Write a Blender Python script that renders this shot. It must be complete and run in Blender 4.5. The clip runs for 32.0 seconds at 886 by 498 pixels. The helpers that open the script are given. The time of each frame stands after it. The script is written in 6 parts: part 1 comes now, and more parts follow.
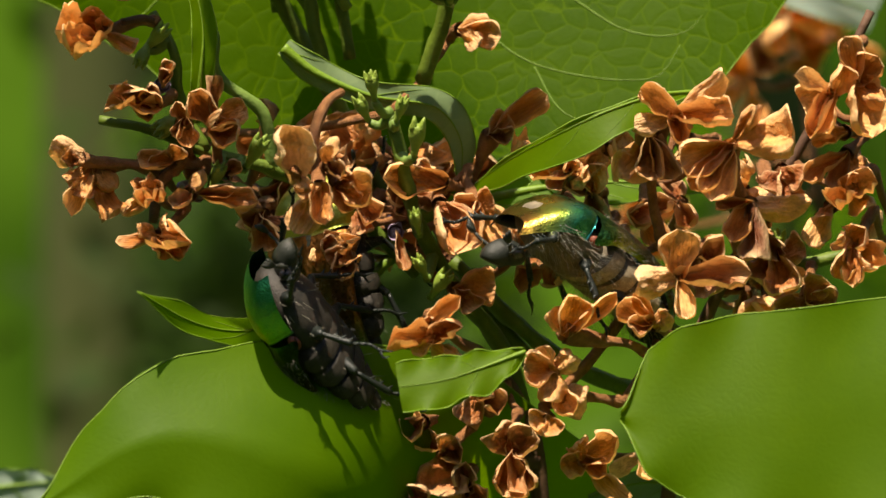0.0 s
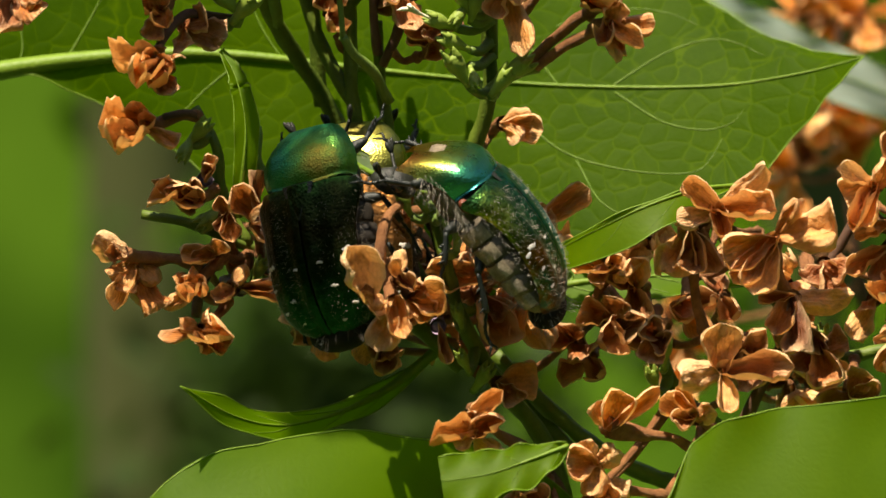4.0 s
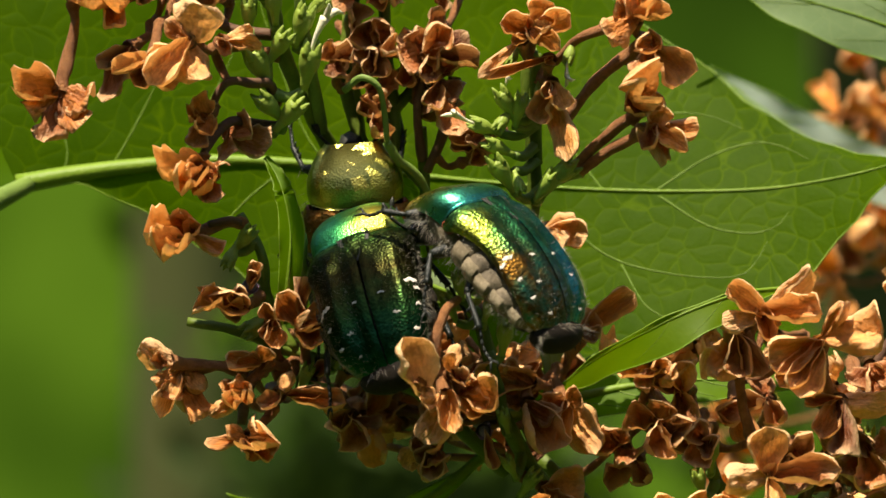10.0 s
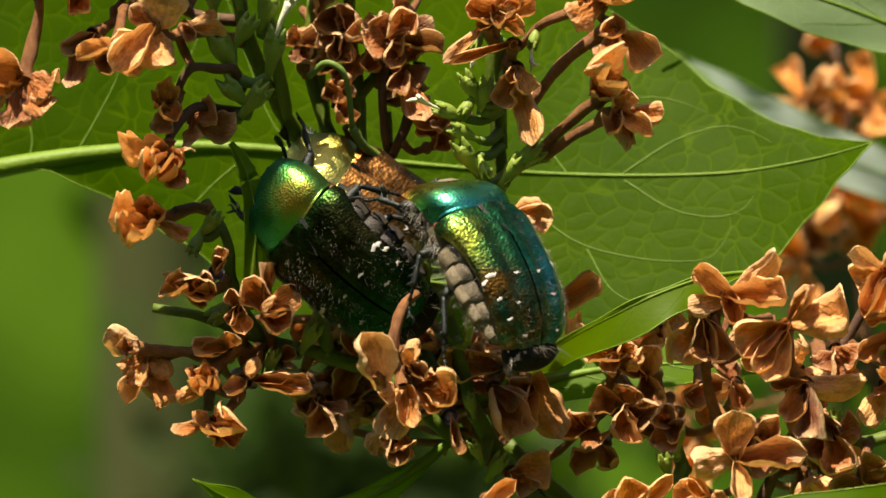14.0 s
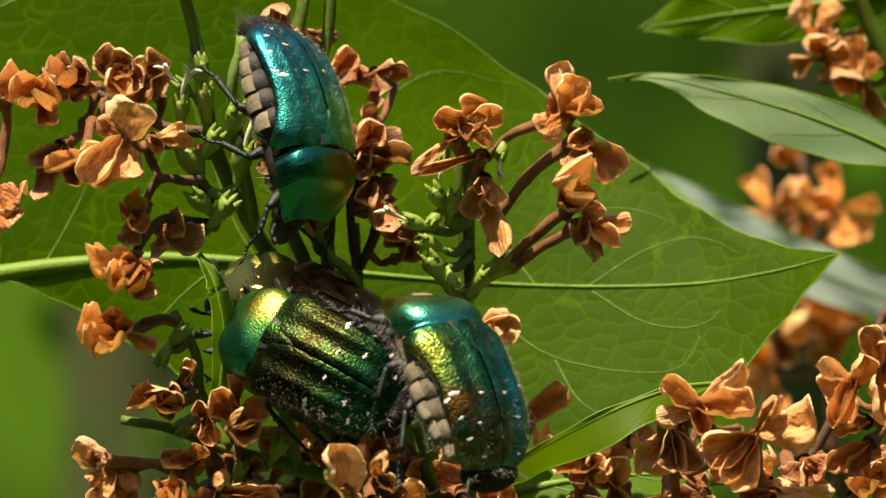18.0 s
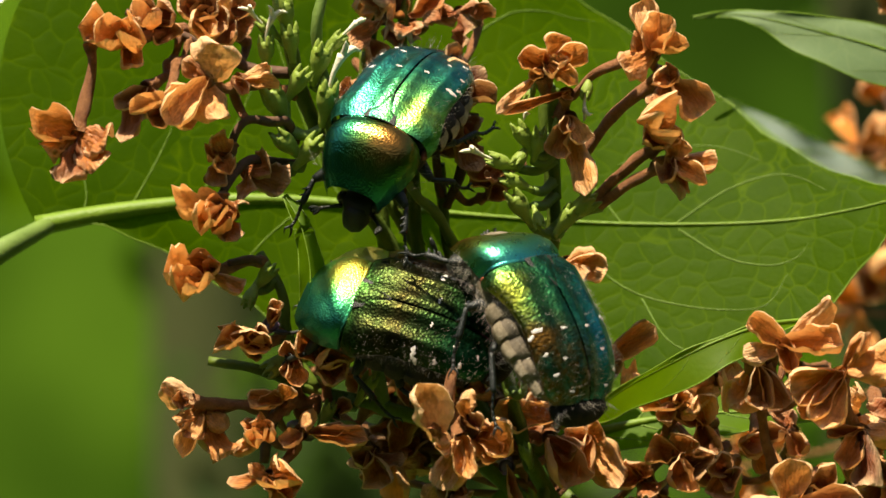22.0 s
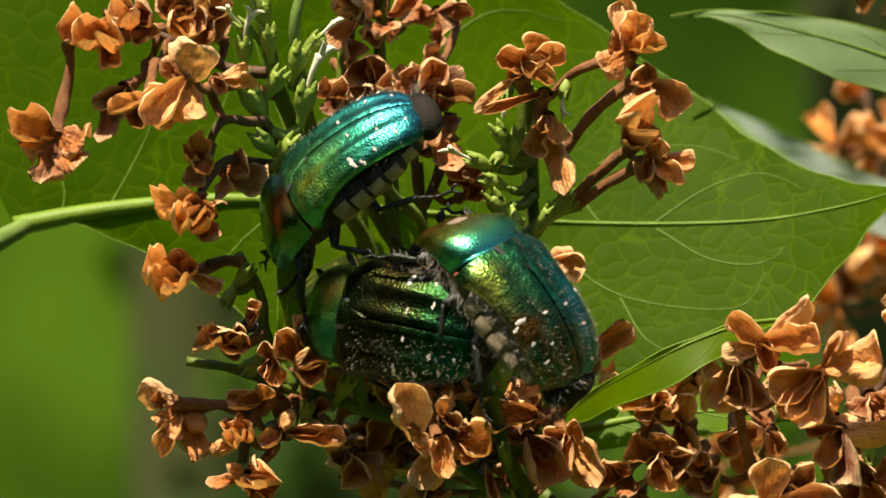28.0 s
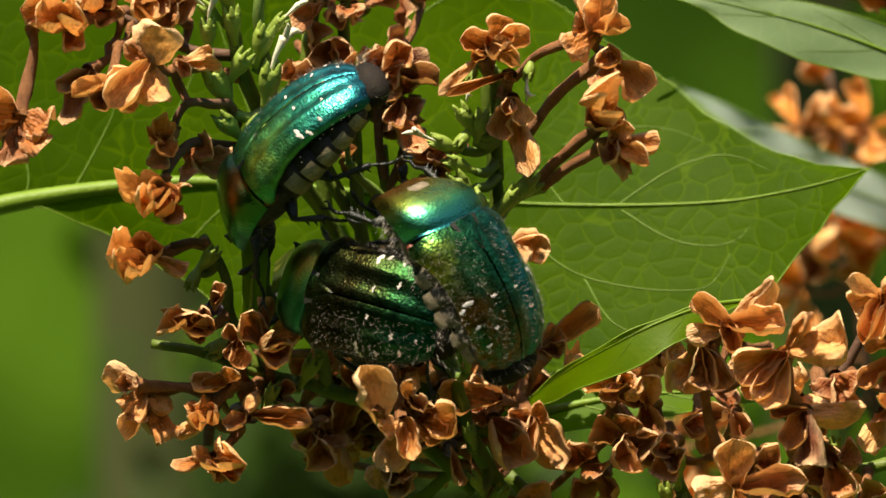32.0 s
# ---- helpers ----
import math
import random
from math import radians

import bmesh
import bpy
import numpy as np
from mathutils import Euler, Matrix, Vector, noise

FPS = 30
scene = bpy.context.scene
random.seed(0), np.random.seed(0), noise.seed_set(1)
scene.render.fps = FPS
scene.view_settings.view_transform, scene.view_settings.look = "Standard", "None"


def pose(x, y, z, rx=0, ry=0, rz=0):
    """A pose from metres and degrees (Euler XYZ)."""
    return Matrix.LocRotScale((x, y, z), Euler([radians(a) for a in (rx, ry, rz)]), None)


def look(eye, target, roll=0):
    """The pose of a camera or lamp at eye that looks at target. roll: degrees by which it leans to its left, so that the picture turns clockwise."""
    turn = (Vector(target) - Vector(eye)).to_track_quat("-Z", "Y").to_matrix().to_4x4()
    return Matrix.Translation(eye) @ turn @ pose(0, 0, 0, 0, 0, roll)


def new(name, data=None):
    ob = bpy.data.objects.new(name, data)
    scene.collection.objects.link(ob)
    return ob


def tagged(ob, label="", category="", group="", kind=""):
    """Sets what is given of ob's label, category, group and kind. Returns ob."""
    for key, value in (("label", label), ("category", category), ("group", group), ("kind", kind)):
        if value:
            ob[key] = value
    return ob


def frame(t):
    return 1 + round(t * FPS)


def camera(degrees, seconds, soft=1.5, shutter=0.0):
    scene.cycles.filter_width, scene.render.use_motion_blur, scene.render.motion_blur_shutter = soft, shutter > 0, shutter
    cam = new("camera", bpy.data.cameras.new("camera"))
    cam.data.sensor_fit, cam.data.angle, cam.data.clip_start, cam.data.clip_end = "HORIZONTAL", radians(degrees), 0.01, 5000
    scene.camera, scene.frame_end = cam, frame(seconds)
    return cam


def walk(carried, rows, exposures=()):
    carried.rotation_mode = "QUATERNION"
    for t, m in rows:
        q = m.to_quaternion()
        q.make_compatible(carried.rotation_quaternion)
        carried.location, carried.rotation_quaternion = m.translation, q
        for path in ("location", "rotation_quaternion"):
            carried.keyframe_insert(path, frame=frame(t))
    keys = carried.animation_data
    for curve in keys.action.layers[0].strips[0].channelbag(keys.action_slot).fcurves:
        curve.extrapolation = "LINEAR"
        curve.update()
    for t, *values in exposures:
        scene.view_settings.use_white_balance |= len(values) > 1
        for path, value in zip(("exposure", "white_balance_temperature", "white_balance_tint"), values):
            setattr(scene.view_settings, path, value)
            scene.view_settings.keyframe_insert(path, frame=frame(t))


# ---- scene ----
from mathutils.bvhtree import BVHTree

# A lilac shrub in June: four rose chafers on withered flowers. Plan units are millimetres about (0, 0, 1200).
EYE = (0.0, -0.4, 1.2)
cam = camera(10.7, 32.0, soft=1.6)
cam.data.dof.use_dof = True
cam.data.dof.focus_distance = 0.402
cam.data.dof.aperture_fstop = 46.0


def aim(yaw, pitch, roll):
    return pose(*EYE, 90 + pitch, 0, yaw) @ pose(0, 0, 0, 0, 0, roll)


walk(cam, [
    (0, aim(-1.091, -2.828, 1.338)),
    (0.5, aim(-1.014, -2.891, 1.310)),
    (1, aim(-1.008, -2.917, 1.386)),
    (1.5, aim(-1.019, -2.906, 1.390)),
    (2, aim(-0.980, -2.791, 1.397)),
    (2.5, aim(-0.868, -2.655, 1.337)),
    (3, aim(-0.734, -2.499, 1.312)),
    (3.5, aim(-0.607, -2.198, 1.309)),
    (4, aim(-0.551, -1.701, 1.231)),
    (4.5, aim(-0.510, -1.225, 1.155)),
    (6.5, aim(-0.373, -0.401, 1.022)),
    (7, aim(-0.458, -0.353, 1.103)),
    (7.5, aim(-0.500, -0.352, 1.104)),
    (8, aim(-0.414, -0.406, 1.100)),
    (8.5, aim(-0.265, -0.414, 1.023)),
    (9, aim(-0.113, -0.427, 1.016)),
    (9.5, aim(0.043, -0.437, 0.967)),
    (10, aim(0.020, -0.434, 0.819)),
    (10.5, aim(-0.201, -0.459, 0.789)),
    (11, aim(-0.408, -0.483, 0.863)),
    (11.5, aim(-0.446, -0.523, 0.720)),
    (12, aim(-0.302, -0.559, 0.592)),
    (12.5, aim(-0.224, -0.579, 0.709)),
    (13, aim(-0.281, -0.586, 0.671)),
    (13.5, aim(-0.351, -0.613, 0.643)),
    (14, aim(-0.400, -0.610, 0.595)),
    (14.5, aim(-0.436, -0.521, 0.675)),
    (16.5, aim(-0.618, -0.116, 0.545)),
    (17, aim(-0.637, 0.230, 0.533)),
    (17.5, aim(-0.680, 0.557, 0.574)),
    (18, aim(-0.774, 0.742, 0.515)),
    (18.5, aim(-0.888, 0.696, 0.494)),
    (19, aim(-0.986, 0.555, 0.414)),
    (19.5, aim(-0.953, 0.451, 0.325)),
    (20, aim(-0.654, 0.351, 0.264)),
    (20.5, aim(-0.198, 0.251, 0.193)),
    (21, aim(0.172, 0.145, 0.137)),
    (21.5, aim(0.286, 0.063, 0.096)),
    (22, aim(0.264, 0.001, 0.081)),
    (22.5, aim(0.321, -0.001, 0.073)),
    (23, aim(0.487, 0.056, 0.096)),
    (23.5, aim(0.576, 0.143, 0.154)),
    (24, aim(0.484, 0.172, 0.104)),
    (24.5, aim(0.309, 0.154, 0.019)),
    (25, aim(0.193, 0.137, 0.105)),
    (25.5, aim(0.221, 0.143, 0.155)),
    (27.5, aim(0.130, 0.075, 0.053)),
    (28, aim(0.001, -0.001, 0.005)),
    (28.5, aim(-0.037, -0.058, -0.067)),
    (29, aim(0.010, -0.058, -0.067)),
    (29.5, aim(0.041, -0.052, -0.107)),
    (30, aim(0.009, -0.069, -0.175)),
    (30.5, aim(-0.060, -0.071, -0.167)),
    (31, aim(-0.103, -0.048, -0.160)),
    (31.5, aim(-0.201, -0.099, -0.142)),
    (32, aim(-0.427, -0.220, -0.147)),
], exposures=[(0, 1.12, 7400, 16), (32, 1.12, 7400, 16)])

# ---- light ----
SUN_AZ, SUN_EL = 218.0, 69.0        # degrees from +Y over +X; the sun stands behind the camera's left shoulder
world = bpy.data.worlds.new("sky")
scene.world = world
world.use_nodes = True
wn = world.node_tree
sky = wn.nodes.new("ShaderNodeTexSky")
sky.sky_type, sky.sun_disc = "NISHITA", False
sky.sun_elevation, sky.sun_rotation = radians(SUN_EL), radians(SUN_AZ)
wn.links.new(sky.outputs[0], wn.nodes["Background"].inputs[0])
wn.nodes["Background"].inputs[1].default_value = 0.076
sun = new("sun", bpy.data.lights.new("sun", "SUN"))
sun.data.energy, sun.data.angle, sun.data.color = 5.0, radians(0.6), (1.0, 0.93, 0.82)
sd = Vector((math.sin(radians(SUN_AZ)) * math.cos(radians(SUN_EL)), math.cos(radians(SUN_AZ)) * math.cos(radians(SUN_EL)), math.sin(radians(SUN_EL))))
sun.matrix_world = look(sd * 5 + Vector((0, 0, 1.2)), (0, 0, 1.2))


# ---- materials ----
def mat(name):
    m = bpy.data.materials.new(name)
    m.use_nodes = True
    nt = m.node_tree
    nt.nodes.clear()
    out = nt.nodes.new("ShaderNodeOutputMaterial")
    return m, nt, out


def node(nt, kind, **sets):
    n = nt.nodes.new("ShaderNode" + kind)
    for k, v in sets.items():
        if k in n.inputs:
            n.inputs[k].default_value = v
    return n


def ramp(nt, src, stops):
    r = nt.nodes.new("ShaderNodeValToRGB")
    e = r.color_ramp.elements
    while len(e) < len(stops):
        e.new(0.5)
    for el, (p, c) in zip(e, stops):
        el.position, el.color = p, (*c, 1)
    nt.links.new(src, r.inputs[0])
    return r.outputs[0]


def noise_tex(nt, scale, detail=4.0, rough=0.6, coord="Object"):
    tc = nt.nodes.new("ShaderNodeTexCoord")
    n = node(nt, "TexNoise", Scale=scale, Detail=detail, Roughness=rough)
    nt.links.new(tc.outputs[coord], n.inputs["Vector"])
    return n.outputs["Fac"]


def mixc(nt, fac, a, b, mode="MIX"):
    m = nt.nodes.new("ShaderNodeMix")
    m.data_type, m.blend_type = "RGBA", mode
    for sock, v in ((m.inputs[0], fac), (m.inputs[6], a), (m.inputs[7], b)):
        if isinstance(v, (int, float)):
            sock.default_value = v
        elif isinstance(v, tuple):
            sock.default_value = (*v, 1)
        else:
            nt.links.new(v, sock)
    return m.outputs[2]


def bump(nt, height, strength, dist):
    b = node(nt, "Bump", Strength=strength, Distance=dist)
    nt.links.new(height, b.inputs["Height"])
    return b.outputs[0]


def thin(nt, out, colour, glow, share, rough, spec, normal=None):
    """A thin sheet that scatters light on both sides, with a soft sheen."""
    pr = node(nt, "BsdfPrincipled", Roughness=rough)
    pr.inputs["Specular IOR Level"].default_value = spec
    tr = nt.nodes.new("ShaderNodeBsdfTranslucent")
    mx = node(nt, "MixShader", Fac=share)
    nt.links.new(colour, pr.inputs["Base Color"])
    nt.links.new(glow, tr.inputs["Color"])
    nt.links.new(pr.outputs[0], mx.inputs[1])
    nt.links.new(tr.outputs[0], mx.inputs[2])
    if normal:
        nt.links.new(normal, pr.inputs["Normal"])
        nt.links.new(normal, tr.inputs["Normal"])
    nt.links.new(mx.outputs[0], out.inputs[0])


def leaf_material(name, dark, light, glow, share=0.45, rough=0.5, spec=0.25, vein=0.35, quilt=0.0):
    m, nt, out = mat(name)
    big = noise_tex(nt, 55.0, 3.0)
    fine = noise_tex(nt, 900.0, 3.0)
    tc = nt.nodes.new("ShaderNodeTexCoord")
    vor = node(nt, "TexVoronoi", Scale=1500.0)
    vor.feature = "DISTANCE_TO_EDGE"
    wob = node(nt, "TexNoise", Scale=160.0)
    add = nt.nodes.new("ShaderNodeVectorMath")
    add.operation = "MULTIPLY_ADD"
    add.inputs[1].default_value = (0.0034, 0.0034, 0.0034)
    nt.links.new(tc.outputs["Object"], wob.inputs["Vector"])
    nt.links.new(wob.outputs["Color"], add.inputs[0])
    nt.links.new(tc.outputs["Object"], add.inputs[2])
    nt.links.new(add.outputs[0], vor.inputs["Vector"])
    vor2 = node(nt, "TexVoronoi", Scale=430.0)
    vor2.feature = "DISTANCE_TO_EDGE"
    nt.links.new(add.outputs[0], vor2.inputs["Vector"])
    net = mixc(nt, 1.0, ramp(nt, vor.outputs["Distance"], [(0.0, (0.22, 0.22, 0.22)), (0.06, (0, 0, 0))]), ramp(nt, vor2.outputs["Distance"], [(0.0, (0.8, 0.8, 0.8)), (0.045, (0, 0, 0))]), "LIGHTEN")
    net = mixc(nt, 1.0, net, ramp(nt, noise_tex(nt, 130.0, 3.0), [(0.36, (0.4, 0.4, 0.4)), (0.64, (1, 1, 1))]), "MULTIPLY")
    base = ramp(nt, big, [(0.3, dark), (0.7, light)])
    base = mixc(nt, fine, base, mixc(nt, 1.0, base, (0.8, 0.85, 0.75), "MULTIPLY"))
    scale = nt.nodes.new("ShaderNodeMath")
    scale.operation = "MULTIPLY"
    scale.inputs[1].default_value = vein
    nt.links.new(net, scale.inputs[0])
    col = mixc(nt, scale.outputs[0], base, (light[0] * 1.9 + 0.02, light[1] * 1.7 + 0.03, light[2] * 1.5))
    gl = mixc(nt, scale.outputs[0], glow, (glow[0] * 1.4, glow[1] * 1.25, glow[2] * 1.2))
    nrm = bump(nt, vor.outputs["Distance"], 0.06, 0.0003)
    if quilt:
        puff = ramp(nt, vor2.outputs["Distance"], [(0.0, (0, 0, 0)), (0.12, (0.6, 0.6, 0.6)), (0.4, (1, 1, 1))])
        b2 = node(nt, "Bump", Strength=quilt, Distance=0.0005)
        nt.links.new(puff, b2.inputs["Height"])
        nt.links.new(nrm, b2.inputs["Normal"])
        nrm = b2.outputs[0]
    thin(nt, out, col, gl, share, rough, spec, nrm)
    return m


LEAF = leaf_material("leaf_green", (0.025, 0.064, 0.0002), (0.05, 0.102, 0.0003), (0.126, 0.262, 0.0003), share=0.45, rough=0.5, spec=0.03, vein=0.6, quilt=0.11)
LEAF_SMOOTH = leaf_material("leaf_bright", (0.062, 0.138, 0.001), (0.09, 0.175, 0.002), (0.205, 0.385, 0.002), share=0.5, rough=0.5, spec=0.1, vein=0.07)
LEAF_GREY = leaf_material("leaf_underside", (0.11, 0.18, 0.075), (0.19, 0.265, 0.125), (0.22, 0.36, 0.08), share=0.25, vein=0.15)
LEAF_PALE = leaf_material("leaf_pale", (0.32, 0.42, 0.36), (0.42, 0.52, 0.45), (0.3, 0.4, 0.25), share=0.3, rough=0.3, spec=0.5, vein=0.1)


def plain(name, c1, c2, scale, rough, spec=0.3, metal=0.0, bump_by=0.3, bump_d=0.0003, coord="Object"):
    m, nt, out = mat(name)
    n1 = noise_tex(nt, scale, 5.0, 0.65, coord)
    n2 = noise_tex(nt, scale * 9, 3.0, 0.6, coord)
    col = mixc(nt, n2, ramp(nt, n1, [(0.32, c1), (0.68, c2)]), c1)
    pr = node(nt, "BsdfPrincipled", Roughness=rough, Metallic=metal)
    pr.inputs["Specular IOR Level"].default_value = spec
    nt.links.new(col, pr.inputs["Base Color"])
    nt.links.new(bump(nt, n2, bump_by, bump_d), pr.inputs["Normal"])
    nt.links.new(pr.outputs[0], out.inputs[0])
    return m


def petal_material(name, stops):
    m, nt, out = mat(name)
    info = nt.nodes.new("ShaderNodeObjectInfo")
    n1 = noise_tex(nt, 240.0, 4.0, 0.55)
    n2 = noise_tex(nt, 2200.0, 5.0, 0.75)
    add = nt.nodes.new("ShaderNodeMath")
    add.operation = "MULTIPLY_ADD"
    add.inputs[1].default_value = 0.42
    nt.links.new(n1, add.inputs[0])
    half = nt.nodes.new("ShaderNodeMath")
    half.operation = "MULTIPLY"
    half.inputs[1].default_value = 0.58
    nt.links.new(info.outputs["Random"], half.inputs[0])
    nt.links.new(half.outputs[0], add.inputs[2])
    col = ramp(nt, add.outputs[0], stops)
    tc = nt.nodes.new("ShaderNodeTexCoord")
    wave = node(nt, "TexWave", Scale=900.0, Distortion=7.0, Detail=4.0)
    wave.inputs["Detail Scale"].default_value = 2.0
    nt.links.new(tc.outputs["Object"], wave.inputs["Vector"])
    col = mixc(nt, 0.3, col, mixc(nt, wave.outputs["Fac"], (0.55, 0.43, 0.36), (1, 1, 1)), "MULTIPLY")
    col = mixc(nt, 0.75, col, ramp(nt, noise_tex(nt, 620.0, 5.0, 0.7), [(0.34, (0.42, 0.3, 0.24)), (0.56, (1, 1, 1))]), "MULTIPLY")
    # pale rim: the drier margin and the light it catches, both painted as colour
    at = nt.nodes.new("ShaderNodeAttribute")
    at.attribute_name = "margin"
    dry = nt.nodes.new("ShaderNodeMath")
    dry.operation = "MULTIPLY"
    dry.inputs[1].default_value = 0.85
    nt.links.new(at.outputs["Fac"], dry.inputs[0])
    col = mixc(nt, dry.outputs[0], col, (0.95, 0.68, 0.36))
    glow = mixc(nt, 1.0, col, (1.0, 0.72, 0.42), "MULTIPLY")
    mixh = nt.nodes.new("ShaderNodeMath")
    mixh.operation = "MULTIPLY_ADD"
    mixh.inputs[1].default_value = 0.3
    nt.links.new(wave.outputs["Fac"], mixh.inputs[0])
    nt.links.new(n2, mixh.inputs[2])
    nrm = bump(nt, mixh.outputs[0], 0.6, 0.0004)
    thin(nt, out, col, glow, 0.26, 0.42, 0.22, nrm)
    return m


PETAL = petal_material("petal_withered", [(0.06, (0.24, 0.075, 0.014)), (0.28, (0.5, 0.172, 0.032)), (0.48, (0.75, 0.315, 0.075)), (0.7, (0.94, 0.54, 0.2))])
# darker withered petal; deep in the clusters its colour stands in for shade
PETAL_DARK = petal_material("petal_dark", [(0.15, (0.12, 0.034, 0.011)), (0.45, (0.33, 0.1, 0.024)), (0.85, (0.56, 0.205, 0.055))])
PETAL_PALE = petal_material("petal_pale", [(0.1, (0.67, 0.29, 0.07)), (0.45, (0.89, 0.47, 0.165)), (0.8, (0.97, 0.68, 0.35))])
PETAL_ORANGE = petal_material("petal_orange", [(0.1, (0.7, 0.21, 0.025)), (0.5, (0.92, 0.38, 0.06)), (0.85, (0.98, 0.5, 0.1))])
TUBE = plain("tube_withered", (0.17, 0.065, 0.02), (0.5, 0.24, 0.085), 900.0, 0.6, bump_by=0.8, bump_d=0.0004)
TUBE_GREY = plain("tube_grey", (0.2, 0.15, 0.2), (0.42, 0.34, 0.46), 500.0, 0.6)
STEM = plain("stem_green", (0.06, 0.105, 0.008), (0.14, 0.205, 0.022), 300.0, 0.55)
STEM_PALE = plain("stem_pale", (0.10, 0.17, 0.03), (0.18, 0.28, 0.06), 300.0, 0.55)
STEM_BROWN = plain("stem_brown", (0.06, 0.03, 0.016), (0.16, 0.085, 0.04), 300.0, 0.7)
BUD = plain("bud_green", (0.15, 0.23, 0.028), (0.3, 0.4, 0.075), 400.0, 0.5)
CREAM = plain("style_cream", (0.62, 0.62, 0.42), (0.75, 0.75, 0.6), 400.0, 0.5)
VEIN_FINE = plain("leaf_vein_fine", (0.075, 0.15, 0.006), (0.12, 0.21, 0.01), 300.0, 0.6)
VEIN = plain("leaf_vein", (0.1, 0.19, 0.01), (0.16, 0.265, 0.02), 300.0, 0.5)
BARK = plain("bark", (0.07, 0.055, 0.04), (0.16, 0.13, 0.09), 60.0, 0.85, bump_by=0.8, bump_d=0.004)


# ---- mesh helpers (millimetres in, metres out) ----
MM = 0.001
BASE = Vector((0, 0, 1200))


def mesh(name, verts, faces, material, smooth=True):
    me = bpy.data.meshes.new(name)
    me.from_pydata([(v[0] * MM, v[1] * MM, v[2] * MM) for v in verts], [], faces)
    if smooth:
        me.polygons.foreach_set("use_smooth", [True] * len(me.polygons))
    for m in (material if isinstance(material, (list, tuple)) else [material]):
        me.materials.append(m)
    me.update()
    return me


def child(name, me, parent, label="", m=None):
    ob = new(name, me)
    ob.parent = parent
    if m is not None:
        ob.matrix_basis = m
    if label:
        ob["label"] = label
    return ob


def root(name, x, y, z):
    """An Empty at a plan point."""
    e = new(name)
    e.empty_display_size = 0.005
    e.location = (Vector((x, y, z)) + BASE) * MM
    e["at"] = (x, y, z)
    return e


def curve_points(pts, n):
    """A smooth line of n + 1 points through pts."""
    p = [Vector(q) for q in pts]
    if len(p) == 2:
        return [p[0].lerp(p[1], i / n) for i in range(n + 1)]
    p = [p[0] * 2 - p[1]] + p + [p[-1] * 2 - p[-2]]
    res, segs = [], len(p) - 3
    for i in range(n + 1):
        s = i / n * segs
        k = min(int(s), segs - 1)
        t = s - k
        a, b, c, d = p[k:k + 4]
        res.append(0.5 * (2 * b + (c - a) * t + (2 * a - 5 * b + 4 * c - d) * t * t + (3 * b - a - 3 * c + d) * t ** 3))
    return res


def sweep(pts, radii, seg=8, n=None, rough=0.0, cap=True):
    """Verts and faces of a round bar along pts; radii are spread evenly over its length."""
    n = n or max(2, 4 * (len(pts) - 1))
    line = curve_points(pts, n)
    verts, faces = [], []
    side = None
    for i, p in enumerate(line):
        t = (line[min(i + 1, n)] - line[max(i - 1, 0)]).normalized()
        if side is None:
            side = t.orthogonal().normalized()
        side = (side - t * side.dot(t)).normalized()
        up = t.cross(side)
        s = i / n * (len(radii) - 1)
        k = min(int(s), len(radii) - 2) if len(radii) > 1 else 0
        r = radii[k] + (radii[min(k + 1, len(radii) - 1)] - radii[k]) * (s - k)
        for j in range(seg):
            a = 2 * math.pi * j / seg
            rr = r * (1 + rough * (noise.noise(p * 0.6 + Vector((j, 0, 0))) if rough else 0))
            verts.append(p + side * math.cos(a) * rr + up * math.sin(a) * rr)
    for i in range(n):
        for j in range(seg):
            k = (j + 1) % seg
            faces.append((i * seg + j, i * seg + k, (i + 1) * seg + k, (i + 1) * seg + j))
    if cap:
        faces.append(tuple(range(seg - 1, -1, -1)))
        faces.append(tuple(n * seg + j for j in range(seg)))
    return verts, faces


def merge(*bits):
    verts, faces = [], []
    for v, f in bits:
        o = len(verts)
        verts += list(v)
        faces += [tuple(i + o for i in q) for q in f]
    return verts, faces


def ellipsoid(c, r, seg=12, rings=8):
    verts, faces = [], []
    for i in range(rings + 1):
        a = math.pi * i / rings
        for j in range(seg):
            b = 2 * math.pi * j / seg
            verts.append(Vector((c[0] + r[0] * math.sin(a) * math.cos(b), c[1] + r[1] * math.sin(a) * math.sin(b), c[2] + r[2] * math.cos(a))))
    for i in range(rings):
        for j in range(seg):
            k = (j + 1) % seg
            faces.append((i * seg + j, (i + 1) * seg + j, (i + 1) * seg + k, i * seg + k))
    return verts, faces


def lerp_list(vals, s):
    x = max(0.0, min(1.0, s)) * (len(vals) - 1)
    k = min(int(x), len(vals) - 2)
    t = x - k
    t = t * t * (3 - 2 * t) * 0.5 + t * 0.5
    return vals[k] + (vals[k + 1] - vals[k]) * t


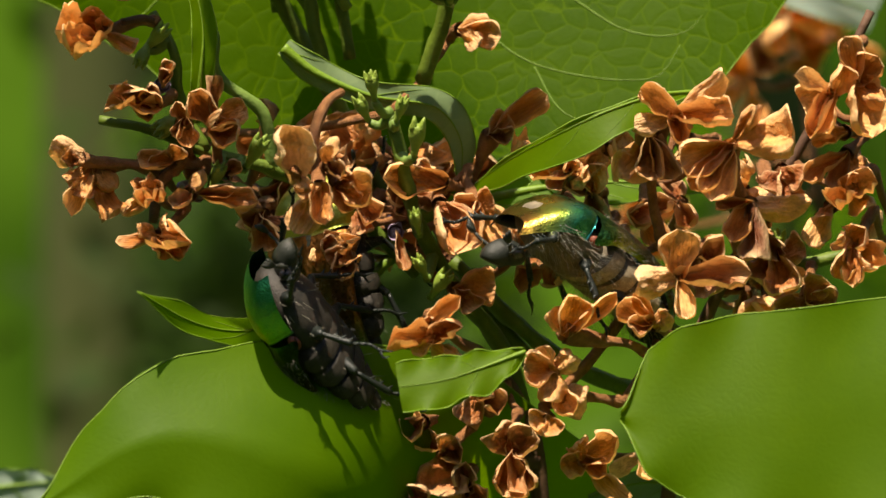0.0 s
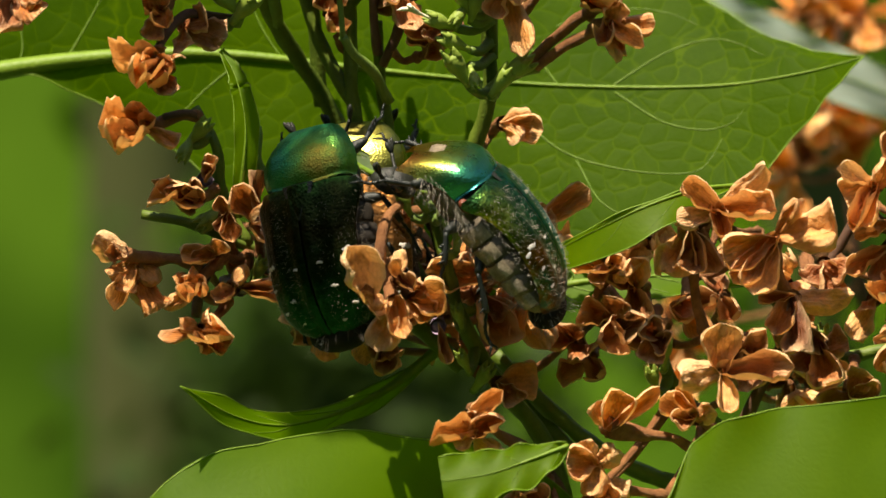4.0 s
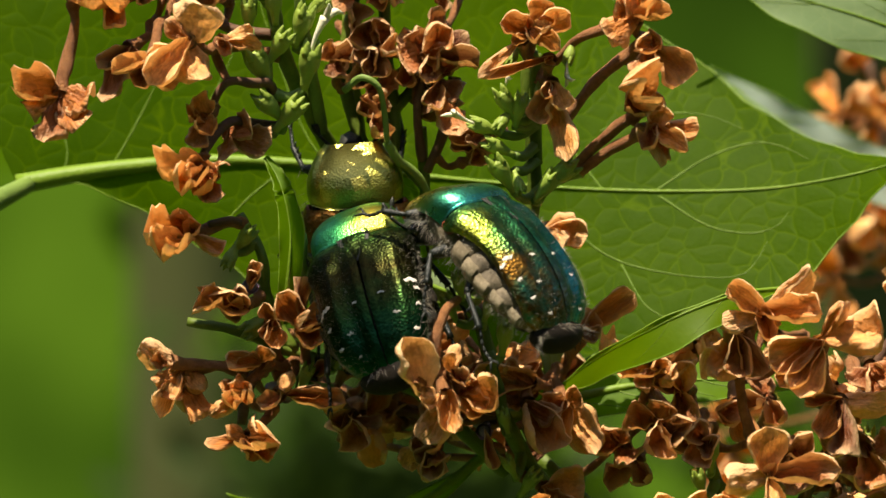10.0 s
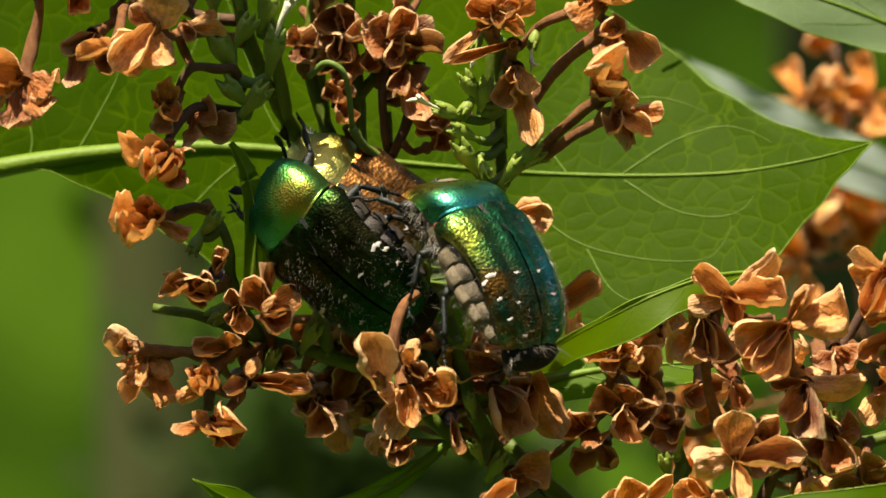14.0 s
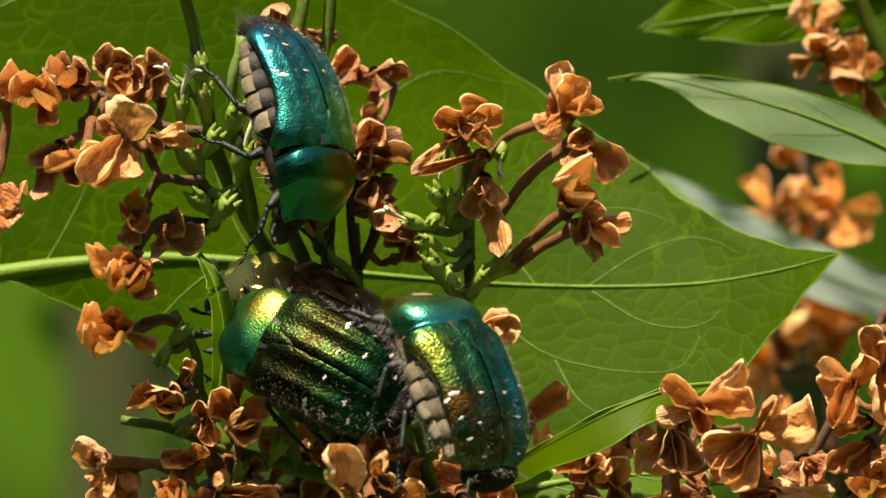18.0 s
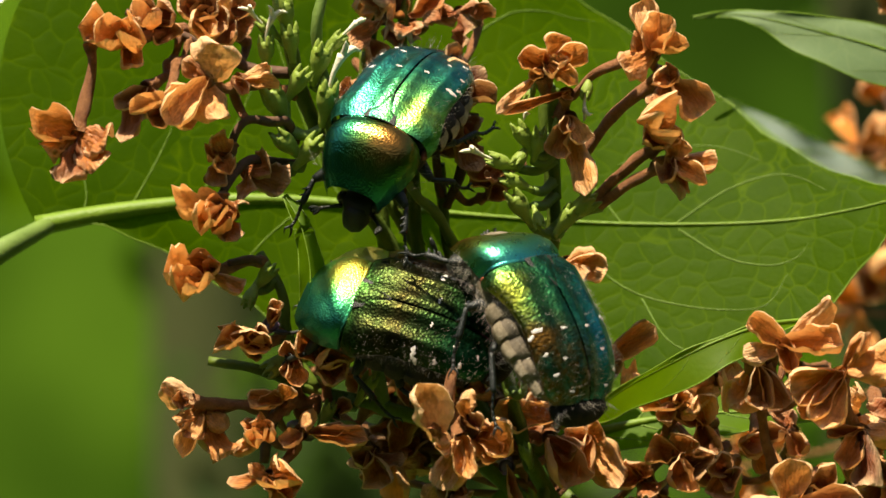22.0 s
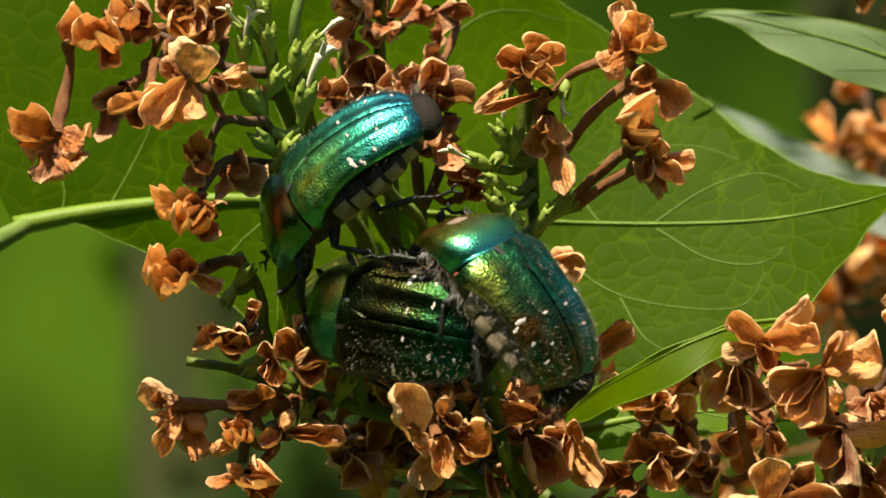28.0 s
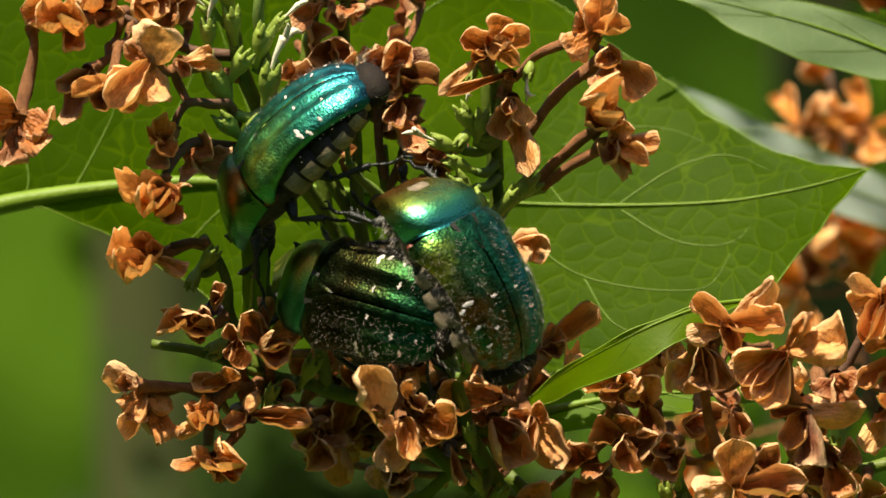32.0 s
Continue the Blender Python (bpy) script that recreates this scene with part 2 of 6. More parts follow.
# ---- lilac leaves ----
def leaf(label, spine, upper, lower, material, normal=(0, -1, 0), fold=(0.0, 0.0), back=0.0, wave=0.4, veins=6, petiole=None, group="lilac leaves", vein_r=0.2, rib=1.0, ribmat=None, margin=0.07, lobe=0.0, turn=0.0):
    """A leaf along its midrib. upper, lower: half widths from base to tip on its two sides; fold: how far each side leans away
    from the viewer; back: how far the lobes at the base reach behind the stalk."""
    b = Vector(spine[0])
    e = root("lilac_leaf", *b)
    tagged(e, label, "leaf", group)
    pts = [Vector(p) - b for p in spine]
    nn = Vector(normal).normalized()
    NS, NC = 44, 9
    line = curve_points(pts, NS)

    def at(s, c):
        x = max(0.0, min(1.0, s)) * NS
        i = min(int(x), NS - 1)
        p = line[i].lerp(line[i + 1], x - i)
        t = (line[min(i + 2, NS)] - line[max(i - 1, 0)]).normalized()
        up = (t.cross(nn)).normalized() * -1
        if up.z < 0 and abs(t.z) < 0.9:
            up = -up
        side = upper if c > 0 else lower
        w = lerp_list(side, s)
        a = abs(c)
        q = p + up * (w * c) - t * (back * a * w * (1 - s) ** 3)
        if c > 0:
            q -= t * ((1 - s) ** 4 * (lobe * a * (1 - a) * 4 - (3.0 * a ** 4 if lobe else 0)))
        depth = (fold[0] if c > 0 else fold[1]) * w * a * (1 + turn * max(-0.15, s - 0.45))
        ripple = wave * a * a * math.sin(s * 21 + c * 2.0 + spine[0][0]) + 0.5 * wave * noise.noise(q * 0.12 + b)
        return q - nn * (depth + ripple) * 1.0

    verts, faces = [], []
    for i in range(NS + 1):
        for j in range(-NC, NC + 1):
            verts.append(at(i / NS, j / NC))
    row = 2 * NC + 1
    for i in range(NS):
        for j in range(row - 1):
            faces.append((i * row + j, i * row + j + 1, (i + 1) * row + j + 1, (i + 1) * row + j))
    child("blade", mesh("blade", verts, faces, material), e)
    lift = nn * 0.08
    if margin:
        for sg in (1, -1):
            ed = [at(q / 30, sg) for q in range(31)]
            child("margin", mesh("margin", *sweep(ed, [margin] * 3, 5, 60), VEIN), e, "thin paler leaf margin")
    rib_line = [at(s / 12, 0) + lift for s in range(13)]
    if rib:
        child("midrib", mesh("midrib", *sweep(rib_line, [vein_r * 3.6 * rib, vein_r * 2.3 * rib, vein_r * 0.75 * rib, vein_r * 0.5 * rib, vein_r * 0.3], 6), ribmat or VEIN), e, "pale raised midrib")
    for k in range(veins):
        s0 = 0.04 + 0.7 * k / max(1, veins) + 0.012 * math.sin(k * 2.7)
        for sg in (1, -1):
            wide = upper if sg > 0 else lower
            reach = 0.84 * lerp_list(wide, s0 + 0.17)
            vp = [at(s0 + (0.1 + 0.07 * q) * q, sg * q * min(0.95, reach / max(0.1, lerp_list(wide, s0 + (0.1 + 0.07 * q) * q)))) + lift * 0.4 for q in (0, 0.2, 0.4, 0.6, 0.8, 1.0)]
            child("vein", mesh("vein", *sweep(vp, [vein_r * 0.4, vein_r * 0.28, vein_r * 0.1], 5), ribmat or VEIN), e)
    if petiole:
        pp = [Vector(p) - b for p in petiole] + [line[1] + lift]
        child("petiole", mesh("petiole", *sweep(pp, [1.7, 1.35, 1.15, vein_r * 4.0], 8), STEM_PALE), e, "pale green leaf stalk")
    return e


# ---- withered lilac flowers ----
def make_petal(i, material, crumple, roll=0.0, frill=0.0, wide=1.0, long=1.0):
    """A withered petal: ovate and pointed, its rim curled up; roll: how far it has shrivelled into a scroll."""
    rng = random.Random(100 + i)
    L, Wd = rng.uniform(4.2, 5.1) * long, rng.uniform(1.5, 1.95) * wide
    curl, cup = rng.uniform(-0.5, 1.7), rng.uniform(0.9, 1.7) * rng.choice((1, 1, 1, -0.6))
    off = Vector((i * 7.3, i * 3.1, 0))
    verts, faces, rim = [], [], []
    NS, NC = 13, 5
    for a in range(NS + 1):
        s = a / NS
        w = Wd * 1.36 * (s ** 0.8 + 0.06) * max(0.0, 1 - s) ** 0.4 + 0.05 + 0.24 * (1 - s)
        for b in range(-NC - 1, NC + 2):
            c = max(-1.0, min(1.0, b / NC))
            lip = abs(b) > NC
            x, y = w * c, s * L
            z = cup * (0.52 * c * c + 1.0 * abs(c) ** 6) * w + curl * 1.2 * s ** 3 + 0.35 * cup * s ** 6
            z -= 0.3 * math.exp(-(c * 4) ** 2) * math.sin(math.pi * s)
            z += 0.12 * math.sin(c * 8 + 3 * noise.noise(Vector((s * 2.5, i, 1)))) * math.sin(math.pi * s) + 0.3 * (1 if cup > 0 else -1) * abs(c) ** 8 * math.sin(math.pi * s)
            if roll:
                ang = c * roll * (0.5 + s)
                r = w / max(0.3, roll)
                x, z = r * math.sin(ang), z * 0.4 + r * (1 - math.cos(ang))
                bend = roll * 0.5 * s * s
                y, z = y * math.cos(bend * 0.7), z + y * math.sin(bend) * 0.45
            q = Vector((x, y, 0))
            d = noise.noise(q * 0.5 + off) * crumple * (0.25 + s) + noise.noise(q * 1.3 + off) * crumple * 0.42 * (0.2 + s) + noise.noise(q * 3.1 + off) * crumple * 0.2
            if frill:
                d += frill * (noise.noise(q * 2.2 + off) * 0.5 + noise.noise(q * 4.5 + off) * 0.22) * (0.25 + abs(c))
            edge = abs(c) ** 3 * (0.5 + frill) * noise.noise(Vector((s * 4 + off.x, c * 2, 9)))
            if lip:
                x, d = x * 0.86, d + math.copysign(0.1 + 0.32 * math.sin(math.pi * s) * (0.7 + noise.noise(Vector((s * 5, c, i)))), cup)
            verts.append((x + 0.35 * crumple * noise.noise(Vector((y * 0.8, 2.0, x)) + off), y + 0.3 * crumple * noise.noise(Vector((x, y * 0.7, 5)) + off), z + d + edge))
            # weight of the pale rim, which has its caught light painted in
            rim.append(max(abs(c) ** 3.6, s ** 7) * (0.75 + 0.5 * noise.noise(Vector((s * 3, c * 2, i)))))
    row = 2 * NC + 3
    for a in range(NS):
        for b in range(row - 1):
            faces.append((a * row + b, a * row + b + 1, (a + 1) * row + b + 1, (a + 1) * row + b))
    me = mesh("petal", verts, faces, material)
    me.attributes.new("margin", "FLOAT", "POINT").data.foreach_set("value", rim)
    return me


PETALS = {"mid": [make_petal(i, PETAL, 1.15, (0.0, 0.6, 0.3)[i % 3], 0.3, 0.9, 0.88) for i in range(18)],
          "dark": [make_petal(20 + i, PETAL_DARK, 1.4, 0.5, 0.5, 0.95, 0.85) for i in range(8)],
          "pale": [make_petal(40 + i, PETAL_PALE, 0.95, (0.0, 0.35)[i % 2], 0.15) for i in range(6)],
          "orange": [make_petal(80 + i, PETAL_ORANGE, 0.8, 0.3) for i in range(5)],
          "crumpled": [make_petal(60 + i, PETAL, 1.7, 0.7 + 0.25 * (i % 4), 1.1, 1.15, 0.72) for i in range(10)]}


def make_tube(i, material):
    rng = random.Random(300 + i)
    bx, by = rng.uniform(-1.3, 1.3), rng.uniform(-1.3, 1.3)
    v, f = sweep([(bx, by, -8.2), (bx * 0.7, by * 0.7, -5.5), (bx * 0.2, by * 0.2, -2.5), (0, 0, 0)], [0.48, 0.4, 0.36, 0.5, 0.8], 8, 14, rough=0.7, cap=False)
    rim, rf = sweep([(0, 0, -0.5), (0, 0, 0.05)], [0.75, 0.3], 8, 3)
    cal, cf = sweep([(bx, by, -9.0), (bx * 0.9, by * 0.9, -7.2)], [0.34, 0.5, 0.46], 8, 4)
    me = mesh("floret", *merge((v, f), (rim, rf), (cal, cf)), material)
    return me, Vector((bx, by, -9.0))


TUBES = {"mid": [make_tube(i, TUBE) for i in range(4)], "grey": [make_tube(10 + i, TUBE_GREY) for i in range(2)]}
STEMS = {}
COUNT = [0]


def panicle(name, label, x, y, z, category="flower cluster", group="withered lilac flower clusters"):
    e = root(name, x, y, z)
    tagged(e, label, category, group)
    STEMS[e.name] = []
    return e


def stem(e, pts, r0, r1, material=STEM, name="stem"):
    o = Vector(e["at"])
    p = [Vector(q) - o for q in pts]
    r0, r1 = r0 * 0.78, r1 * 0.78
    me = mesh(name, *sweep(p, [r0, (r0 + r1) / 2 * 0.95, r1], 9, max(6, 6 * (len(p) - 1)), rough=0.35), material)
    child(name, me, e)
    STEMS[e.name] += curve_points(p, 60)


def floret(e, x, y, z, dx=0.0, dz=0.0, spin=0, size=1.0, opened=80, kind="mid", n=4, link=True, tube=1.0, pedicel=TUBE, firm=False):
    """A withered four-petalled flower whose mouth is at a plan point and faces the viewer, leaning by dx, dz."""
    COUNT[0] += 1
    rng = random.Random(COUNT[0] * 17)
    o = Vector(e["at"])
    p = Vector((x, y, z)) - o
    loose = 0.15 if firm else 0.5 if kind == "pale" else 1.0
    dx, dz = dx + rng.uniform(-0.42, 0.42) * loose, dz + rng.uniform(-0.4, 0.4) * loose
    q = dx * dx + dz * dz
    if q > 0.94:
        dx, dz, q = dx * 0.9 / math.sqrt(q), dz * 0.9 / math.sqrt(q), 0.81
    axis = Vector((dx, -math.sqrt(1 - q), dz)).normalized()
    rot = axis.to_track_quat("Z", "Y").to_matrix().to_4x4()
    size *= 0.99
    m = Matrix.Translation(p * MM) @ rot @ Matrix.Rotation(radians(spin), 4, "Z") @ Matrix.Diagonal((size, size, size * tube, 1))
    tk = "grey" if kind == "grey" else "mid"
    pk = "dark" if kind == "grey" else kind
    me, end = rng.choice(TUBES[tk])
    f = child("floret", me, e, "", m)
    if n == 4 and kind != "pale" and rng.random() < 0.3:
        n = 3
    for i in range(n):
        lay = rng.uniform(-26, 26) * loose
        ang = opened + rng.uniform(-38, 38) * loose
        if kind == "crumpled":
            ang = opened * 0.7 + rng.uniform(-45, 40)
        pick = PETALS[pk] if not (pk == "mid" and rng.random() < 0.3) else PETALS["crumpled"]
        grow = rng.uniform(0.78, 1.12)
        pm = Matrix.Rotation(radians(90 * i + lay), 4, "Z") @ Matrix.Translation((0, 0.0004, 0.0001 * i)) @ Matrix.Rotation(radians(90 - ang), 4, "X") @ Matrix.Rotation(radians(rng.uniform(-40, 40) * loose), 4, "Y") @ Matrix.Diagonal((grow, grow * rng.uniform(0.85, 1.1), grow, 1)) @ Matrix.Diagonal((1, 1, 1 / tube, 1))
        child("petal", rng.choice(pick), f, "", pm)
    if link and STEMS[e.name]:
        tip = (m @ (end * MM)) / MM
        near = min(STEMS[e.name], key=lambda s: (s - tip).length)
        mid = tip.lerp(near, 0.5) + Vector((0, 0.6, -0.8))
        if (near - tip).length > 0.6:
            child("pedicel", mesh("pedicel", *sweep([near, mid, tip], [0.45, 0.32, 0.38], 6, 6, rough=0.5), pedicel), e)
    return f


KIND = {"p": "pale", "m": "mid", "c": "crumpled", "d": "dark", "o": "orange", "g": "dark"}
SPAN = {me.name: (max(abs(v.co.x) for v in me.vertices), max(v.co.y for v in me.vertices)) for sort in PETALS.values() for me in sort}


def flower(e, at, petals, tube=(0.6, 4.5, -3.5), wide=0.75):
    """A withered flower in its own attitude. petals: where each tip lies from the mouth (across, up), half its width, and its sort;
    tube: from the mouth to the calyx."""
    COUNT[0] += 1
    rng = random.Random(COUNT[0] * 23)
    p = Vector(at) - Vector(e["at"])
    end = Vector(tube)
    side = Vector((rng.uniform(-0.6, 0.6), 0, rng.uniform(-0.6, 0.6)))
    grey = any(q[3] == "g" for q in petals)
    body = merge(sweep([(0, -0.1, 0), end * 0.3 + side * 0.4, end * 0.7 + side, end], [wide, wide * 0.72, 0.42, 0.4, 0.5], 9, 12, rough=0.6, cap=False), sweep([(0, 0.35, 0), (0, 0.1, 0)], [wide * 0.8, 0.2], 8, 2), sweep([end * 0.88 + side * 0.5, end * 1.08], [0.42, 0.6, 0.4], 8, 4))
    f = child("floret", mesh("floret", *body, TUBE_GREY if grey else TUBE), e, "", Matrix.Translation(p * MM))
    for i, (dx, dz, half, sort) in enumerate(petals):
        run = math.hypot(dx, dz)
        tip = Vector((dx, run * rng.uniform(-0.45, 0.2) - 0.25 * i, dz))
        y = tip.normalized()
        z = Vector((rng.uniform(-0.35, 0.35), -1, rng.uniform(0.0, 0.5)))
        z = (z - y * z.dot(y)).normalized()
        x = y.cross(z)
        me = rng.choice(PETALS[KIND[sort]])
        w, ln = SPAN[me.name]
        sx, sy = half * MM / w * 1.12, tip.length * MM / ln * 1.03
        rot = Matrix((x, y, z)).transposed().to_4x4()
        m = Matrix.Translation((-y * 0.25 + Vector((0, -0.12 * i, 0))) * MM) @ rot @ Matrix.Diagonal((sx, sy, (sx * sy) ** 0.5, 1))
        child("petal", me, f, "", m)
    if STEMS[e.name]:
        q = p + end * 1.05
        near = min(STEMS[e.name], key=lambda k: (k - q).length)
        if (near - q).length > 0.6:
            child("pedicel", mesh("pedicel", *sweep([near, q.lerp(near, 0.5) + Vector((0, 0.6, -0.6)), q], [0.45, 0.32, 0.38], 6, 6, rough=0.5), TUBE), e)
    return f


def bud(e, x, y, z, dx=0.0, dz=1.0, size=1.0, style=False, dy=-0.3):
    """A green calyx cup with four teeth on a short stalk; style: a pale withered style still in it."""
    o = Vector(e["at"])
    p = Vector((x, y, z)) - o
    axis = Vector((dx, dy, dz)).normalized()
    v, f = sweep([(0, 0, -2.2), (0, 0, -0.8), (0, 0, 0.2), (0, 0, 1.0)], [0.32, 0.45, 0.8, 0.9, 0.78], 9, 10, rough=0.12)
    bits = [(v, f)]
    for k in range(4):
        a = math.pi / 2 * k + 0.4
        c, s = math.cos(a), math.sin(a)
        bits.append(sweep([(c * 0.55, s * 0.55, 0.6), (c * 0.62, s * 0.62, 1.3), (c * 0.7, s * 0.7, 1.75)], [0.4, 0.26, 0.07], 6, 5))
    rot = axis.to_track_quat("Z", "Y").to_matrix().to_4x4()
    size *= 0.7
    m = Matrix.Translation(p * MM) @ rot @ Matrix.Diagonal((size, size, size, 1))
    b = child("bud", mesh("bud", *merge(*bits), BUD), e, "", m)
    if style:
        sv = merge(sweep([(0, 0, 0.8), (0.15, 0, 2.2), (0.7, 0.1, 3.6)], [0.15, 0.17, 0.24, 0.42], 7, 8), sweep([(0.6, 0.1, 3.4), (1.5, 0.2, 4.1), (2.2, 0, 4.0)], [0.3, 0.3, 0.06], 6, 6), sweep([(0.7, 0.1, 3.5), (0.6, -0.3, 4.4), (0.3, -0.6, 4.9)], [0.28, 0.25, 0.05], 6, 6))
        child("style", mesh("style", *sv, CREAM), b, "cream-white withered style")
    if STEMS[e.name]:
        tip = (m @ Vector((0, 0, -0.0022))) / MM
        near = min(STEMS[e.name], key=lambda s: (s - tip).length)
        if (near - tip).length > 0.5:
            child("pedicel", mesh("pedicel", *sweep([near, tip.lerp(near, 0.5) + Vector((0, 0.2, -0.5)), tip], [0.6, 0.45, 0.38], 6, 6), STEM_PALE), e)
    return b


# ---- rose chafers ----
def shell_material(name, stops, axis, lo, hi, rough=0.22, pits=3200.0, pit=0.3, fleck=0.8, heart=None, dent=0.05, rear=None):
    """Metallic wing-case enamel: colour, with its angle-dependent sheen painted in, drifts along one axis of the body,
    with fine pits and hazy wear.
    """
    m, nt, out = mat(name)
    tc = nt.nodes.new("ShaderNodeTexCoord")
    sep = nt.nodes.new("ShaderNodeSeparateXYZ")
    nt.links.new(tc.outputs["Object"], sep.inputs[0])
    rng = node(nt, "MapRange")
    rng.inputs[1].default_value, rng.inputs[2].default_value = lo * MM, hi * MM
    # heart: point round which the gold, lime or copper sheen is painted as colour
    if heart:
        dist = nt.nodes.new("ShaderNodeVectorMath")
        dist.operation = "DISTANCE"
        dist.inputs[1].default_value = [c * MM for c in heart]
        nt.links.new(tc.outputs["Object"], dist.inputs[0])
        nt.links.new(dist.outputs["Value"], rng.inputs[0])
    else:
        nt.links.new(sep.outputs[axis], rng.inputs[0])
    n1 = noise_tex(nt, 330.0, 5.0, 0.7)
    add = nt.nodes.new("ShaderNodeMath")
    add.operation = "MULTIPLY_ADD"
    add.inputs[1].default_value = 0.6
    sub = nt.nodes.new("ShaderNodeMath")
    sub.operation = "SUBTRACT"
    sub.inputs[1].default_value = 0.3
    nt.links.new(n1, add.inputs[0])
    nt.links.new(rng.outputs[0], add.inputs[2])
    nt.links.new(add.outputs[0], sub.inputs[0])
    col = ramp(nt, sub.outputs[0], stops)
    if rear:
        # another hue towards a second heart, broken up by blotches
        away = nt.nodes.new("ShaderNodeVectorMath")
        away.operation = "DISTANCE"
        away.inputs[1].default_value = [c * MM for c in rear[1]]
        nt.links.new(tc.outputs["Object"], away.inputs[0])
        near = node(nt, "MapRange")
        near.inputs[1].default_value, near.inputs[2].default_value = rear[2] * MM, 0.0
        nt.links.new(away.outputs["Value"], near.inputs[0])
        blot = nt.nodes.new("ShaderNodeMath")
        blot.operation = "MULTIPLY"
        nt.links.new(ramp(nt, noise_tex(nt, 420.0, 4.0, 0.7), [(0.36, (0.1, 0.1, 0.1)), (0.58, (1, 1, 1))]), blot.inputs[0])
        nt.links.new(ramp(nt, near.outputs[0], [(0.0, (0, 0, 0)), (0.45, (1, 1, 1))]), blot.inputs[1])
        col = mixc(nt, blot.outputs[0], col, rear[0])
    vor = node(nt, "TexVoronoi", Scale=pits)
    nt.links.new(tc.outputs["Object"], vor.inputs["Vector"])
    dots = ramp(nt, vor.outputs["Distance"], [(0.0, (0.06, 0.06, 0.05)), (0.42, (1, 1, 1))])
    col = mixc(nt, fleck, col, dots, "MULTIPLY")
    if fleck > 0.5:
        worn = ramp(nt, noise_tex(nt, 900.0, 3.0, 0.7), [(0.4, (0.16, 0.16, 0.15)), (0.6, (1, 1, 1))])
        col = mixc(nt, 0.5, col, worn, "MULTIPLY")
    pr = node(nt, "BsdfPrincipled", Metallic=1.0)
    n2 = noise_tex(nt, 900.0, 4.0)
    rr = node(nt, "MapRange")
    rr.inputs[3].default_value, rr.inputs[4].default_value = rough * 0.8, rough * 1.6
    nt.links.new(n2, rr.inputs[0])
    nt.links.new(rr.outputs[0], pr.inputs["Roughness"])
    nt.links.new(col, pr.inputs["Base Color"])
    b1 = node(nt, "Bump", Strength=dent, Distance=0.0002)
    nt.links.new(noise_tex(nt, 1300.0, 3.0), b1.inputs["Height"])
    b2 = node(nt, "Bump", Strength=pit, Distance=0.00012)
    nt.links.new(vor.outputs["Distance"], b2.inputs["Height"])
    nt.links.new(b1.outputs[0], b2.inputs["Normal"])
    nt.links.new(b2.outputs[0], pr.inputs["Normal"])
    nt.links.new(pr.outputs[0], out.inputs[0])
    return m


CHITIN = plain("chitin_dark", (0.012, 0.013, 0.01), (0.035, 0.045, 0.03), 900.0, 0.5, 0.35, 0.1)
LEG = plain("leg_dark", (0.008, 0.011, 0.009), (0.022, 0.032, 0.024), 900.0, 0.42, 0.4, 0.2)
BELLY = plain("belly_hairy", (0.07, 0.06, 0.04), (0.30, 0.25, 0.16), 700.0, 0.75, 0.2)
BELLY_DARK = plain("belly_dark", (0.012, 0.012, 0.009), (0.06, 0.05, 0.035), 700.0, 0.6, 0.3)
BAND_DARK = plain("belly_band_dark", (0.018, 0.016, 0.012), (0.075, 0.065, 0.045), 900.0, 0.7, 0.2)
TAIL = plain("tail_brown", (0.008, 0.007, 0.005), (0.03, 0.022, 0.014), 700.0, 0.8, 0.15)
BAND = plain("belly_band", (0.12, 0.1, 0.06), (0.55, 0.47, 0.31), 700.0, 0.8, 0.2)
HAIR = plain("hair_grey", (0.22, 0.21, 0.16), (0.45, 0.42, 0.33), 700.0, 0.6, 0.3)
MARK = plain("mark_white", (0.5, 0.48, 0.4), (0.75, 0.73, 0.66), 900.0, 0.6, 0.3)
EYE_BLACK = plain("eye_black", (0.006, 0.006, 0.006), (0.012, 0.01, 0.01), 900.0, 0.12, 0.6)
REDDISH = plain("sclerite_red", (0.12, 0.03, 0.015), (0.24, 0.07, 0.03), 900.0, 0.4, 0.4)

GROWN = 1.06
EL_W = [4.3, 4.8, 4.68, 4.5, 4.46, 4.48, 4.46, 4.38, 4.2, 3.85, 3.1, 1.3]     # half width of the wing cases from shoulder to tip
EL_H = [2.7, 3.05, 3.2, 3.28, 3.28, 3.22, 3.1, 2.9, 2.6, 2.15, 1.45, 0.35]      # height of their ridge
PR_W = [3.82, 3.98, 3.95, 3.75, 3.4, 2.9, 2.2]                            # half width of the neck shield from base to front
PR_H = [2.8, 2.95, 2.98, 2.85, 2.5, 2.0, 1.25]


def bend(a, w, h):
    """A flattened arch: across and up at an angle from the midline."""
    return w * math.sin(a) ** 0.88, h * max(0.0, math.cos(a)) ** 0.56


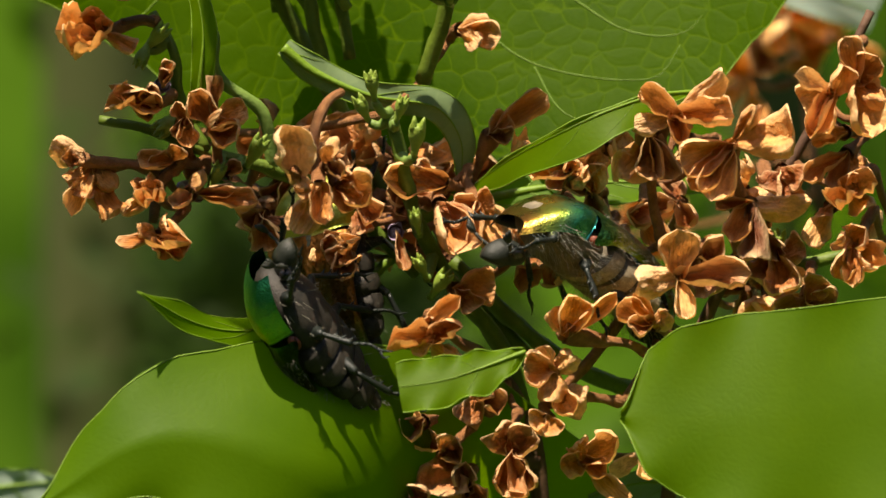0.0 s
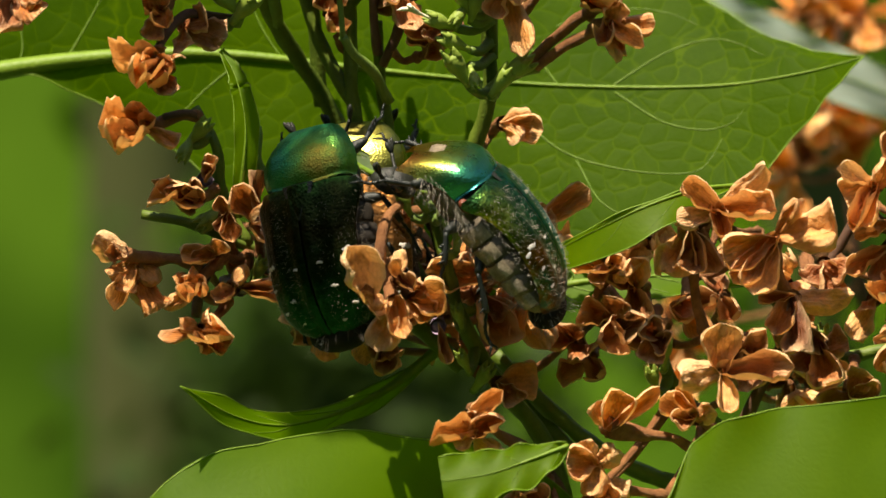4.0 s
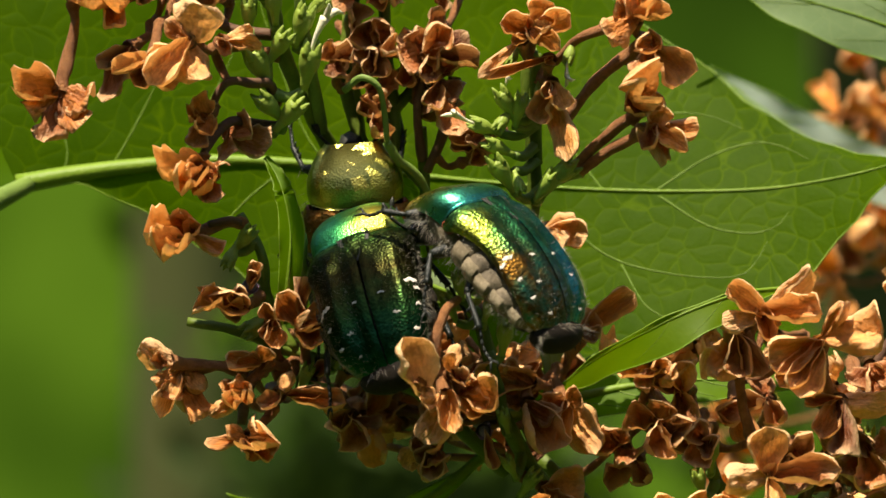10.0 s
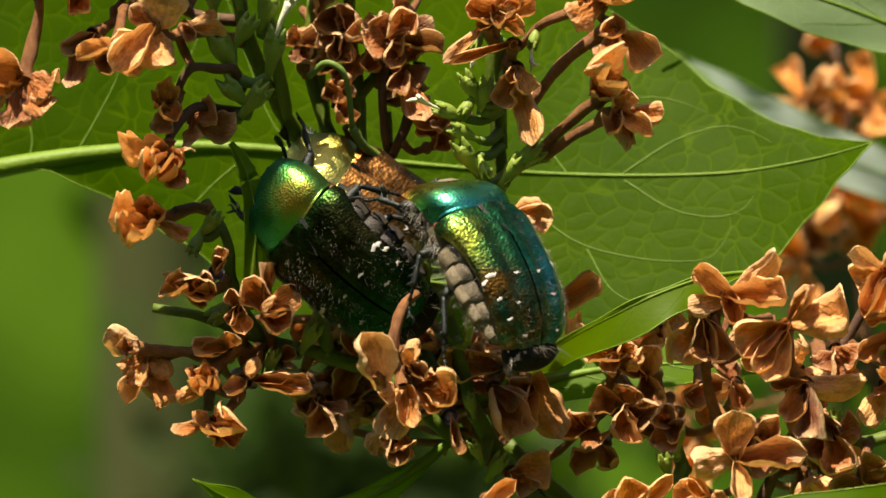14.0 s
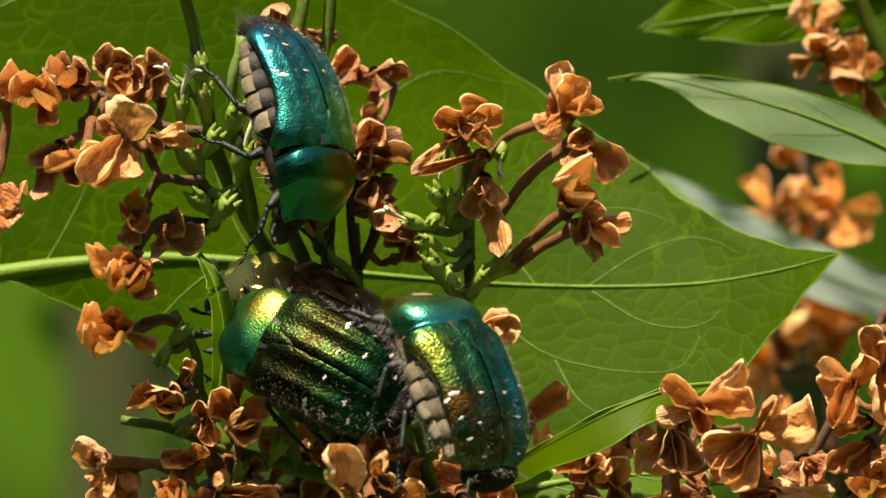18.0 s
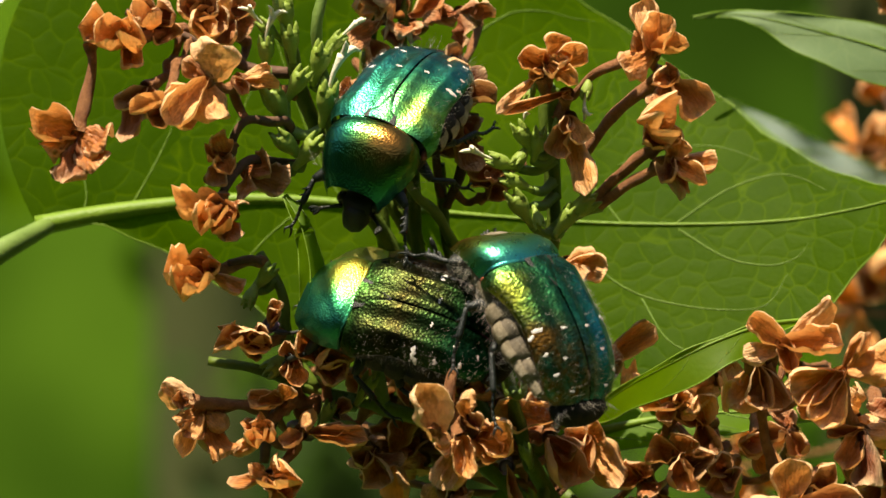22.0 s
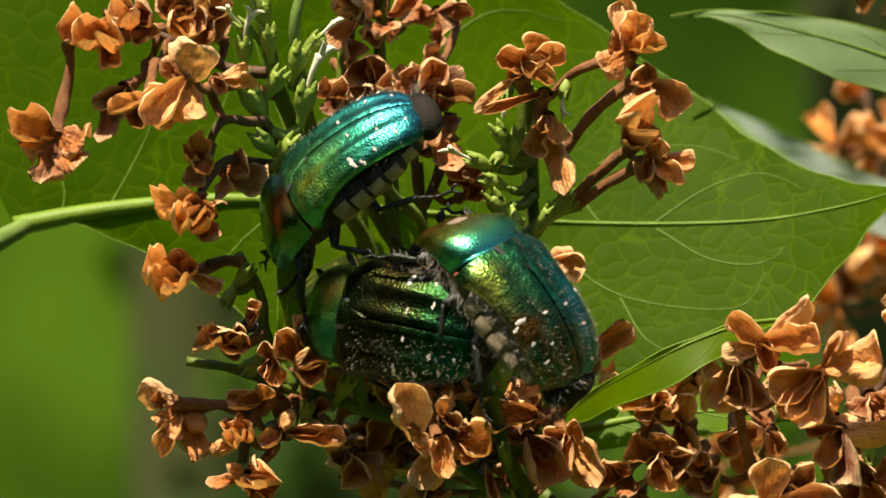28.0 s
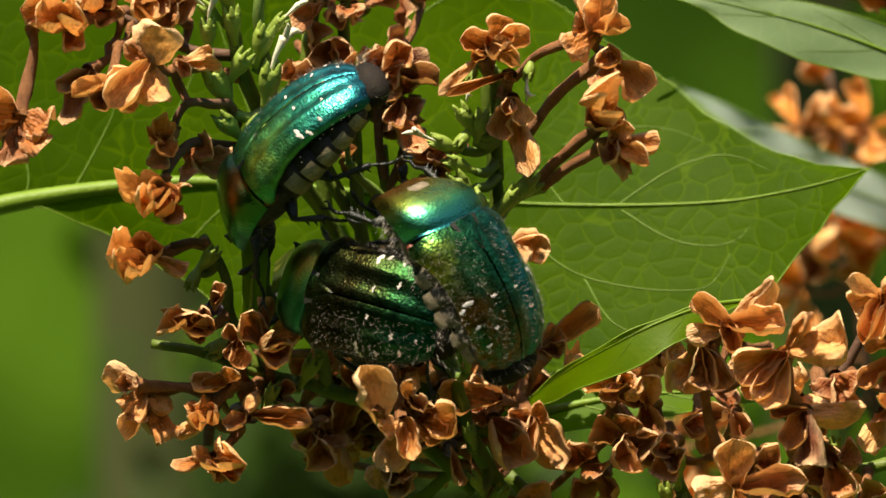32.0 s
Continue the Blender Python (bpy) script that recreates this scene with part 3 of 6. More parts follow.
def dome(wl, hl, y0, y1, a0, a1, side, ns=22, na=12, droop=0.0, lift=0.0, ribs=0.0, cut=0.0, bow=0.0):
    """A strip of a domed back from angle a0 to a1 away from the midline."""
    verts, faces = [], []
    for i in range(ns + 1):
        s = i / ns
        w, h = lerp_list(wl, s), lerp_list(hl, s)
        for j in range(na + 1):
            a2 = a1 - cut * math.sin(math.pi * min(1, max(0, (s - 0.06) / 0.8))) ** 0.7
            a = radians(a0 + (a2 - a0) * j / na)
            x, z = bend(abs(a), w, h)
            x = math.copysign(x, a)
            z += lift - droop * s * s - (0.9 * max(0, abs(a) - 1.35) * 3 if abs(a) > 1.35 else 0)
            z += ribs * (0.10 * math.exp(-((a - 0.10) / 0.07) ** 2) - 0.12 * math.exp(-((a - 0.33) / 0.12) ** 2) * math.sin(math.pi * s) + 0.10 * math.exp(-((a - 0.62) / 0.1) ** 2) * math.sin(math.pi * s))
            verts.append(Vector((side * x, y0 + (y1 - y0) * s - bow * (1 - s) * (1 - (x / w) ** 2), z)))
    row = na + 1
    for i in range(ns):
        for j in range(na):
            q = (i * row + j, i * row + j + 1, (i + 1) * row + j + 1, (i + 1) * row + j)
            faces.append(q if side * (y1 - y0) > 0 else q[::-1])
    return verts, faces


def surface_at(wl, hl, y0, y1, s, deg, side, droop=0.0):
    w, h, a = lerp_list(wl, s), lerp_list(hl, s), radians(deg)
    x, z = bend(a, w, h)
    p = Vector((side * x, y0 + (y1 - y0) * s, z - droop * s * s))
    nrm = Vector((side * math.sin(a) * h, 0.0, math.cos(a) * w)).normalized()
    return p, nrm


def hairs(rng, spots, length, width):
    """Fine tapering bristles rooted at (point, normal) spots."""
    verts, faces = [], []
    for p, n in spots:
        L = length * rng.uniform(0.5, 1.3)
        d = (n + Vector((rng.uniform(-.5, .5), rng.uniform(-0.9, 0.1), rng.uniform(-.3, .4)))).normalized()
        s = d.orthogonal().normalized() * width
        s2 = d.cross(s.normalized()) * width
        k = len(verts)
        base = p - n * 0.05
        verts += [base + s, base - s * 0.5 + s2 * 0.87, base - s * 0.5 - s2 * 0.87, p + d * L]
        faces += [(k, k + 1, k + 3), (k + 1, k + 2, k + 3), (k + 2, k, k + 3)]
    return verts, faces


def leg(e, side, y, name, fem, tib, tar):
    """A jointed leg under e: thigh, toothed shin, five-part foot with two claws."""
    hip = Vector((side * 2.2, y, -0.9))
    knee = hip + Vector((side * fem[0], fem[1], fem[2]))
    ankle = knee + Vector((side * tib[0], tib[1], tib[2]))
    toe = ankle + Vector((side * tar[0], tar[1], tar[2]))
    thigh = child(name, mesh(name, *sweep([hip, hip.lerp(knee, 0.5), knee], [0.46, 0.6, 0.5, 0.3], 8, 8), LEG), e)
    bits = [sweep([knee, knee.lerp(ankle, 0.5), ankle], [0.2, 0.23, 0.29, 0.26], 7, 8)]
    ax = (ankle - knee).normalized()
    out = ax.orthogonal().normalized()
    for k in (0.35, 0.6, 0.85):
        q = knee.lerp(ankle, k)
        bits.append(sweep([q, q + (out + ax * 0.6) * 0.6], [0.2, 0.03], 5, 3))
    child("shin", mesh("shin", *merge(*bits), LEG), thigh)
    mid = ankle.lerp(toe, 0.5) + Vector((0, 0, -0.35))
    line = curve_points([ankle, mid, toe], 5)
    bits = [sweep([line[i], line[i + 1]], [0.1, 0.18], 6, 3) for i in range(5)]
    d = (line[5] - line[4]).normalized()
    o = d.orthogonal().normalized()
    for sg in (1, -1):
        bits.append(sweep([line[5], line[5] + d * 0.5 + o * sg * 0.35, line[5] + d * 0.75 + o * sg * 0.25 - Vector((0, 0, 0.35))], [0.13, 0.09, 0.02], 5, 4))
    child("foot", mesh("foot", *merge(*bits), LEG), thigh)
    thigh["hip"] = tuple(hip)
    return thigh


def beetle(label, shell, shield, seed, hairy=420, belly=None, band=None, fur=260, neck=0.8):
    e = new("rose_chafer")
    e.empty_display_size, e.scale = 0.005, (GROWN, GROWN, GROWN)
    tagged(e, label, "beetle", "rose chafers on the lilac")
    rng = random.Random(seed)
    EY0, EY1 = 3.0, -9.2
    for side in (1, -1):
        v, f = dome(EL_W, EL_H, EY0, EY1, 0.75, 84, side, 26, 18, droop=0.5, ribs=1.5, cut=16.0)
        # curl the free edge in, to give the case its thickness
        n0 = len(v)
        row = 19
        for i in range(27):
            q = v[i * row + 18]
            v.append(Vector((q.x * 0.96, q.y, q.z - 0.4)))
        for i in range(26):
            q = (i * row + 18, n0 + i, n0 + i + 1, (i + 1) * row + 18)
            f.append(q if side * (EY1 - EY0) > 0 else q[::-1])
        wing = child("wing_case", mesh("wing_case", v, f, shell), e)
        marks = [(0.50, 50, 1.25, 0.36), (0.53, 61, 0.7, 0.3), (0.54, 13, 0.45, 0.2), (0.66, 55, 0.55, 0.24), (0.72, 28, 0.6, 0.2), (0.81, 52, 0.7, 0.22), (0.90, 34, 0.5, 0.2)]
        for s, deg, ln, wd in marks:
            s += rng.uniform(-0.02, 0.02)
            deg += rng.uniform(-3, 3)
            span = ln * 1.35 / 4.6 * 57
            wd *= 0.6
            v, f = [], []
            for k in range(7):
                wob = 0.02 * noise.noise(Vector((k * 0.8, deg, seed)))
                half = wd / 12.7 * (0.35 + 0.65 * math.sin(math.pi * (k + 0.5) / 7)) * (0.55 + 0.6 * abs(noise.noise(Vector((k * 1.3, s * 30, seed)))) + 0.2)
                for sg in (-1, 0, 1):
                    p, n = surface_at(EL_W, EL_H, EY0, EY1, s + wob + sg * half, deg + span * (k / 6 - 0.5), side, 0.5)
                    v.append(p + n * (0.06 if sg == 0 else 0.005))
            for k in range(6):
                for c in range(2):
                    f.append((k * 3 + c, k * 3 + c + 1, k * 3 + c + 4, k * 3 + c + 3))
            child("white_mark", mesh("white_mark", v, f, MARK), wing, "chalk-white cross mark")
        # notch of pale reddish side plate under the shoulder
        child("side_plate", mesh("side_plate", *ellipsoid((side * 3.95, 2.6, 0.35), (0.35, 0.7, 0.45), 10, 6), REDDISH), e, "small red-brown side plate")
    v, f = [], []
    for k in range(9):
        q = k / 8
        w = 1.25 * (1 - q) ** 0.8 * (1 + 0.35 * q)
        for c in (-1, -0.5, 0, 0.5, 1):
            v.append(Vector((w * c, 2.95 - 2.75 * q, 2.86 + 0.5 * q - 0.22 * q * q - 0.1 * c * c - 0.12 * abs(c) ** 5)))
    for k in range(8):
        for c in range(4):
            f.append((k * 5 + c, (k + 1) * 5 + c, (k + 1) * 5 + c + 1, k * 5 + c + 1))
    plate = child("scutellum", mesh("scutellum", [q + Vector((0, 0, 0.24)) for q in v], f, shell), e, "smooth triangular plate between the wing cases")
    rim = [Vector((q.x * 1.14, 3.0 + (q.y - 2.95) * 1.1, q.z + 0.2)) for q in v]
    child("seam", mesh("seam", rim, f, CHITIN), plate, "dark seam round the plate")
    v, f = dome(PR_W, PR_H, 3.35, 8.0, -88, 88, 1, 18, 26, droop=neck, bow=0.55)
    n0 = len(v)
    for j in range(27):
        q = v[j]
        v.append(Vector((q.x * 0.95, q.y - 0.12, q.z - 0.35)))
    for j in range(26):
        f.append((j, n0 + j, n0 + j + 1, j + 1)[::-1])
    child("pronotum", mesh("pronotum", v, f, shield), e, "domed metallic neck shield")
    head = merge(ellipsoid((0, 6.5, -2.1), (1.55, 1.4, 0.95), 14, 8), sweep([(0, 6.9, -2.3), (0, 7.5, -3.2), (0, 7.5, -3.7)], [1.2, 1.15, 0.9], 8, 5))
    head = ([v + Vector((0, 0, 0.8 - neck)) for v in head[0]], head[1])
    hd = child("head", mesh("head", *head, CHITIN), e)
    for side in (1, -1):
        child("eye", mesh("eye", *ellipsoid((side * 1.45, 6.7, -2.0), (0.5, 0.6, 0.55), 10, 7), EYE_BLACK), hd, "", Matrix.Translation((0, 0, (0.8 - neck) * MM)))
        a = [sweep([(side * 1.3, 7.2, -2.4), (side * 2.1, 7.9, -2.3), (side * 2.6, 8.5, -2.1)], [0.2, 0.15, 0.17], 6, 6)]
        for k in (-1, 0, 1):
            a.append(sweep([(side * 2.6, 8.5, -2.1), (side * (2.8 + 0.12 * k), 9.0, -1.9 + 0.14 * k), (side * (2.95 + 0.2 * k), 9.5, -1.7 + 0.24 * k)], [0.1, 0.2, 0.22, 0.1], 6, 6))
        child("antenna", mesh("antenna", *merge(*a), CHITIN), hd, "short black clubbed feeler", Matrix.Translation((0, 0, (0.8 - neck) * MM)))
    child("thorax", mesh("thorax", *ellipsoid((0, 2.6, -0.4), (3.9, 4.9, 2.3), 18, 12), belly or BELLY), e, "grey-haired underside of the chest")
    # belly rings, dark with a pale hairy band each
    for k in range(6):
        y = 0.6 - 1.66 * k
        w = [4.6, 4.85, 4.85, 4.5, 3.8, 2.5][k]
        child("belly_ring", mesh("belly_ring", *ellipsoid((0, y - 0.5, -0.1 - 0.16 * k), (w, 2.1 if k < 4 else 1.3, 2.5 - 0.24 * k), 18, 10), (belly or BELLY) if k < 5 else TAIL), e)
        v, f = [], []
        for j in range(19):
            a = math.pi * (0.9 + 1.2 * j / 18)
            for yy, g in ((y + 0.3, 0.99), (y - 0.3, 1.02), (y - 1.05, 0.99)):
                v.append(Vector((w * g * math.cos(a), yy, -0.1 - 0.16 * k + (2.5 - 0.22 * k) * g * math.sin(a) * 0.97)))
        for j in range(18):
            for c in range(2):
                f.append((j * 3 + c, j * 3 + c + 1, j * 3 + c + 4, j * 3 + c + 3))
        child("hair_band", mesh("hair_band", v, f, band or BAND), e, "tan hairy belly band")
    child("tail_plate", mesh("tail_plate", *ellipsoid((0, -8.6, -1.2), (2.8, 1.5, 1.55), 18, 10), TAIL), e, "dark blunt tail plate")
    # bristles
    spots = []
    for k in range(hairy):
        s, d, sd = rng.random(), rng.uniform(8, 84), rng.choice((1, -1))
        if rng.random() < 0.12:
            d = 84 - (84 - d) * rng.random()
        spots.append(surface_at(EL_W, EL_H, EY0, EY1, 0.1 + 0.88 * s, d, sd, 0.5))
    child("bristle", mesh("bristle", *hairs(rng, spots, 0.42, 0.012), HAIR, False), e, "fine grey bristles")["kind"] = "stuff"
    spots = []
    for k in range(fur):
        a, y = rng.uniform(math.pi * 0.98, math.pi * 2.02), rng.uniform(-9.4, 6.5)
        w = 4.2 if y > -4.8 else 4.2 + (y + 4.8) * 0.45
        p = Vector((w * math.cos(a), y, -0.2 + 2.35 * math.sin(a)))
        spots.append((p, Vector((math.cos(a), -0.2, math.sin(a)))))
    for k in range(60):
        a = rng.uniform(0, 2 * math.pi)
        n = Vector((math.cos(a) * 0.8, -0.75, math.sin(a) * 0.5))
        spots.append((Vector((2.75 * math.cos(a), -8.9 - 0.5 * rng.random(), -1.0 + 1.4 * math.sin(a))), n.normalized()))
    child("belly_hair", mesh("belly_hair", *hairs(rng, spots, 1.3, 0.014), HAIR, False), e, "pale grey belly hair")["kind"] = "stuff"
    legs = []
    for side in (1, -1):
        j = rng.uniform(-0.5, 0.5)
        legs.append(leg(e, side, 5.4, "front_leg", (1.9, 1.0 + j, -0.9), (0.5, 1.7, -1.3), (0.2 + j, 1.2, -1.5)))
        legs.append(leg(e, side, 1.6, "middle_leg", (2.5, 0.5 + j, -1.1), (0.9, -1.9, -1.5), (0.5, -1.6 + j, -1.4)))
        legs.append(leg(e, side, -0.8, "hind_leg", (2.4, -1.2 + j, -1.2), (0.8, -2.9, -1.2), (0.4 + j, -2.3, -1.2)))
    return e, legs


SH_A = shell_material("wing_dark", [(0.0, (0.008, 0.08, 0.036)), (0.3, (0.011, 0.045, 0.012)), (0.6, (0.028, 0.025, 0.007)), (0.84, (0.017, 0.036, 0.009)), (1.0, (0.04, 0.16, 0.025))], 1, -9, 4, 0.3, pits=4200.0, pit=0.36, dent=0.04)
PN_A = shell_material("shield_green_gold", [(0.0, (0.36, 0.15, 0.025)), (0.2, (0.4, 0.32, 0.045)), (0.36, (0.14, 0.36, 0.06)), (0.6, (0.025, 0.26, 0.09)), (1.0, (0.02, 0.22, 0.16))], 0, 0, 5.8, 0.28, fleck=0.4, heart=(1.9, 4.3, 2.0), pits=6000.0, pit=0.3, dent=0.03)
SH_B = shell_material("wing_copper", [(0.0, (0.05, 0.2, 0.06)), (0.5, (0.25, 0.12, 0.04)), (1.0, (0.36, 0.16, 0.04))], 1, -9, 4, 0.34, pit=0.4)
PN_B = shell_material("shield_gold", [(0.0, (0.62, 0.54, 0.15)), (0.5, (0.46, 0.43, 0.09)), (1.0, (0.15, 0.18, 0.03))], 0, 0, 5.2, 0.3, fleck=0.4, heart=(-0.8, 5.4, 2.2), pits=5200.0, pit=0.3, dent=0.03)
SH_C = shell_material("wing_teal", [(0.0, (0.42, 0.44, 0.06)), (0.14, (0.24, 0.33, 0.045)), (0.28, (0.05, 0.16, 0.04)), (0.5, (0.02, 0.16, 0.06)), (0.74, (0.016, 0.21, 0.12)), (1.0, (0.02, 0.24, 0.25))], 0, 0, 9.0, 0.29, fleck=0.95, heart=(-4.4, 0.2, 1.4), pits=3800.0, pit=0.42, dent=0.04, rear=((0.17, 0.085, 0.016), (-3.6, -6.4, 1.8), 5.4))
PN_C = shell_material("shield_teal", [(0.0, (0.03, 0.33, 0.27)), (0.4, (0.06, 0.38, 0.16)), (0.7, (0.26, 0.33, 0.05)), (1.0, (0.32, 0.15, 0.03))], 1, 3.0, 8.0, 0.24, fleck=0.35, pits=6000.0, pit=0.25, dent=0.03)
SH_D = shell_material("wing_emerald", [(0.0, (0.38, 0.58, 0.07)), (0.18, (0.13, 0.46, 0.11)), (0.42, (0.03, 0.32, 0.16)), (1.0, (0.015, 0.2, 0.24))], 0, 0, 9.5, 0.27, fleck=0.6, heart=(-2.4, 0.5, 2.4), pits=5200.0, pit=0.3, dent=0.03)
PN_D = shell_material("shield_emerald", [(0.0, (0.2, 0.085, 0.02)), (0.3, (0.16, 0.1, 0.022)), (0.5, (0.07, 0.15, 0.03)), (0.72, (0.02, 0.16, 0.06)), (1.0, (0.018, 0.2, 0.14))], 0, 0, 4.9, 0.2, fleck=0.3, heart=(-1.6, 4.6, 2.6), pits=5200.0, pit=0.2, dent=0.03)

beetle_a, legs_a = beetle("dark green rose chafer with a gold-green neck shield, climbing over others", SH_A, PN_A, 1, 1300, BELLY_DARK, BAND_DARK, 110)
beetle_b, legs_b = beetle("coppery rose chafer with a golden neck shield, pressed beneath another", SH_B, PN_B, 2, 420, BELLY_DARK, BAND_DARK)
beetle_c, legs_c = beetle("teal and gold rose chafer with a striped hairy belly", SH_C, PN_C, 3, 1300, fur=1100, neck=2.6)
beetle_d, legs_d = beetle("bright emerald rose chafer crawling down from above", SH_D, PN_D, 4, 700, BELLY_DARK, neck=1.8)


# ---- big leaves ----
big_leaf = leaf("large veined green lilac leaf with a drawn-out tip", [(-38.5, 25.0, 2.0), (-29.7, 26.0, 3.6), (-18.0, 26.0, 4.5), (-4.3, 26.0, 3.5), (11.0, 26.0, 2.4), (26.1, 24.0, 2.4), (35.1, 22.0, 3.7), (41.0, 20.0, 5.4)],
     [22.0, 24.0, 25.8, 26.8, 27.2, 26.8, 23.9, 19.1, 12.9, 7.2, 3.6, 1.4, 0.0], [0.2, 0.6, 3.8, 8.4, 12.7, 15.7, 16.7, 16.0, 14.3, 10.0, 5.3, 1.9, 0.0],
     LEAF, lobe=1.7, wave=0.5, veins=0, vein_r=0.19, rib=1.4, petiole=[(-61.0, 24.0, -16.2), (-49.5, 21.0, -6.0), (-42.7, 19.0, -1.2)], fold=(0.42, -0.38), turn=2.3)
blade = big_leaf.children[0].data
skin = BVHTree.FromPolygons([v.co for v in blade.vertices], [tuple(f.vertices) for f in blade.polygons])
for line in [[(11.0, 23.6, -0.6), (12.8, 23.6, -2.4), (14.8, 23.6, -3.7), (17.4, 23.6, -4.6), (21.9, 23.6, -5.3), (26.0, 23.6, -5.2), (27.6, 23.6, -4.0), (28.7, 23.6, -2.1)],
             [(19.2, 22.6, 1.8), (23.3, 22.6, -0.7), (26.9, 22.6, -1.4), (29.4, 22.6, -0.8), (30.6, 22.6, 0.5)],
             [(-3.3, 25.0, 15.2), (-1.1, 25.0, 17.5), (1.2, 25.0, 19.8), (4.3, 25.0, 21.7), (7.3, 25.0, 21.9), (9.9, 25.0, 21.3), (12.0, 25.0, 21.0)],
             [(13.9, 24.0, 7.6), (17.4, 24.0, 9.0), (21.5, 24.0, 9.4), (24.3, 24.0, 9.0), (26.8, 24.0, 8.0)],
             [(18.9, 22.8, 2.3), (23.5, 22.8, 5.3), (27.5, 22.8, 6.7), (30.0, 22.8, 6.5), (32.5, 22.8, 5.3)],
             [(-30.0, 25.4, 3.9), (-28.7, 25.4, 6.3), (-27.3, 25.4, 9.1), (-26.5, 25.4, 11.1), (-26.0, 25.4, 14.2)],
             [(-34.5, 25.2, 2.8), (-34.1, 25.2, 4.9), (-34.9, 25.2, 8.4), (-36.2, 25.2, 12.0)],
             [(-10.9, 25.6, 4.3), (-13.0, 25.6, 7.6), (-15.0, 25.6, 12.7), (-17.1, 25.6, 18.8), (-18.1, 25.6, 22.3)],
             [(-23.9, 25.6, 4.3), (-22.4, 25.6, 7.6), (-20.0, 25.6, 12.8), (-18.0, 25.6, 17.9)],
             [(-14.7, 25.4, 3.7), (-17.7, 25.4, 1.1), (-19.7, 25.4, -0.9), (-21.8, 25.4, -1.5)],
             [(15.8, 23.5, -4.4), (17.9, 23.5, -7.9), (21.0, 23.5, -9.6)],
             [(14.2, 24.5, 2.2), (11.6, 24.5, 5.7), (9.5, 24.5, 9.2), (8.7, 24.5, 13.3)]]:
    run = []
    for q in curve_points(line, 24):
        hit = skin.ray_cast(((q - Vector(big_leaf["at"])) * MM) - Vector((0, 0.05, 0)), Vector((0, 1, 0)))[0]
        if hit:
            run.append(hit / MM)
    if len(run) > 3:
        child("vein", mesh("vein", *sweep(run, [0.1, 0.075, 0.03], 5, 48), VEIN_FINE), big_leaf)
leaf("small folded green leaf with a pale edge", [(29.4, 3.0, -6.0), (25.3, 0.0, -6.4), (20.9, -1.5, -7.9), (17.1, -1.0, -9.8), (13.3, 3.0, -12.1), (10.0, 8.0, -14.8)],
     [0.0, 0.2, 0.3, 0.4, 0.4, 0.3, 0.0], [0.0, 1.1, 2.3, 2.8, 2.6, 2.0, 0.8], LEAF_SMOOTH, normal=(-0.05, -0.9, 0.4), fold=(-0.2, -0.1), veins=3, wave=0.2, vein_r=0.06)
leaf("grey-green leaf seen from beneath, tip curled", [(52.4, 32.0, 11.7), (46.1, 31.0, 15.2), (37.8, 30.0, 18.3), (30.0, 29.0, 20.3), (24.9, 29.0, 21.3), (20.6, 28.0, 21.0)],
     [0.2, 1.3, 2.3, 2.0, 1.3, 0.6, 0.3, 0.1], [0.2, 1.2, 3.0, 3.4, 2.5, 0.9, 0.25, 0.1], LEAF_GREY, fold=(0.5, -0.5), veins=3, wave=0.3, vein_r=0.08)
leaf("bright green leaf low behind the flowers", [(5.8, 15.0, -17.8), (15.6, 15.0, -15.1), (24.6, 15.0, -14.2), (33.5, 15.0, -14.5)],
     [0.5, 2.9, 3.6, 2.9, 1.4, 0.1], [0.5, 1.9, 2.2, 1.9, 1.0, 0.1], LEAF_SMOOTH, fold=(0.9, -0.9), veins=5)
leaf("green leaf hanging above", [(50.3, 50.0, 30.7), (41.7, 50.0, 29.6), (32.0, 50.0, 28.3), (24.5, 50.0, 26.9)],
     [0.5, 2.9, 3.6, 2.9, 0.1], [0.5, 3.0, 3.4, 1.9, 0.1], LEAF_SMOOTH, veins=5)
leaf("broad smooth bright green leaf", [(24.5, 11.0, -66.5), (10.8, 9.0, -51.6), (-0.7, -8.0, -39.3), (-14.8, -10.0, -35.2), (-25.9, -10.0, -41.5)],
     [1.0, 15.8, 17.0, 15.0, 10.6, 6.6, 3.2, 0.1], [1.0, 9.6, 12.4, 12.4, 10.5, 7.2, 3.8, 0.1], LEAF_SMOOTH, veins=0, wave=0.5, vein_r=0.07, fold=(0.7, -0.2), rib=0)
leaf("broad smooth bright green leaf in front, edge lightly nibbled", [(57.0, -14.0, -30.0), (45.4, -14.0, -30.9), (35.3, -14.0, -32.2), (27.0, -13.0, -32.6), (22.3, -12.0, -32.6)],
     [1.0, 8.6, 8.5, 8.5, 8.3, 7.5, 5.5, 0.4], [1.0, 10.5, 9.8, 8.8, 7.9, 6.6, 4.7, 0.4], LEAF_SMOOTH, veins=0, wave=0.6, vein_r=0.07, fold=(0.4, -0.35), rib=0)
leaf("narrow curled green leaf with a bent tip", [(3.8, 9.0, -20.8), (-0.1, 8.0, -24.0), (-4.4, 6.0, -26.2), (-9.1, 0.0, -27.1), (-13.2, -5.0, -26.1), (-17.7, -9.0, -23.4)],
     [0.2, 0.9, 1.3, 1.7, 2.1, 1.6, 0.1], [0.2, 0.8, 1.1, 1.3, 1.6, 1.1, 0.1], LEAF_SMOOTH, normal=(-0.15, -0.85, 0.5), fold=(0.3, 0.2), veins=4, wave=0.25, vein_r=0.16)
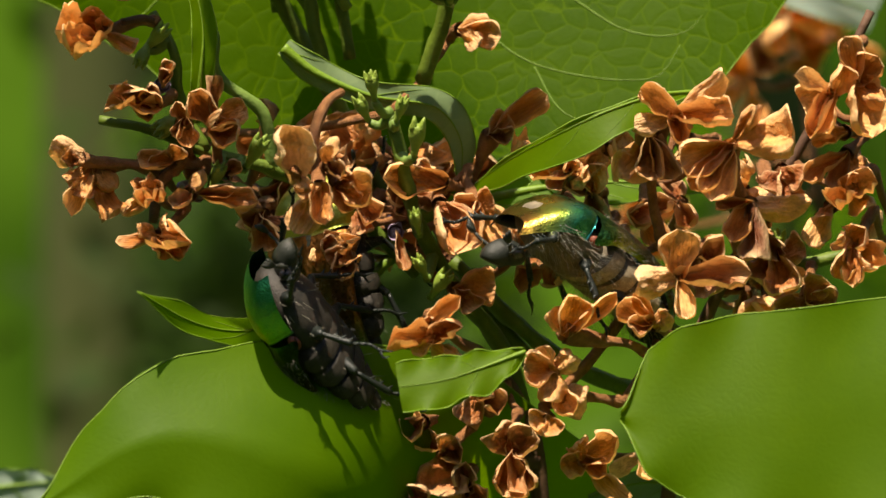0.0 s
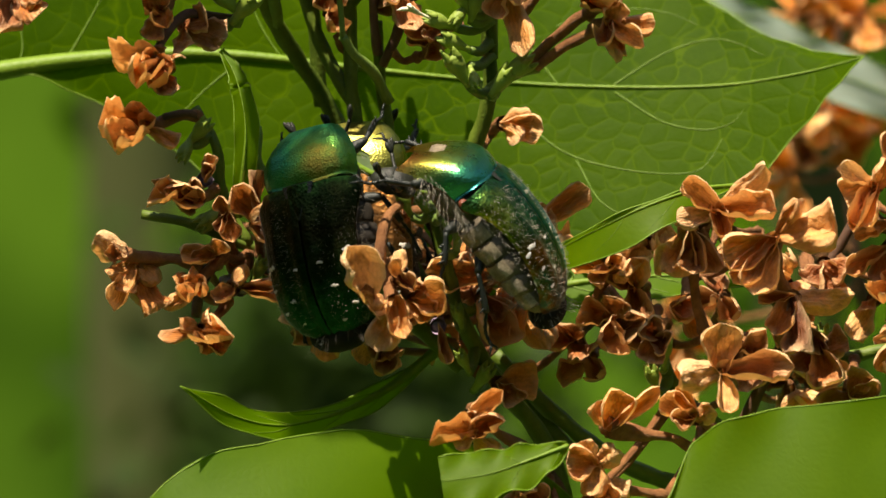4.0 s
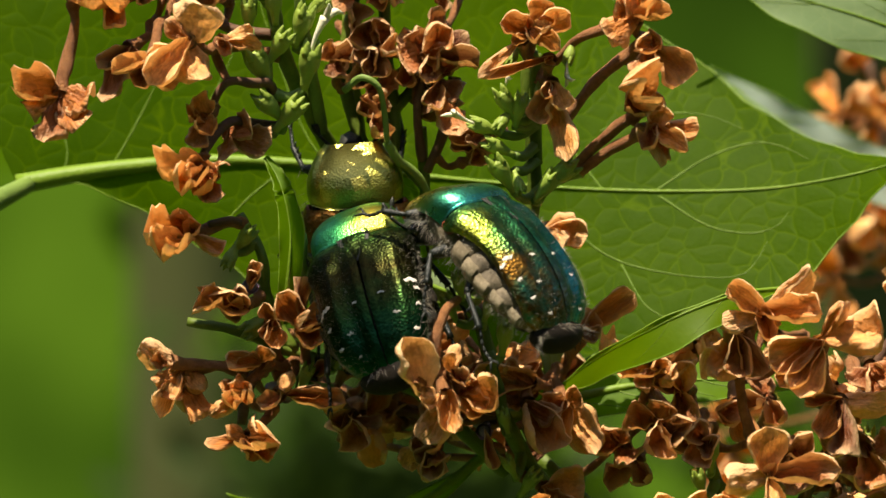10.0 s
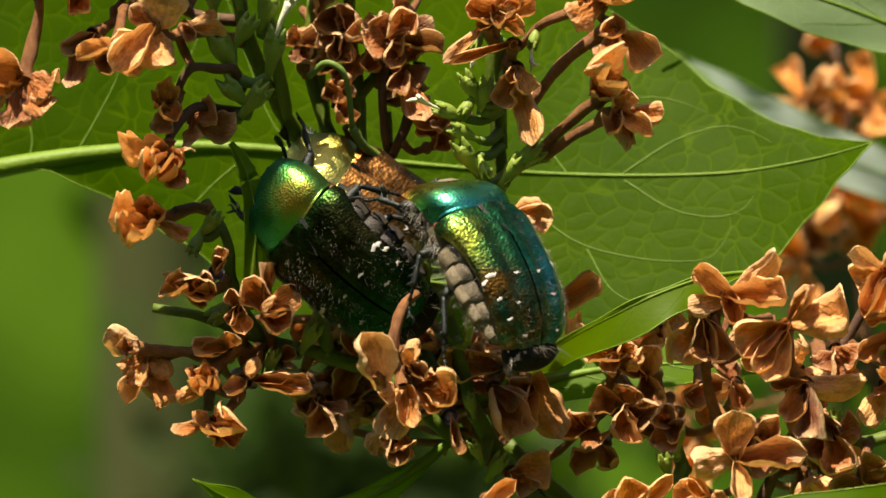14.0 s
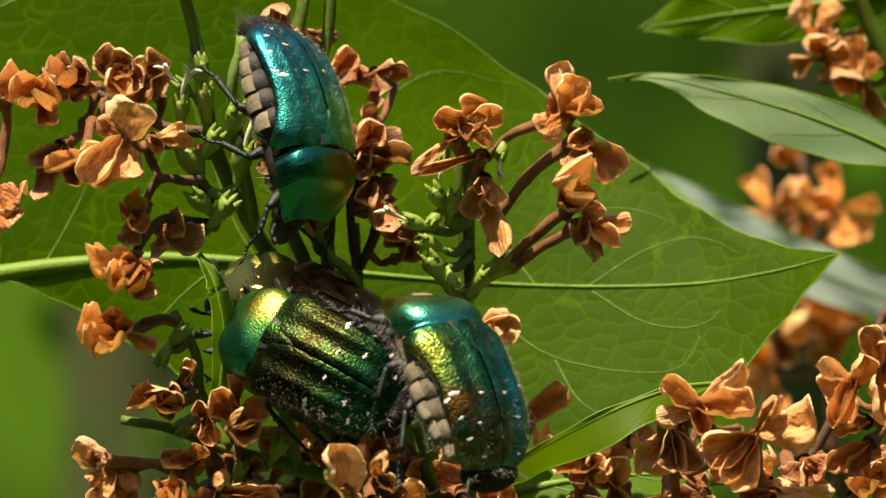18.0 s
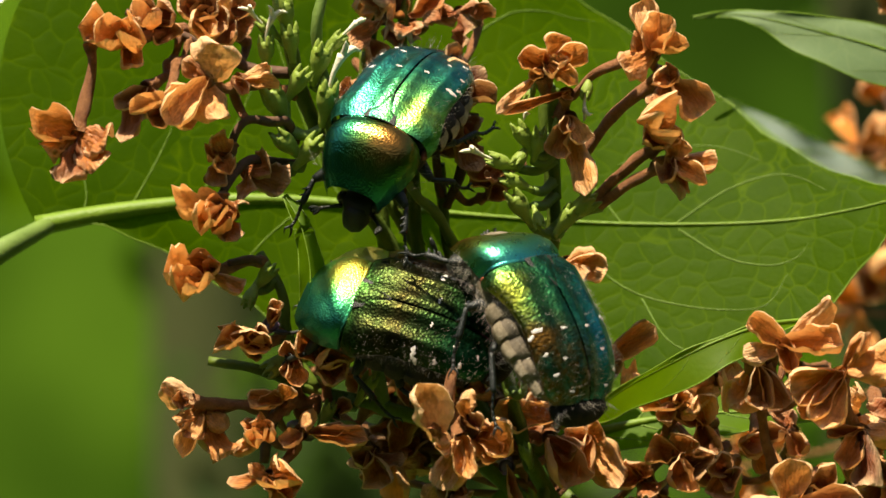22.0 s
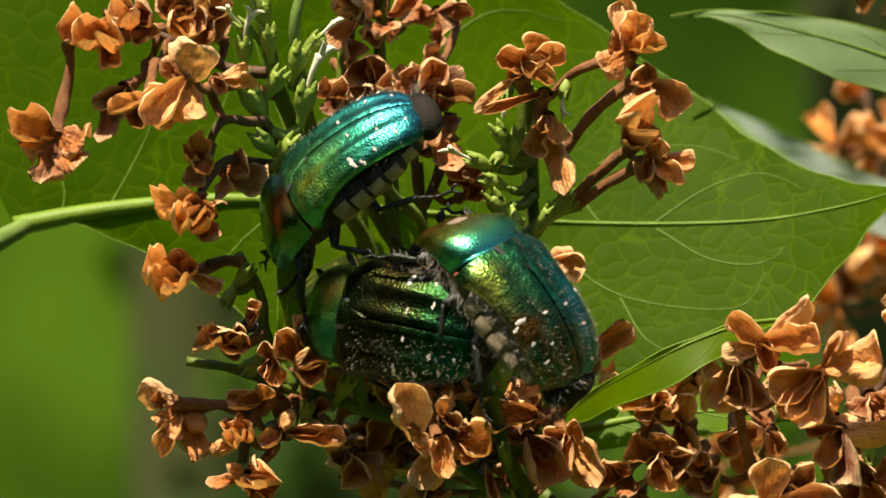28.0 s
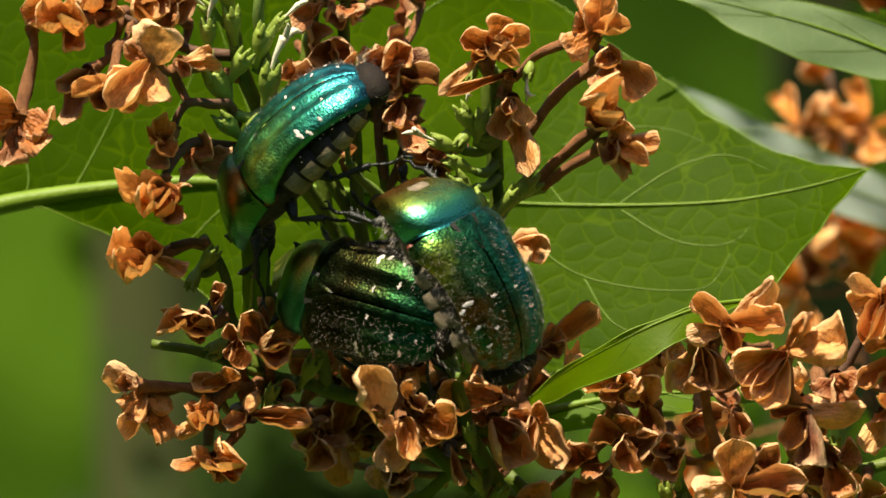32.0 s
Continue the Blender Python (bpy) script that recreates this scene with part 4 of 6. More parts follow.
leaf("small torn bright green leaf", [(14.4, -11.0, -27.6), (11.1, -12.0, -28.8), (7.9, -12.0, -29.9), (4.0, -12.0, -30.6)],
     [0.3, 1.3, 1.8, 2.1, 2.5, 2.2], [0.3, 1.6, 2.3, 2.0, 2.5, 2.1], LEAF_SMOOTH, normal=(-0.1, -0.85, 0.5), fold=(0.1, 0.1), veins=2, wave=0.35, vein_r=0.06)
leaf("narrow upright smooth green leaf", [(-13.6, 2.0, -9.6), (-13.2, 1.0, -5.4), (-13.1, 1.0, -1.6), (-14.0, 2.0, 2.2), (-15.4, 4.0, 4.6)],
     [0.3, 0.85, 1.1, 1.1, 0.9, 0.6, 0.2], [0.3, 0.85, 1.1, 1.1, 0.9, 0.6, 0.2], LEAF_SMOOTH, normal=(-0.25, -0.9, 0.1), fold=(0.35, 0.35), veins=0, wave=0.15, vein_r=0.08, margin=0.05)
leaf("pale curved leaf stalk with a small blade", [(-6.4, 7.0, -3.1), (-3.5, 7.0, -5.2), (1.4, 7.0, -7.1), (6.8, 8.0, -7.9), (9.1, 9.0, -10.8), (9.2, 10.0, -14.3)],
     [0.9, 1.4, 1.2, 1.4, 1.6, 1.2, 0.4], [0.7, 1.1, 1.1, 1.2, 1.2, 1.0, 0.3], LEAF_GREY, fold=(0.3, 0.3), veins=2, wave=0.3, vein_r=0.14)
leaf("pale glossy leaf far behind", [(27.8, 110.0, 15.3), (36.3, 110.0, 9.8), (44.8, 110.0, 5.5), (55.8, 110.0, 1.3)],
     [1.0, 2.4, 2.9, 2.9, 2.4], [1.0, 2.4, 2.9, 2.9, 2.4], LEAF_PALE, veins=3)
leaf("pale leaf low at the side", [(-40.4, 60.0, -48.0), (-32.8, 60.0, -46.8), (-27.3, 60.0, -46.1)], [1.0, 1.9, 1.4, 0.2], [1.0, 2.9, 2.9, 0.2], LEAF_PALE, veins=3)
leaf("pale green leaf low behind the stems", [(36.1, 14.0, -42.7), (31.0, 14.0, -41.0), (26.1, 14.0, -40.6), (21.2, 15.0, -42.1)], [0.5, 1.4, 1.7, 1.0, 0.1], [0.5, 1.9, 2.2, 1.4, 0.1], LEAF_GREY, veins=3)
leaf("pale leaf at the top edge", [(-52.4, 40.0, 22.5), (-46.1, 40.0, 23.3), (-40.8, 40.0, 24.9)], [1.0, 1.9, 1.4, 0.2], [1.0, 1.4, 1.4, 0.2], LEAF_PALE, veins=3)


# ---- the flower clusters ----
# upper left
pa = panicle("flower_cluster", "upper cluster of withered brown lilac flowers on green stems", -11.0, 9.0, 5.9)
stem(pa, [(18.1, 14.0, -32.6), (15.1, 13.0, -29.4), (5.2, 15.0, -19.2), (-0.7, 19.0, -9.8), (-6.1, 19.0, -0.4), (-10.9, 13.0, 6.9), (-13.8, 7.0, 12.7), (-15.2, 6.0, 18.5), (-16.2, 6.0, 24.3), (-18.5, 2.0, 32.0), (-24.0, -12.0, 48.0), (-30.0, -32.0, 78.0), (-34.0, -42.0, 112.0)], 1.15, 0.6, STEM)
stem(pa, [(-14.8, 7.0, 15.1), (-18.6, 7.0, 15.6), (-23.4, 7.0, 18.0), (-29.2, 7.0, 20.4)], 0.7, 0.4, STEM_BROWN)
stem(pa, [(-7.0, 19.0, 0.0), (-8.0, 17.0, 9.3), (-8.5, 13.0, 16.6), (-7.1, 10.0, 24.5), (-6.1, 11.0, 31.5)], 0.85, 0.7, STEM)
stem(pa, [(-10.9, 13.0, 6.9), (-11.8, 7.0, 12.6), (-12.7, 4.0, 18.4), (-11.8, 4.0, 23.2)], 0.8, 0.6, STEM_PALE)
stem(pa, [(-14.6, 6.0, 9.1), (-15.2, 4.0, 10.8), (-16.6, 3.0, 10.9), (-18.6, 2.0, 10.9), (-19.6, 2.0, 9.5), (-20.0, 2.0, 7.6)], 0.62, 0.42, STEM_BROWN)
stem(pa, [(-14.3, 6.0, 7.2), (-16.2, 5.0, 7.4), (-18.1, 3.0, 7.6), (-19.4, 2.0, 6.7), (-20.4, 1.0, 5.0), (-20.8, 0.0, 3.7)], 0.60, 0.55, STEM_BROWN)
stem(pa, [(-27.0, 6.0, 18.8), (-29.3, 5.0, 18.3), (-31.4, 4.0, 17.8), (-31.9, 3.0, 17.0)], 0.50, 0.40, STEM_BROWN)
flower(pa, (-32.8, 2.0, 9.9), [(-3.8, -0.4, 1.4, "c"), (-3.0, -2.2, 1.0, "c"), (-0.8, -4.9, 1.4, "d"), (3.2, -1.3, 1.5, "c"), (2.1, -3.6, 1.4, "c")], tube=(0.8, 1.0, 7.6), wide=0.80)
flower(pa, (-28.8, 3.0, 17.8), [(-4.3, 1.1, 1.5, "c"), (-3.0, -1.6, 1.3, "m"), (-0.4, 2.3, 1.3, "c"), (0.2, -3.4, 1.0, "d"), (2.3, -1.3, 1.2, "c")], tube=(3.3, 3.0, 1.0))
flower(pa, (-21.9, -1.0, 14.2), [(1.3, 3.6, 2.1, "p"), (1.3, -3.8, 1.6, "p"), (-3.2, -3.9, 1.4, "p"), (-2.1, 1.8, 1.0, "m")], tube=(1.9, 4.0, -0.4))
flower(pa, (-24.9, 1.0, 12.6), [(-3.5, -1.6, 0.7, "m"), (1.8, -2.8, 1.4, "p"), (1.9, 1.7, 0.9, "m"), (-1.7, -2.6, 1.0, "d")], tube=(0.3, 3.0, 3.2))
flower(pa, (-27.2, 3.0, 13.6), [(-1.9, -5.0, 1.0, "d"), (-2.6, -1.9, 0.8, "d"), (1.4, -1.9, 1.0, "d")], tube=(1.7, 3.0, 2.3))
flower(pa, (-26.5, 6.0, 19.6), [(-1.9, 1.5, 1.3, "d"), (1.9, 1.0, 1.4, "d"), (1.0, -2.2, 1.4, "d"), (-1.2, -1.9, 1.2, "m")], tube=(2.3, 3.0, -0.6))
flower(pa, (-22.8, 6.0, 20.1), [(-2.2, 1.5, 1.4, "d"), (2.2, 1.3, 1.3, "d"), (2.7, -1.7, 1.4, "d"), (-0.5, -2.7, 1.3, "m")], tube=(2.0, 3.0, -1.1))
flower(pa, (-20.0, 7.0, 19.6), [(1.2, 2.2, 1.3, "d"), (1.7, -1.2, 1.2, "d"), (-1.2, -2.4, 1.2, "d"), (-1.7, 1.7, 1.1, "m")], tube=(1.1, 3.0, -1.6))
flower(pa, (-19.4, 2.0, 14.3), [(3.0, 1.1, 0.7, "m"), (4.2, -0.2, 0.7, "m"), (1.3, -1.4, 0.6, "d")], tube=(4.1, 3.0, -0.9))
flower(pa, (-20.6, 1.0, 7.6), [(-1.1, 1.8, 0.9, "c"), (-1.4, -0.5, 0.7, "c"), (-0.8, -2.6, 1.0, "d"), (0.7, -1.9, 1.0, "c")], tube=(0.8, 1.0, 1.3))
flower(pa, (-20.7, 0.0, 3.5), [(-3.5, -0.8, 1.1, "c"), (-2.1, -3.1, 1.1, "c"), (-0.5, -2.7, 1.4, "c"), (1.4, -3.3, 0.9, "d"), (2.5, -0.1, 0.9, "c")], tube=(0.3, 0.0, 1.2), wide=0.85)
flower(pa, (-18.6, 4.0, 6.5), [(3.8, -1.0, 1.3, "d"), (2.4, 1.2, 1.1, "d"), (0.0, -2.8, 1.0, "m")], tube=(1.8, 3.0, 0.8))
bud(pa, -14.9, 4.0, 17.8, -0.10, 1.00, 1.30, False, -0.3)
bud(pa, -17.0, 4.0, 16.9, 0.00, 1.00, 1.20, True, -0.3)
bud(pa, -16.8, 4.0, 18.8, -0.60, 0.50, 1.00, True, -0.3)
bud(pa, -14.3, 4.0, 14.2, 0.50, 0.80, 1.30, False, -0.3)
bud(pa, -16.1, 4.0, 12.5, -0.40, 0.80, 1.70, False, -0.3)
bud(pa, -15.2, 4.0, 9.0, -0.60, 0.60, 1.40, False, -0.3)
bud(pa, -15.4, 4.0, 20.1, -0.20, 1.00, 1.40, False, -0.3)
bud(pa, -12.4, 4.0, 16.1, 0.30, 1.00, 1.50, False, -0.3)
bud(pa, -11.8, 4.0, 12.7, 0.20, 1.00, 1.60, True, -0.3)
bud(pa, -11.1, 4.0, 17.6, 0.70, 0.70, 1.00, True, -0.3)
bud(pa, -13.3, 4.0, 8.4, 0.60, 0.70, 1.40, False, -0.3)


# dark florets behind, top centre
pf = panicle("flower_cluster", "cluster of withered lilac flowers behind the beetles, shade painted into dark petals", -5.1, 12.0, 1.0)
stem(pf, [(3.7, 13.0, -17.7), (-1.2, 13.0, -8.8), (-4.1, 12.0, 0.0), (-4.6, 12.0, 8.9), (-5.6, 12.0, 16.8), (-4.6, 12.0, 24.6), (-4.1, 12.0, 31.5)], 0.9, 0.6, STEM)
stem(pf, [(-4.6, 12.0, 8.9), (-2.2, 12.0, 11.9), (-0.7, 11.0, 15.7)], 0.7, 0.5, STEM)
stem(pf, [(-5.1, 7.0, 5.9), (-5.3, 6.0, 8.6), (-5.9, 5.0, 10.7), (-7.3, 5.0, 11.5), (-8.8, 6.0, 10.4)], 0.32, 0.42, STEM_PALE)
stem(pf, [(-5.1, 7.0, 6.0), (-4.2, 8.0, 4.6), (-2.4, 10.0, 3.0), (-1.0, 12.0, 0.5)], 0.5, 0.6, STEM_PALE)
stem(pf, [(-1.9, 9.5, 12.2), (-2.5, 9.5, 9.6), (-2.4, 10.0, 7.0), (-2.0, 11.0, 4.6)], 0.42, 0.6, STEM_BROWN)
stem(pf, [(0.7, 9.5, 11.8), (0.3, 9.5, 9.1), (-0.4, 10.0, 6.4), (-1.6, 11.0, 3.6)], 0.75, 0.5, STEM_BROWN)
stem(pf, [(-2.2, 11.0, 7.4), (-2.0, 12.0, 4.6), (-1.6, 12.5, 1.0), (-0.6, 13.0, -4.0)], 0.6, 0.75, STEM)
stem(pf, [(-8.6, 12.5, 17.2), (-8.9, 12.5, 13.0), (-8.4, 12.5, 9.0), (-6.4, 12.5, 4.0), (-4.0, 12.5, 0.0)], 0.75, 0.85, STEM)
# petals all dark here: the shade behind the beetles is put into their colour
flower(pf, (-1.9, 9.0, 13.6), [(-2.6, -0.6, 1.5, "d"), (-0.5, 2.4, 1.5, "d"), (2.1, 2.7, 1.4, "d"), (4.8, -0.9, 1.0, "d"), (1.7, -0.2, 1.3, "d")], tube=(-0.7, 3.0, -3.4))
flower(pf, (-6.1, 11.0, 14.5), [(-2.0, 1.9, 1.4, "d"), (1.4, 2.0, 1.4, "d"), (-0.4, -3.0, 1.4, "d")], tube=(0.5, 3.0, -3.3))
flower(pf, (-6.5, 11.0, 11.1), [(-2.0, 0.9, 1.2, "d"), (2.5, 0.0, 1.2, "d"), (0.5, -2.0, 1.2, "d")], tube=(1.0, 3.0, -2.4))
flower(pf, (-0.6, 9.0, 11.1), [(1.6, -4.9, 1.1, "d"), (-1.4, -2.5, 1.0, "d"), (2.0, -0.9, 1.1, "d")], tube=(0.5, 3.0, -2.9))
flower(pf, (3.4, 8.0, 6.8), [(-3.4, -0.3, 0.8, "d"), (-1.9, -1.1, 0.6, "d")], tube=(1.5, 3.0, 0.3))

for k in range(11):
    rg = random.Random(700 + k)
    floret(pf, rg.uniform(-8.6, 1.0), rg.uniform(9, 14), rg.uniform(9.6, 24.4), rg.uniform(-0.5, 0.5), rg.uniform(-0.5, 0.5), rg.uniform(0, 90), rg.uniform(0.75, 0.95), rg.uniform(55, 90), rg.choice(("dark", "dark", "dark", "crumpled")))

# upper right sprig
pd = panicle("flower_cluster", "open sprig of withered lilac flowers with green buds", 7.1, 8.0, 1.0)
stem(pd, [(5.7, 10.0, -5.8), (7.6, 8.0, 1.0), (7.3, 7.0, 6.8), (6.8, 6.0, 11.7), (7.1, 6.0, 16.5)], 0.95, 0.6, STEM)
stem(pd, [(9.9, 6.0, 7.7), (11.3, 5.0, 9.7), (13.2, 4.0, 12.0), (15.6, 3.0, 13.9), (16.8, 2.0, 15.1)], 0.62, 0.75, TUBE)
stem(pd, [(11.1, 5.0, 4.2), (12.8, 4.0, 6.0), (14.7, 3.0, 7.7), (16.8, 2.0, 9.0)], 0.62, 0.70, TUBE)
stem(pd, [(11.3, 5.0, 3.6), (13.3, 4.0, 5.1), (15.1, 3.0, 6.2), (17.3, 2.0, 7.3)], 0.60, 0.70, TUBE)
stem(pd, [(9.2, 5.0, 13.0), (11.0, 3.0, 14.9), (13.9, 2.0, 16.1)], 0.45, 0.60, TUBE)
stem(pd, [(7.5, 7.0, 1.4), (9.4, 6.0, 3.1), (11.6, 5.0, 3.8)], 0.90, 0.85, STEM_PALE)
stem(pd, [(7.8, 7.0, 4.4), (7.6, 6.0, 8.2), (7.5, 5.0, 11.3), (7.7, 4.0, 13.7)], 0.75, 0.50, STEM)
flower(pd, (7.2, 2.0, 15.6), [(-3.0, 0.7, 1.1, "m"), (1.8, 2.6, 1.4, "m"), (3.6, 1.3, 1.1, "m"), (1.2, -1.2, 1.2, "d"), (2.6, -1.9, 0.8, "c")], tube=(0.5, 3.0, -3.0))
flower(pd, (6.3, 1.0, 14.9), [(-3.9, -3.6, 0.6, "p"), (-1.1, -0.6, 0.5, "m")], tube=(0.9, 3.0, -1.9))
flower(pd, (8.6, 1.0, 13.2), [(-6.0, -1.8, 0.5, "m"), (-0.2, -0.8, 0.5, "m")], tube=(0.1, 3.0, -1.9))
flower(pd, (8.9, 2.0, 11.1), [(-0.9, -3.5, 1.1, "m"), (1.5, -6.6, 1.2, "m"), (1.1, -2.5, 1.0, "m"), (-1.0, -1.5, 0.7, "m")], tube=(-0.9, 3.0, 1.4))
flower(pd, (16.0, 1.0, 16.8), [(-1.0, 4.5, 1.2, "p"), (1.5, 3.1, 1.4, "p"), (-2.2, 1.2, 1.2, "c"), (-3.0, -2.0, 1.3, "m"), (3.2, 0.1, 0.8, "m")], tube=(0.8, 2.0, -1.8))
flower(pd, (17.2, 1.0, 14.4), [(2.9, -3.3, 1.7, "m"), (-1.0, -2.9, 1.2, "d"), (1.2, 1.0, 1.0, "m"), (-1.8, -0.7, 0.9, "c")], tube=(-1.6, 3.0, -0.6))
flower(pd, (17.1, 1.0, 9.1), [(-3.7, 1.8, 1.5, "c"), (-2.5, -0.2, 1.1, "c"), (1.6, 1.0, 1.0, "m")], tube=(-0.9, 2.0, -0.5))
flower(pd, (17.5, 0.0, 7.4), [(-0.0, 2.4, 1.1, "m"), (4.0, 0.0, 1.0, "m"), (3.2, -2.1, 0.9, "m"), (1.2, -2.8, 0.8, "m"), (-0.8, -2.1, 1.0, "d")], tube=(-1.2, 2.0, -0.4))
bud(pd, 10.4, 3.0, 13.7, -0.25, -1.00, 0.85, True, -0.3)
bud(pd, 5.6, 3.0, 13.4, -0.40, -1.00, 0.76, True, -0.3)
bud(pd, 4.7, 3.0, 3.7, -0.50, 0.80, 1.42, False, -0.3)
bud(pd, 6.2, 3.0, 2.6, 0.20, -0.60, 0.85, False, -0.3)
bud(pd, 5.0, 3.0, 9.6, -0.50, 0.90, 1.23, False, -0.3)
bud(pd, 6.2, 3.0, 9.1, 0.20, 0.90, 1.14, False, -0.3)
bud(pd, 4.8, 3.0, 7.9, -0.40, -0.60, 0.95, False, -0.3)
bud(pd, 4.3, 3.0, 5.7, -0.90, 0.40, 1.14, False, -0.3)
bud(pd, 3.1, 3.0, 7.4, -0.95, 0.35, 1.14, True, -0.3)
bud(pd, 7.9, 3.0, 10.1, 0.20, 1.00, 0.95, False, -0.3)
bud(pd, 9.9, 3.0, 3.6, 0.70, 0.50, 1.42, False, -0.3)
bud(pd, 8.7, 3.0, 2.6, 0.50, 0.70, 1.23, False, -0.3)

# left cluster
pb = panicle("flower_cluster", "drooping cluster of crumpled brown lilac flowers", -8.0, 8.0, -13.6)
stem(pb, [(5.7, 9.0, -22.4), (-1.2, 8.0, -16.0), (-7.0, 7.0, -13.6), (-12.8, 5.0, -12.1), (-17.6, 4.0, -10.3), (-21.9, 4.0, -9.6)], 1.0, 0.5, STEM)
stem(pb, [(-12.8, 5.0, -12.1), (-15.2, 5.0, -7.7), (-15.6, 4.0, -3.8), (-17.6, 5.0, -0.4)], 0.8, 0.5, STEM)
stem(pb, [(-15.2, 5.0, -12.1), (-16.6, 4.0, -15.4), (-17.1, 4.0, -18.3)], 0.7, 0.5, STEM_BROWN)
stem(pb, [(-7.0, 7.0, -13.6), (-8.0, 6.0, -8.7), (-11.8, 5.0, -5.8), (-12.3, 4.0, -1.9)], 0.8, 0.6, STEM_PALE)
stem(pb, [(-17.0, 3.0, -1.3), (-18.2, 2.0, -0.8), (-20.0, 1.0, -1.2)], 0.40, 0.40, STEM_BROWN)
flower(pb, (-21.7, 1.0, -2.1), [(-4.0, -0.5, 1.5, "c"), (-2.5, -3.1, 1.3, "c"), (-1.9, 1.3, 1.1, "c"), (1.8, 0.8, 0.8, "m"), (3.5, -1.5, 0.8, "m")], tube=(4.4, 2.0, 1.0))
flower(pb, (-17.0, 1.0, -8.0), [(-4.2, 1.8, 0.8, "c"), (-4.4, -1.2, 0.9, "c"), (-3.5, 0.9, 1.0, "m"), (-1.2, 2.0, 0.9, "d"), (-1.7, -1.3, 0.9, "d")], tube=(1.3, 3.0, 0.8))
flower(pb, (-16.4, 2.0, -6.4), [(1.1, 2.3, 0.6, "g"), (0.7, 1.7, 0.6, "g")], tube=(-1.1, 3.0, -1.3))
flower(pb, (-14.6, 2.0, -9.4), [(-0.8, 1.9, 0.7, "m"), (0.8, -2.5, 0.9, "m"), (-1.0, -1.6, 0.6, "d")], tube=(0.3, 3.0, -3.5))
flower(pb, (-11.9, 2.0, -9.8), [(-2.7, 3.0, 1.4, "m"), (3.0, 1.5, 1.2, "m"), (2.1, -1.7, 1.4, "d"), (-1.1, -0.6, 0.9, "c"), (-0.2, 4.5, 0.7, "d")], tube=(0.1, 3.0, -3.1))
flower(pb, (-23.0, 0.0, -12.9), [(-2.9, 1.4, 1.2, "p"), (-2.4, -0.0, 1.0, "c")], tube=(5.5, 2.0, -0.7), wide=0.70)
flower(pb, (-22.2, 1.0, -13.6), [(-1.3, -2.8, 1.2, "c"), (1.8, -4.4, 1.2, "c"), (-1.7, -4.3, 0.9, "c"), (2.2, -1.6, 1.0, "m"), (-2.6, -1.2, 0.7, "m")], tube=(4.7, 3.0, 0.1))
flower(pb, (-15.5, 1.0, -12.8), [(-3.3, -0.1, 0.9, "m"), (-2.4, -0.8, 0.7, "c"), (1.2, 1.5, 0.8, "m")], tube=(2.8, 3.0, -0.0))
flower(pb, (-17.0, 0.0, -15.2), [(-2.7, -2.4, 0.7, "m"), (-2.2, -0.0, 0.9, "c"), (0.8, -1.5, 0.9, "c"), (-0.6, -2.2, 0.8, "c"), (-0.9, 1.2, 0.7, "m")], tube=(2.1, 2.0, 1.9))
flower(pb, (-14.0, 1.0, -15.7), [(1.2, 2.4, 0.7, "m"), (-1.4, -1.5, 0.8, "d")], tube=(1.3, 3.0, 2.3))
flower(pb, (-16.3, -1.0, -19.2), [(-3.9, -0.7, 0.7, "m"), (-2.3, 0.8, 0.7, "c"), (0.3, -2.2, 1.0, "c"), (3.0, -0.7, 1.2, "c"), (1.2, 1.6, 1.1, "c"), (2.4, -1.9, 1.0, "d")], tube=(2.0, 3.0, 2.5))
flower(pb, (-13.2, 3.0, -15.7), [(5.4, -0.7, 1.0, "m"), (3.5, 0.5, 0.6, "g")], tube=(-1.5, 3.0, 0.3))
flower(pb, (-7.8, 4.0, -17.4), [(-1.8, -1.3, 1.0, "d"), (1.0, -3.2, 1.4, "d"), (2.7, -1.2, 0.9, "d")], tube=(-1.6, 3.0, 2.0))
flower(pb, (-10.8, 4.0, -13.8), [(1.4, 1.0, 0.7, "d"), (-0.7, -1.0, 0.7, "d")], tube=(-1.1, 3.0, 1.3))
bud(pb, -17.0, 3.0, -2.3, 0.50, 0.60, 1.10, False, -0.3)
bud(pb, -18.2, 3.0, -4.0, -0.30, -0.70, 1.00, False, -0.3)
bud(pb, -15.9, 3.0, -9.8, -0.60, -0.40, 1.30, False, -0.3)
bud(pb, -11.7, 3.0, -14.0, 0.30, 0.70, 1.00, False, -0.3)
bud(pb, -8.4, 3.0, -11.8, 0.40, 0.70, 1.20, False, -0.3)
bud(pb, -9.8, 3.0, -15.2, 0.70, -0.30, 1.00, False, -0.3)
flower(pb, (-14.3, 6.0, -12.9), [(-2.0, 1.4, 1.1, "d"), (1.5, -1.9, 1.1, "d"), (-0.0, 2.4, 0.9, "m")], tube=(1.4, 4.0, -0.1))

# centre below the beetles: the upright sprig that they climb
pc = panicle("flower_cluster", "green bud-studded flower stem with dry flowers below the beetles", 8.7, 8.0, -26.0)
stem(pc, [(17.1, 12.0, -42.9), (13.8, 11.0, -30.0), (9.2, 9.0, -24.0), (5.6, 6.0, -18.1), (4.2, 4.0, -13.2), (2.9, 4.0, -8.4)], 1.2, 0.7, STEM)
stem(pc, [(25.4, 14.0, -32.9), (18.8, 13.0, -30.0), (13.7, 12.0, -26.1), (8.6, 11.0, -21.2)], 1.1, 0.9, STEM)
flower(pc, (9.0, 13.0, -1.2), [(3.7, -0.6, 1.2, "p"), (2.7, 1.0, 0.9, "p"), (1.8, -1.7, 0.9, "p")], tube=(-0.9, 3.0, -0.8))
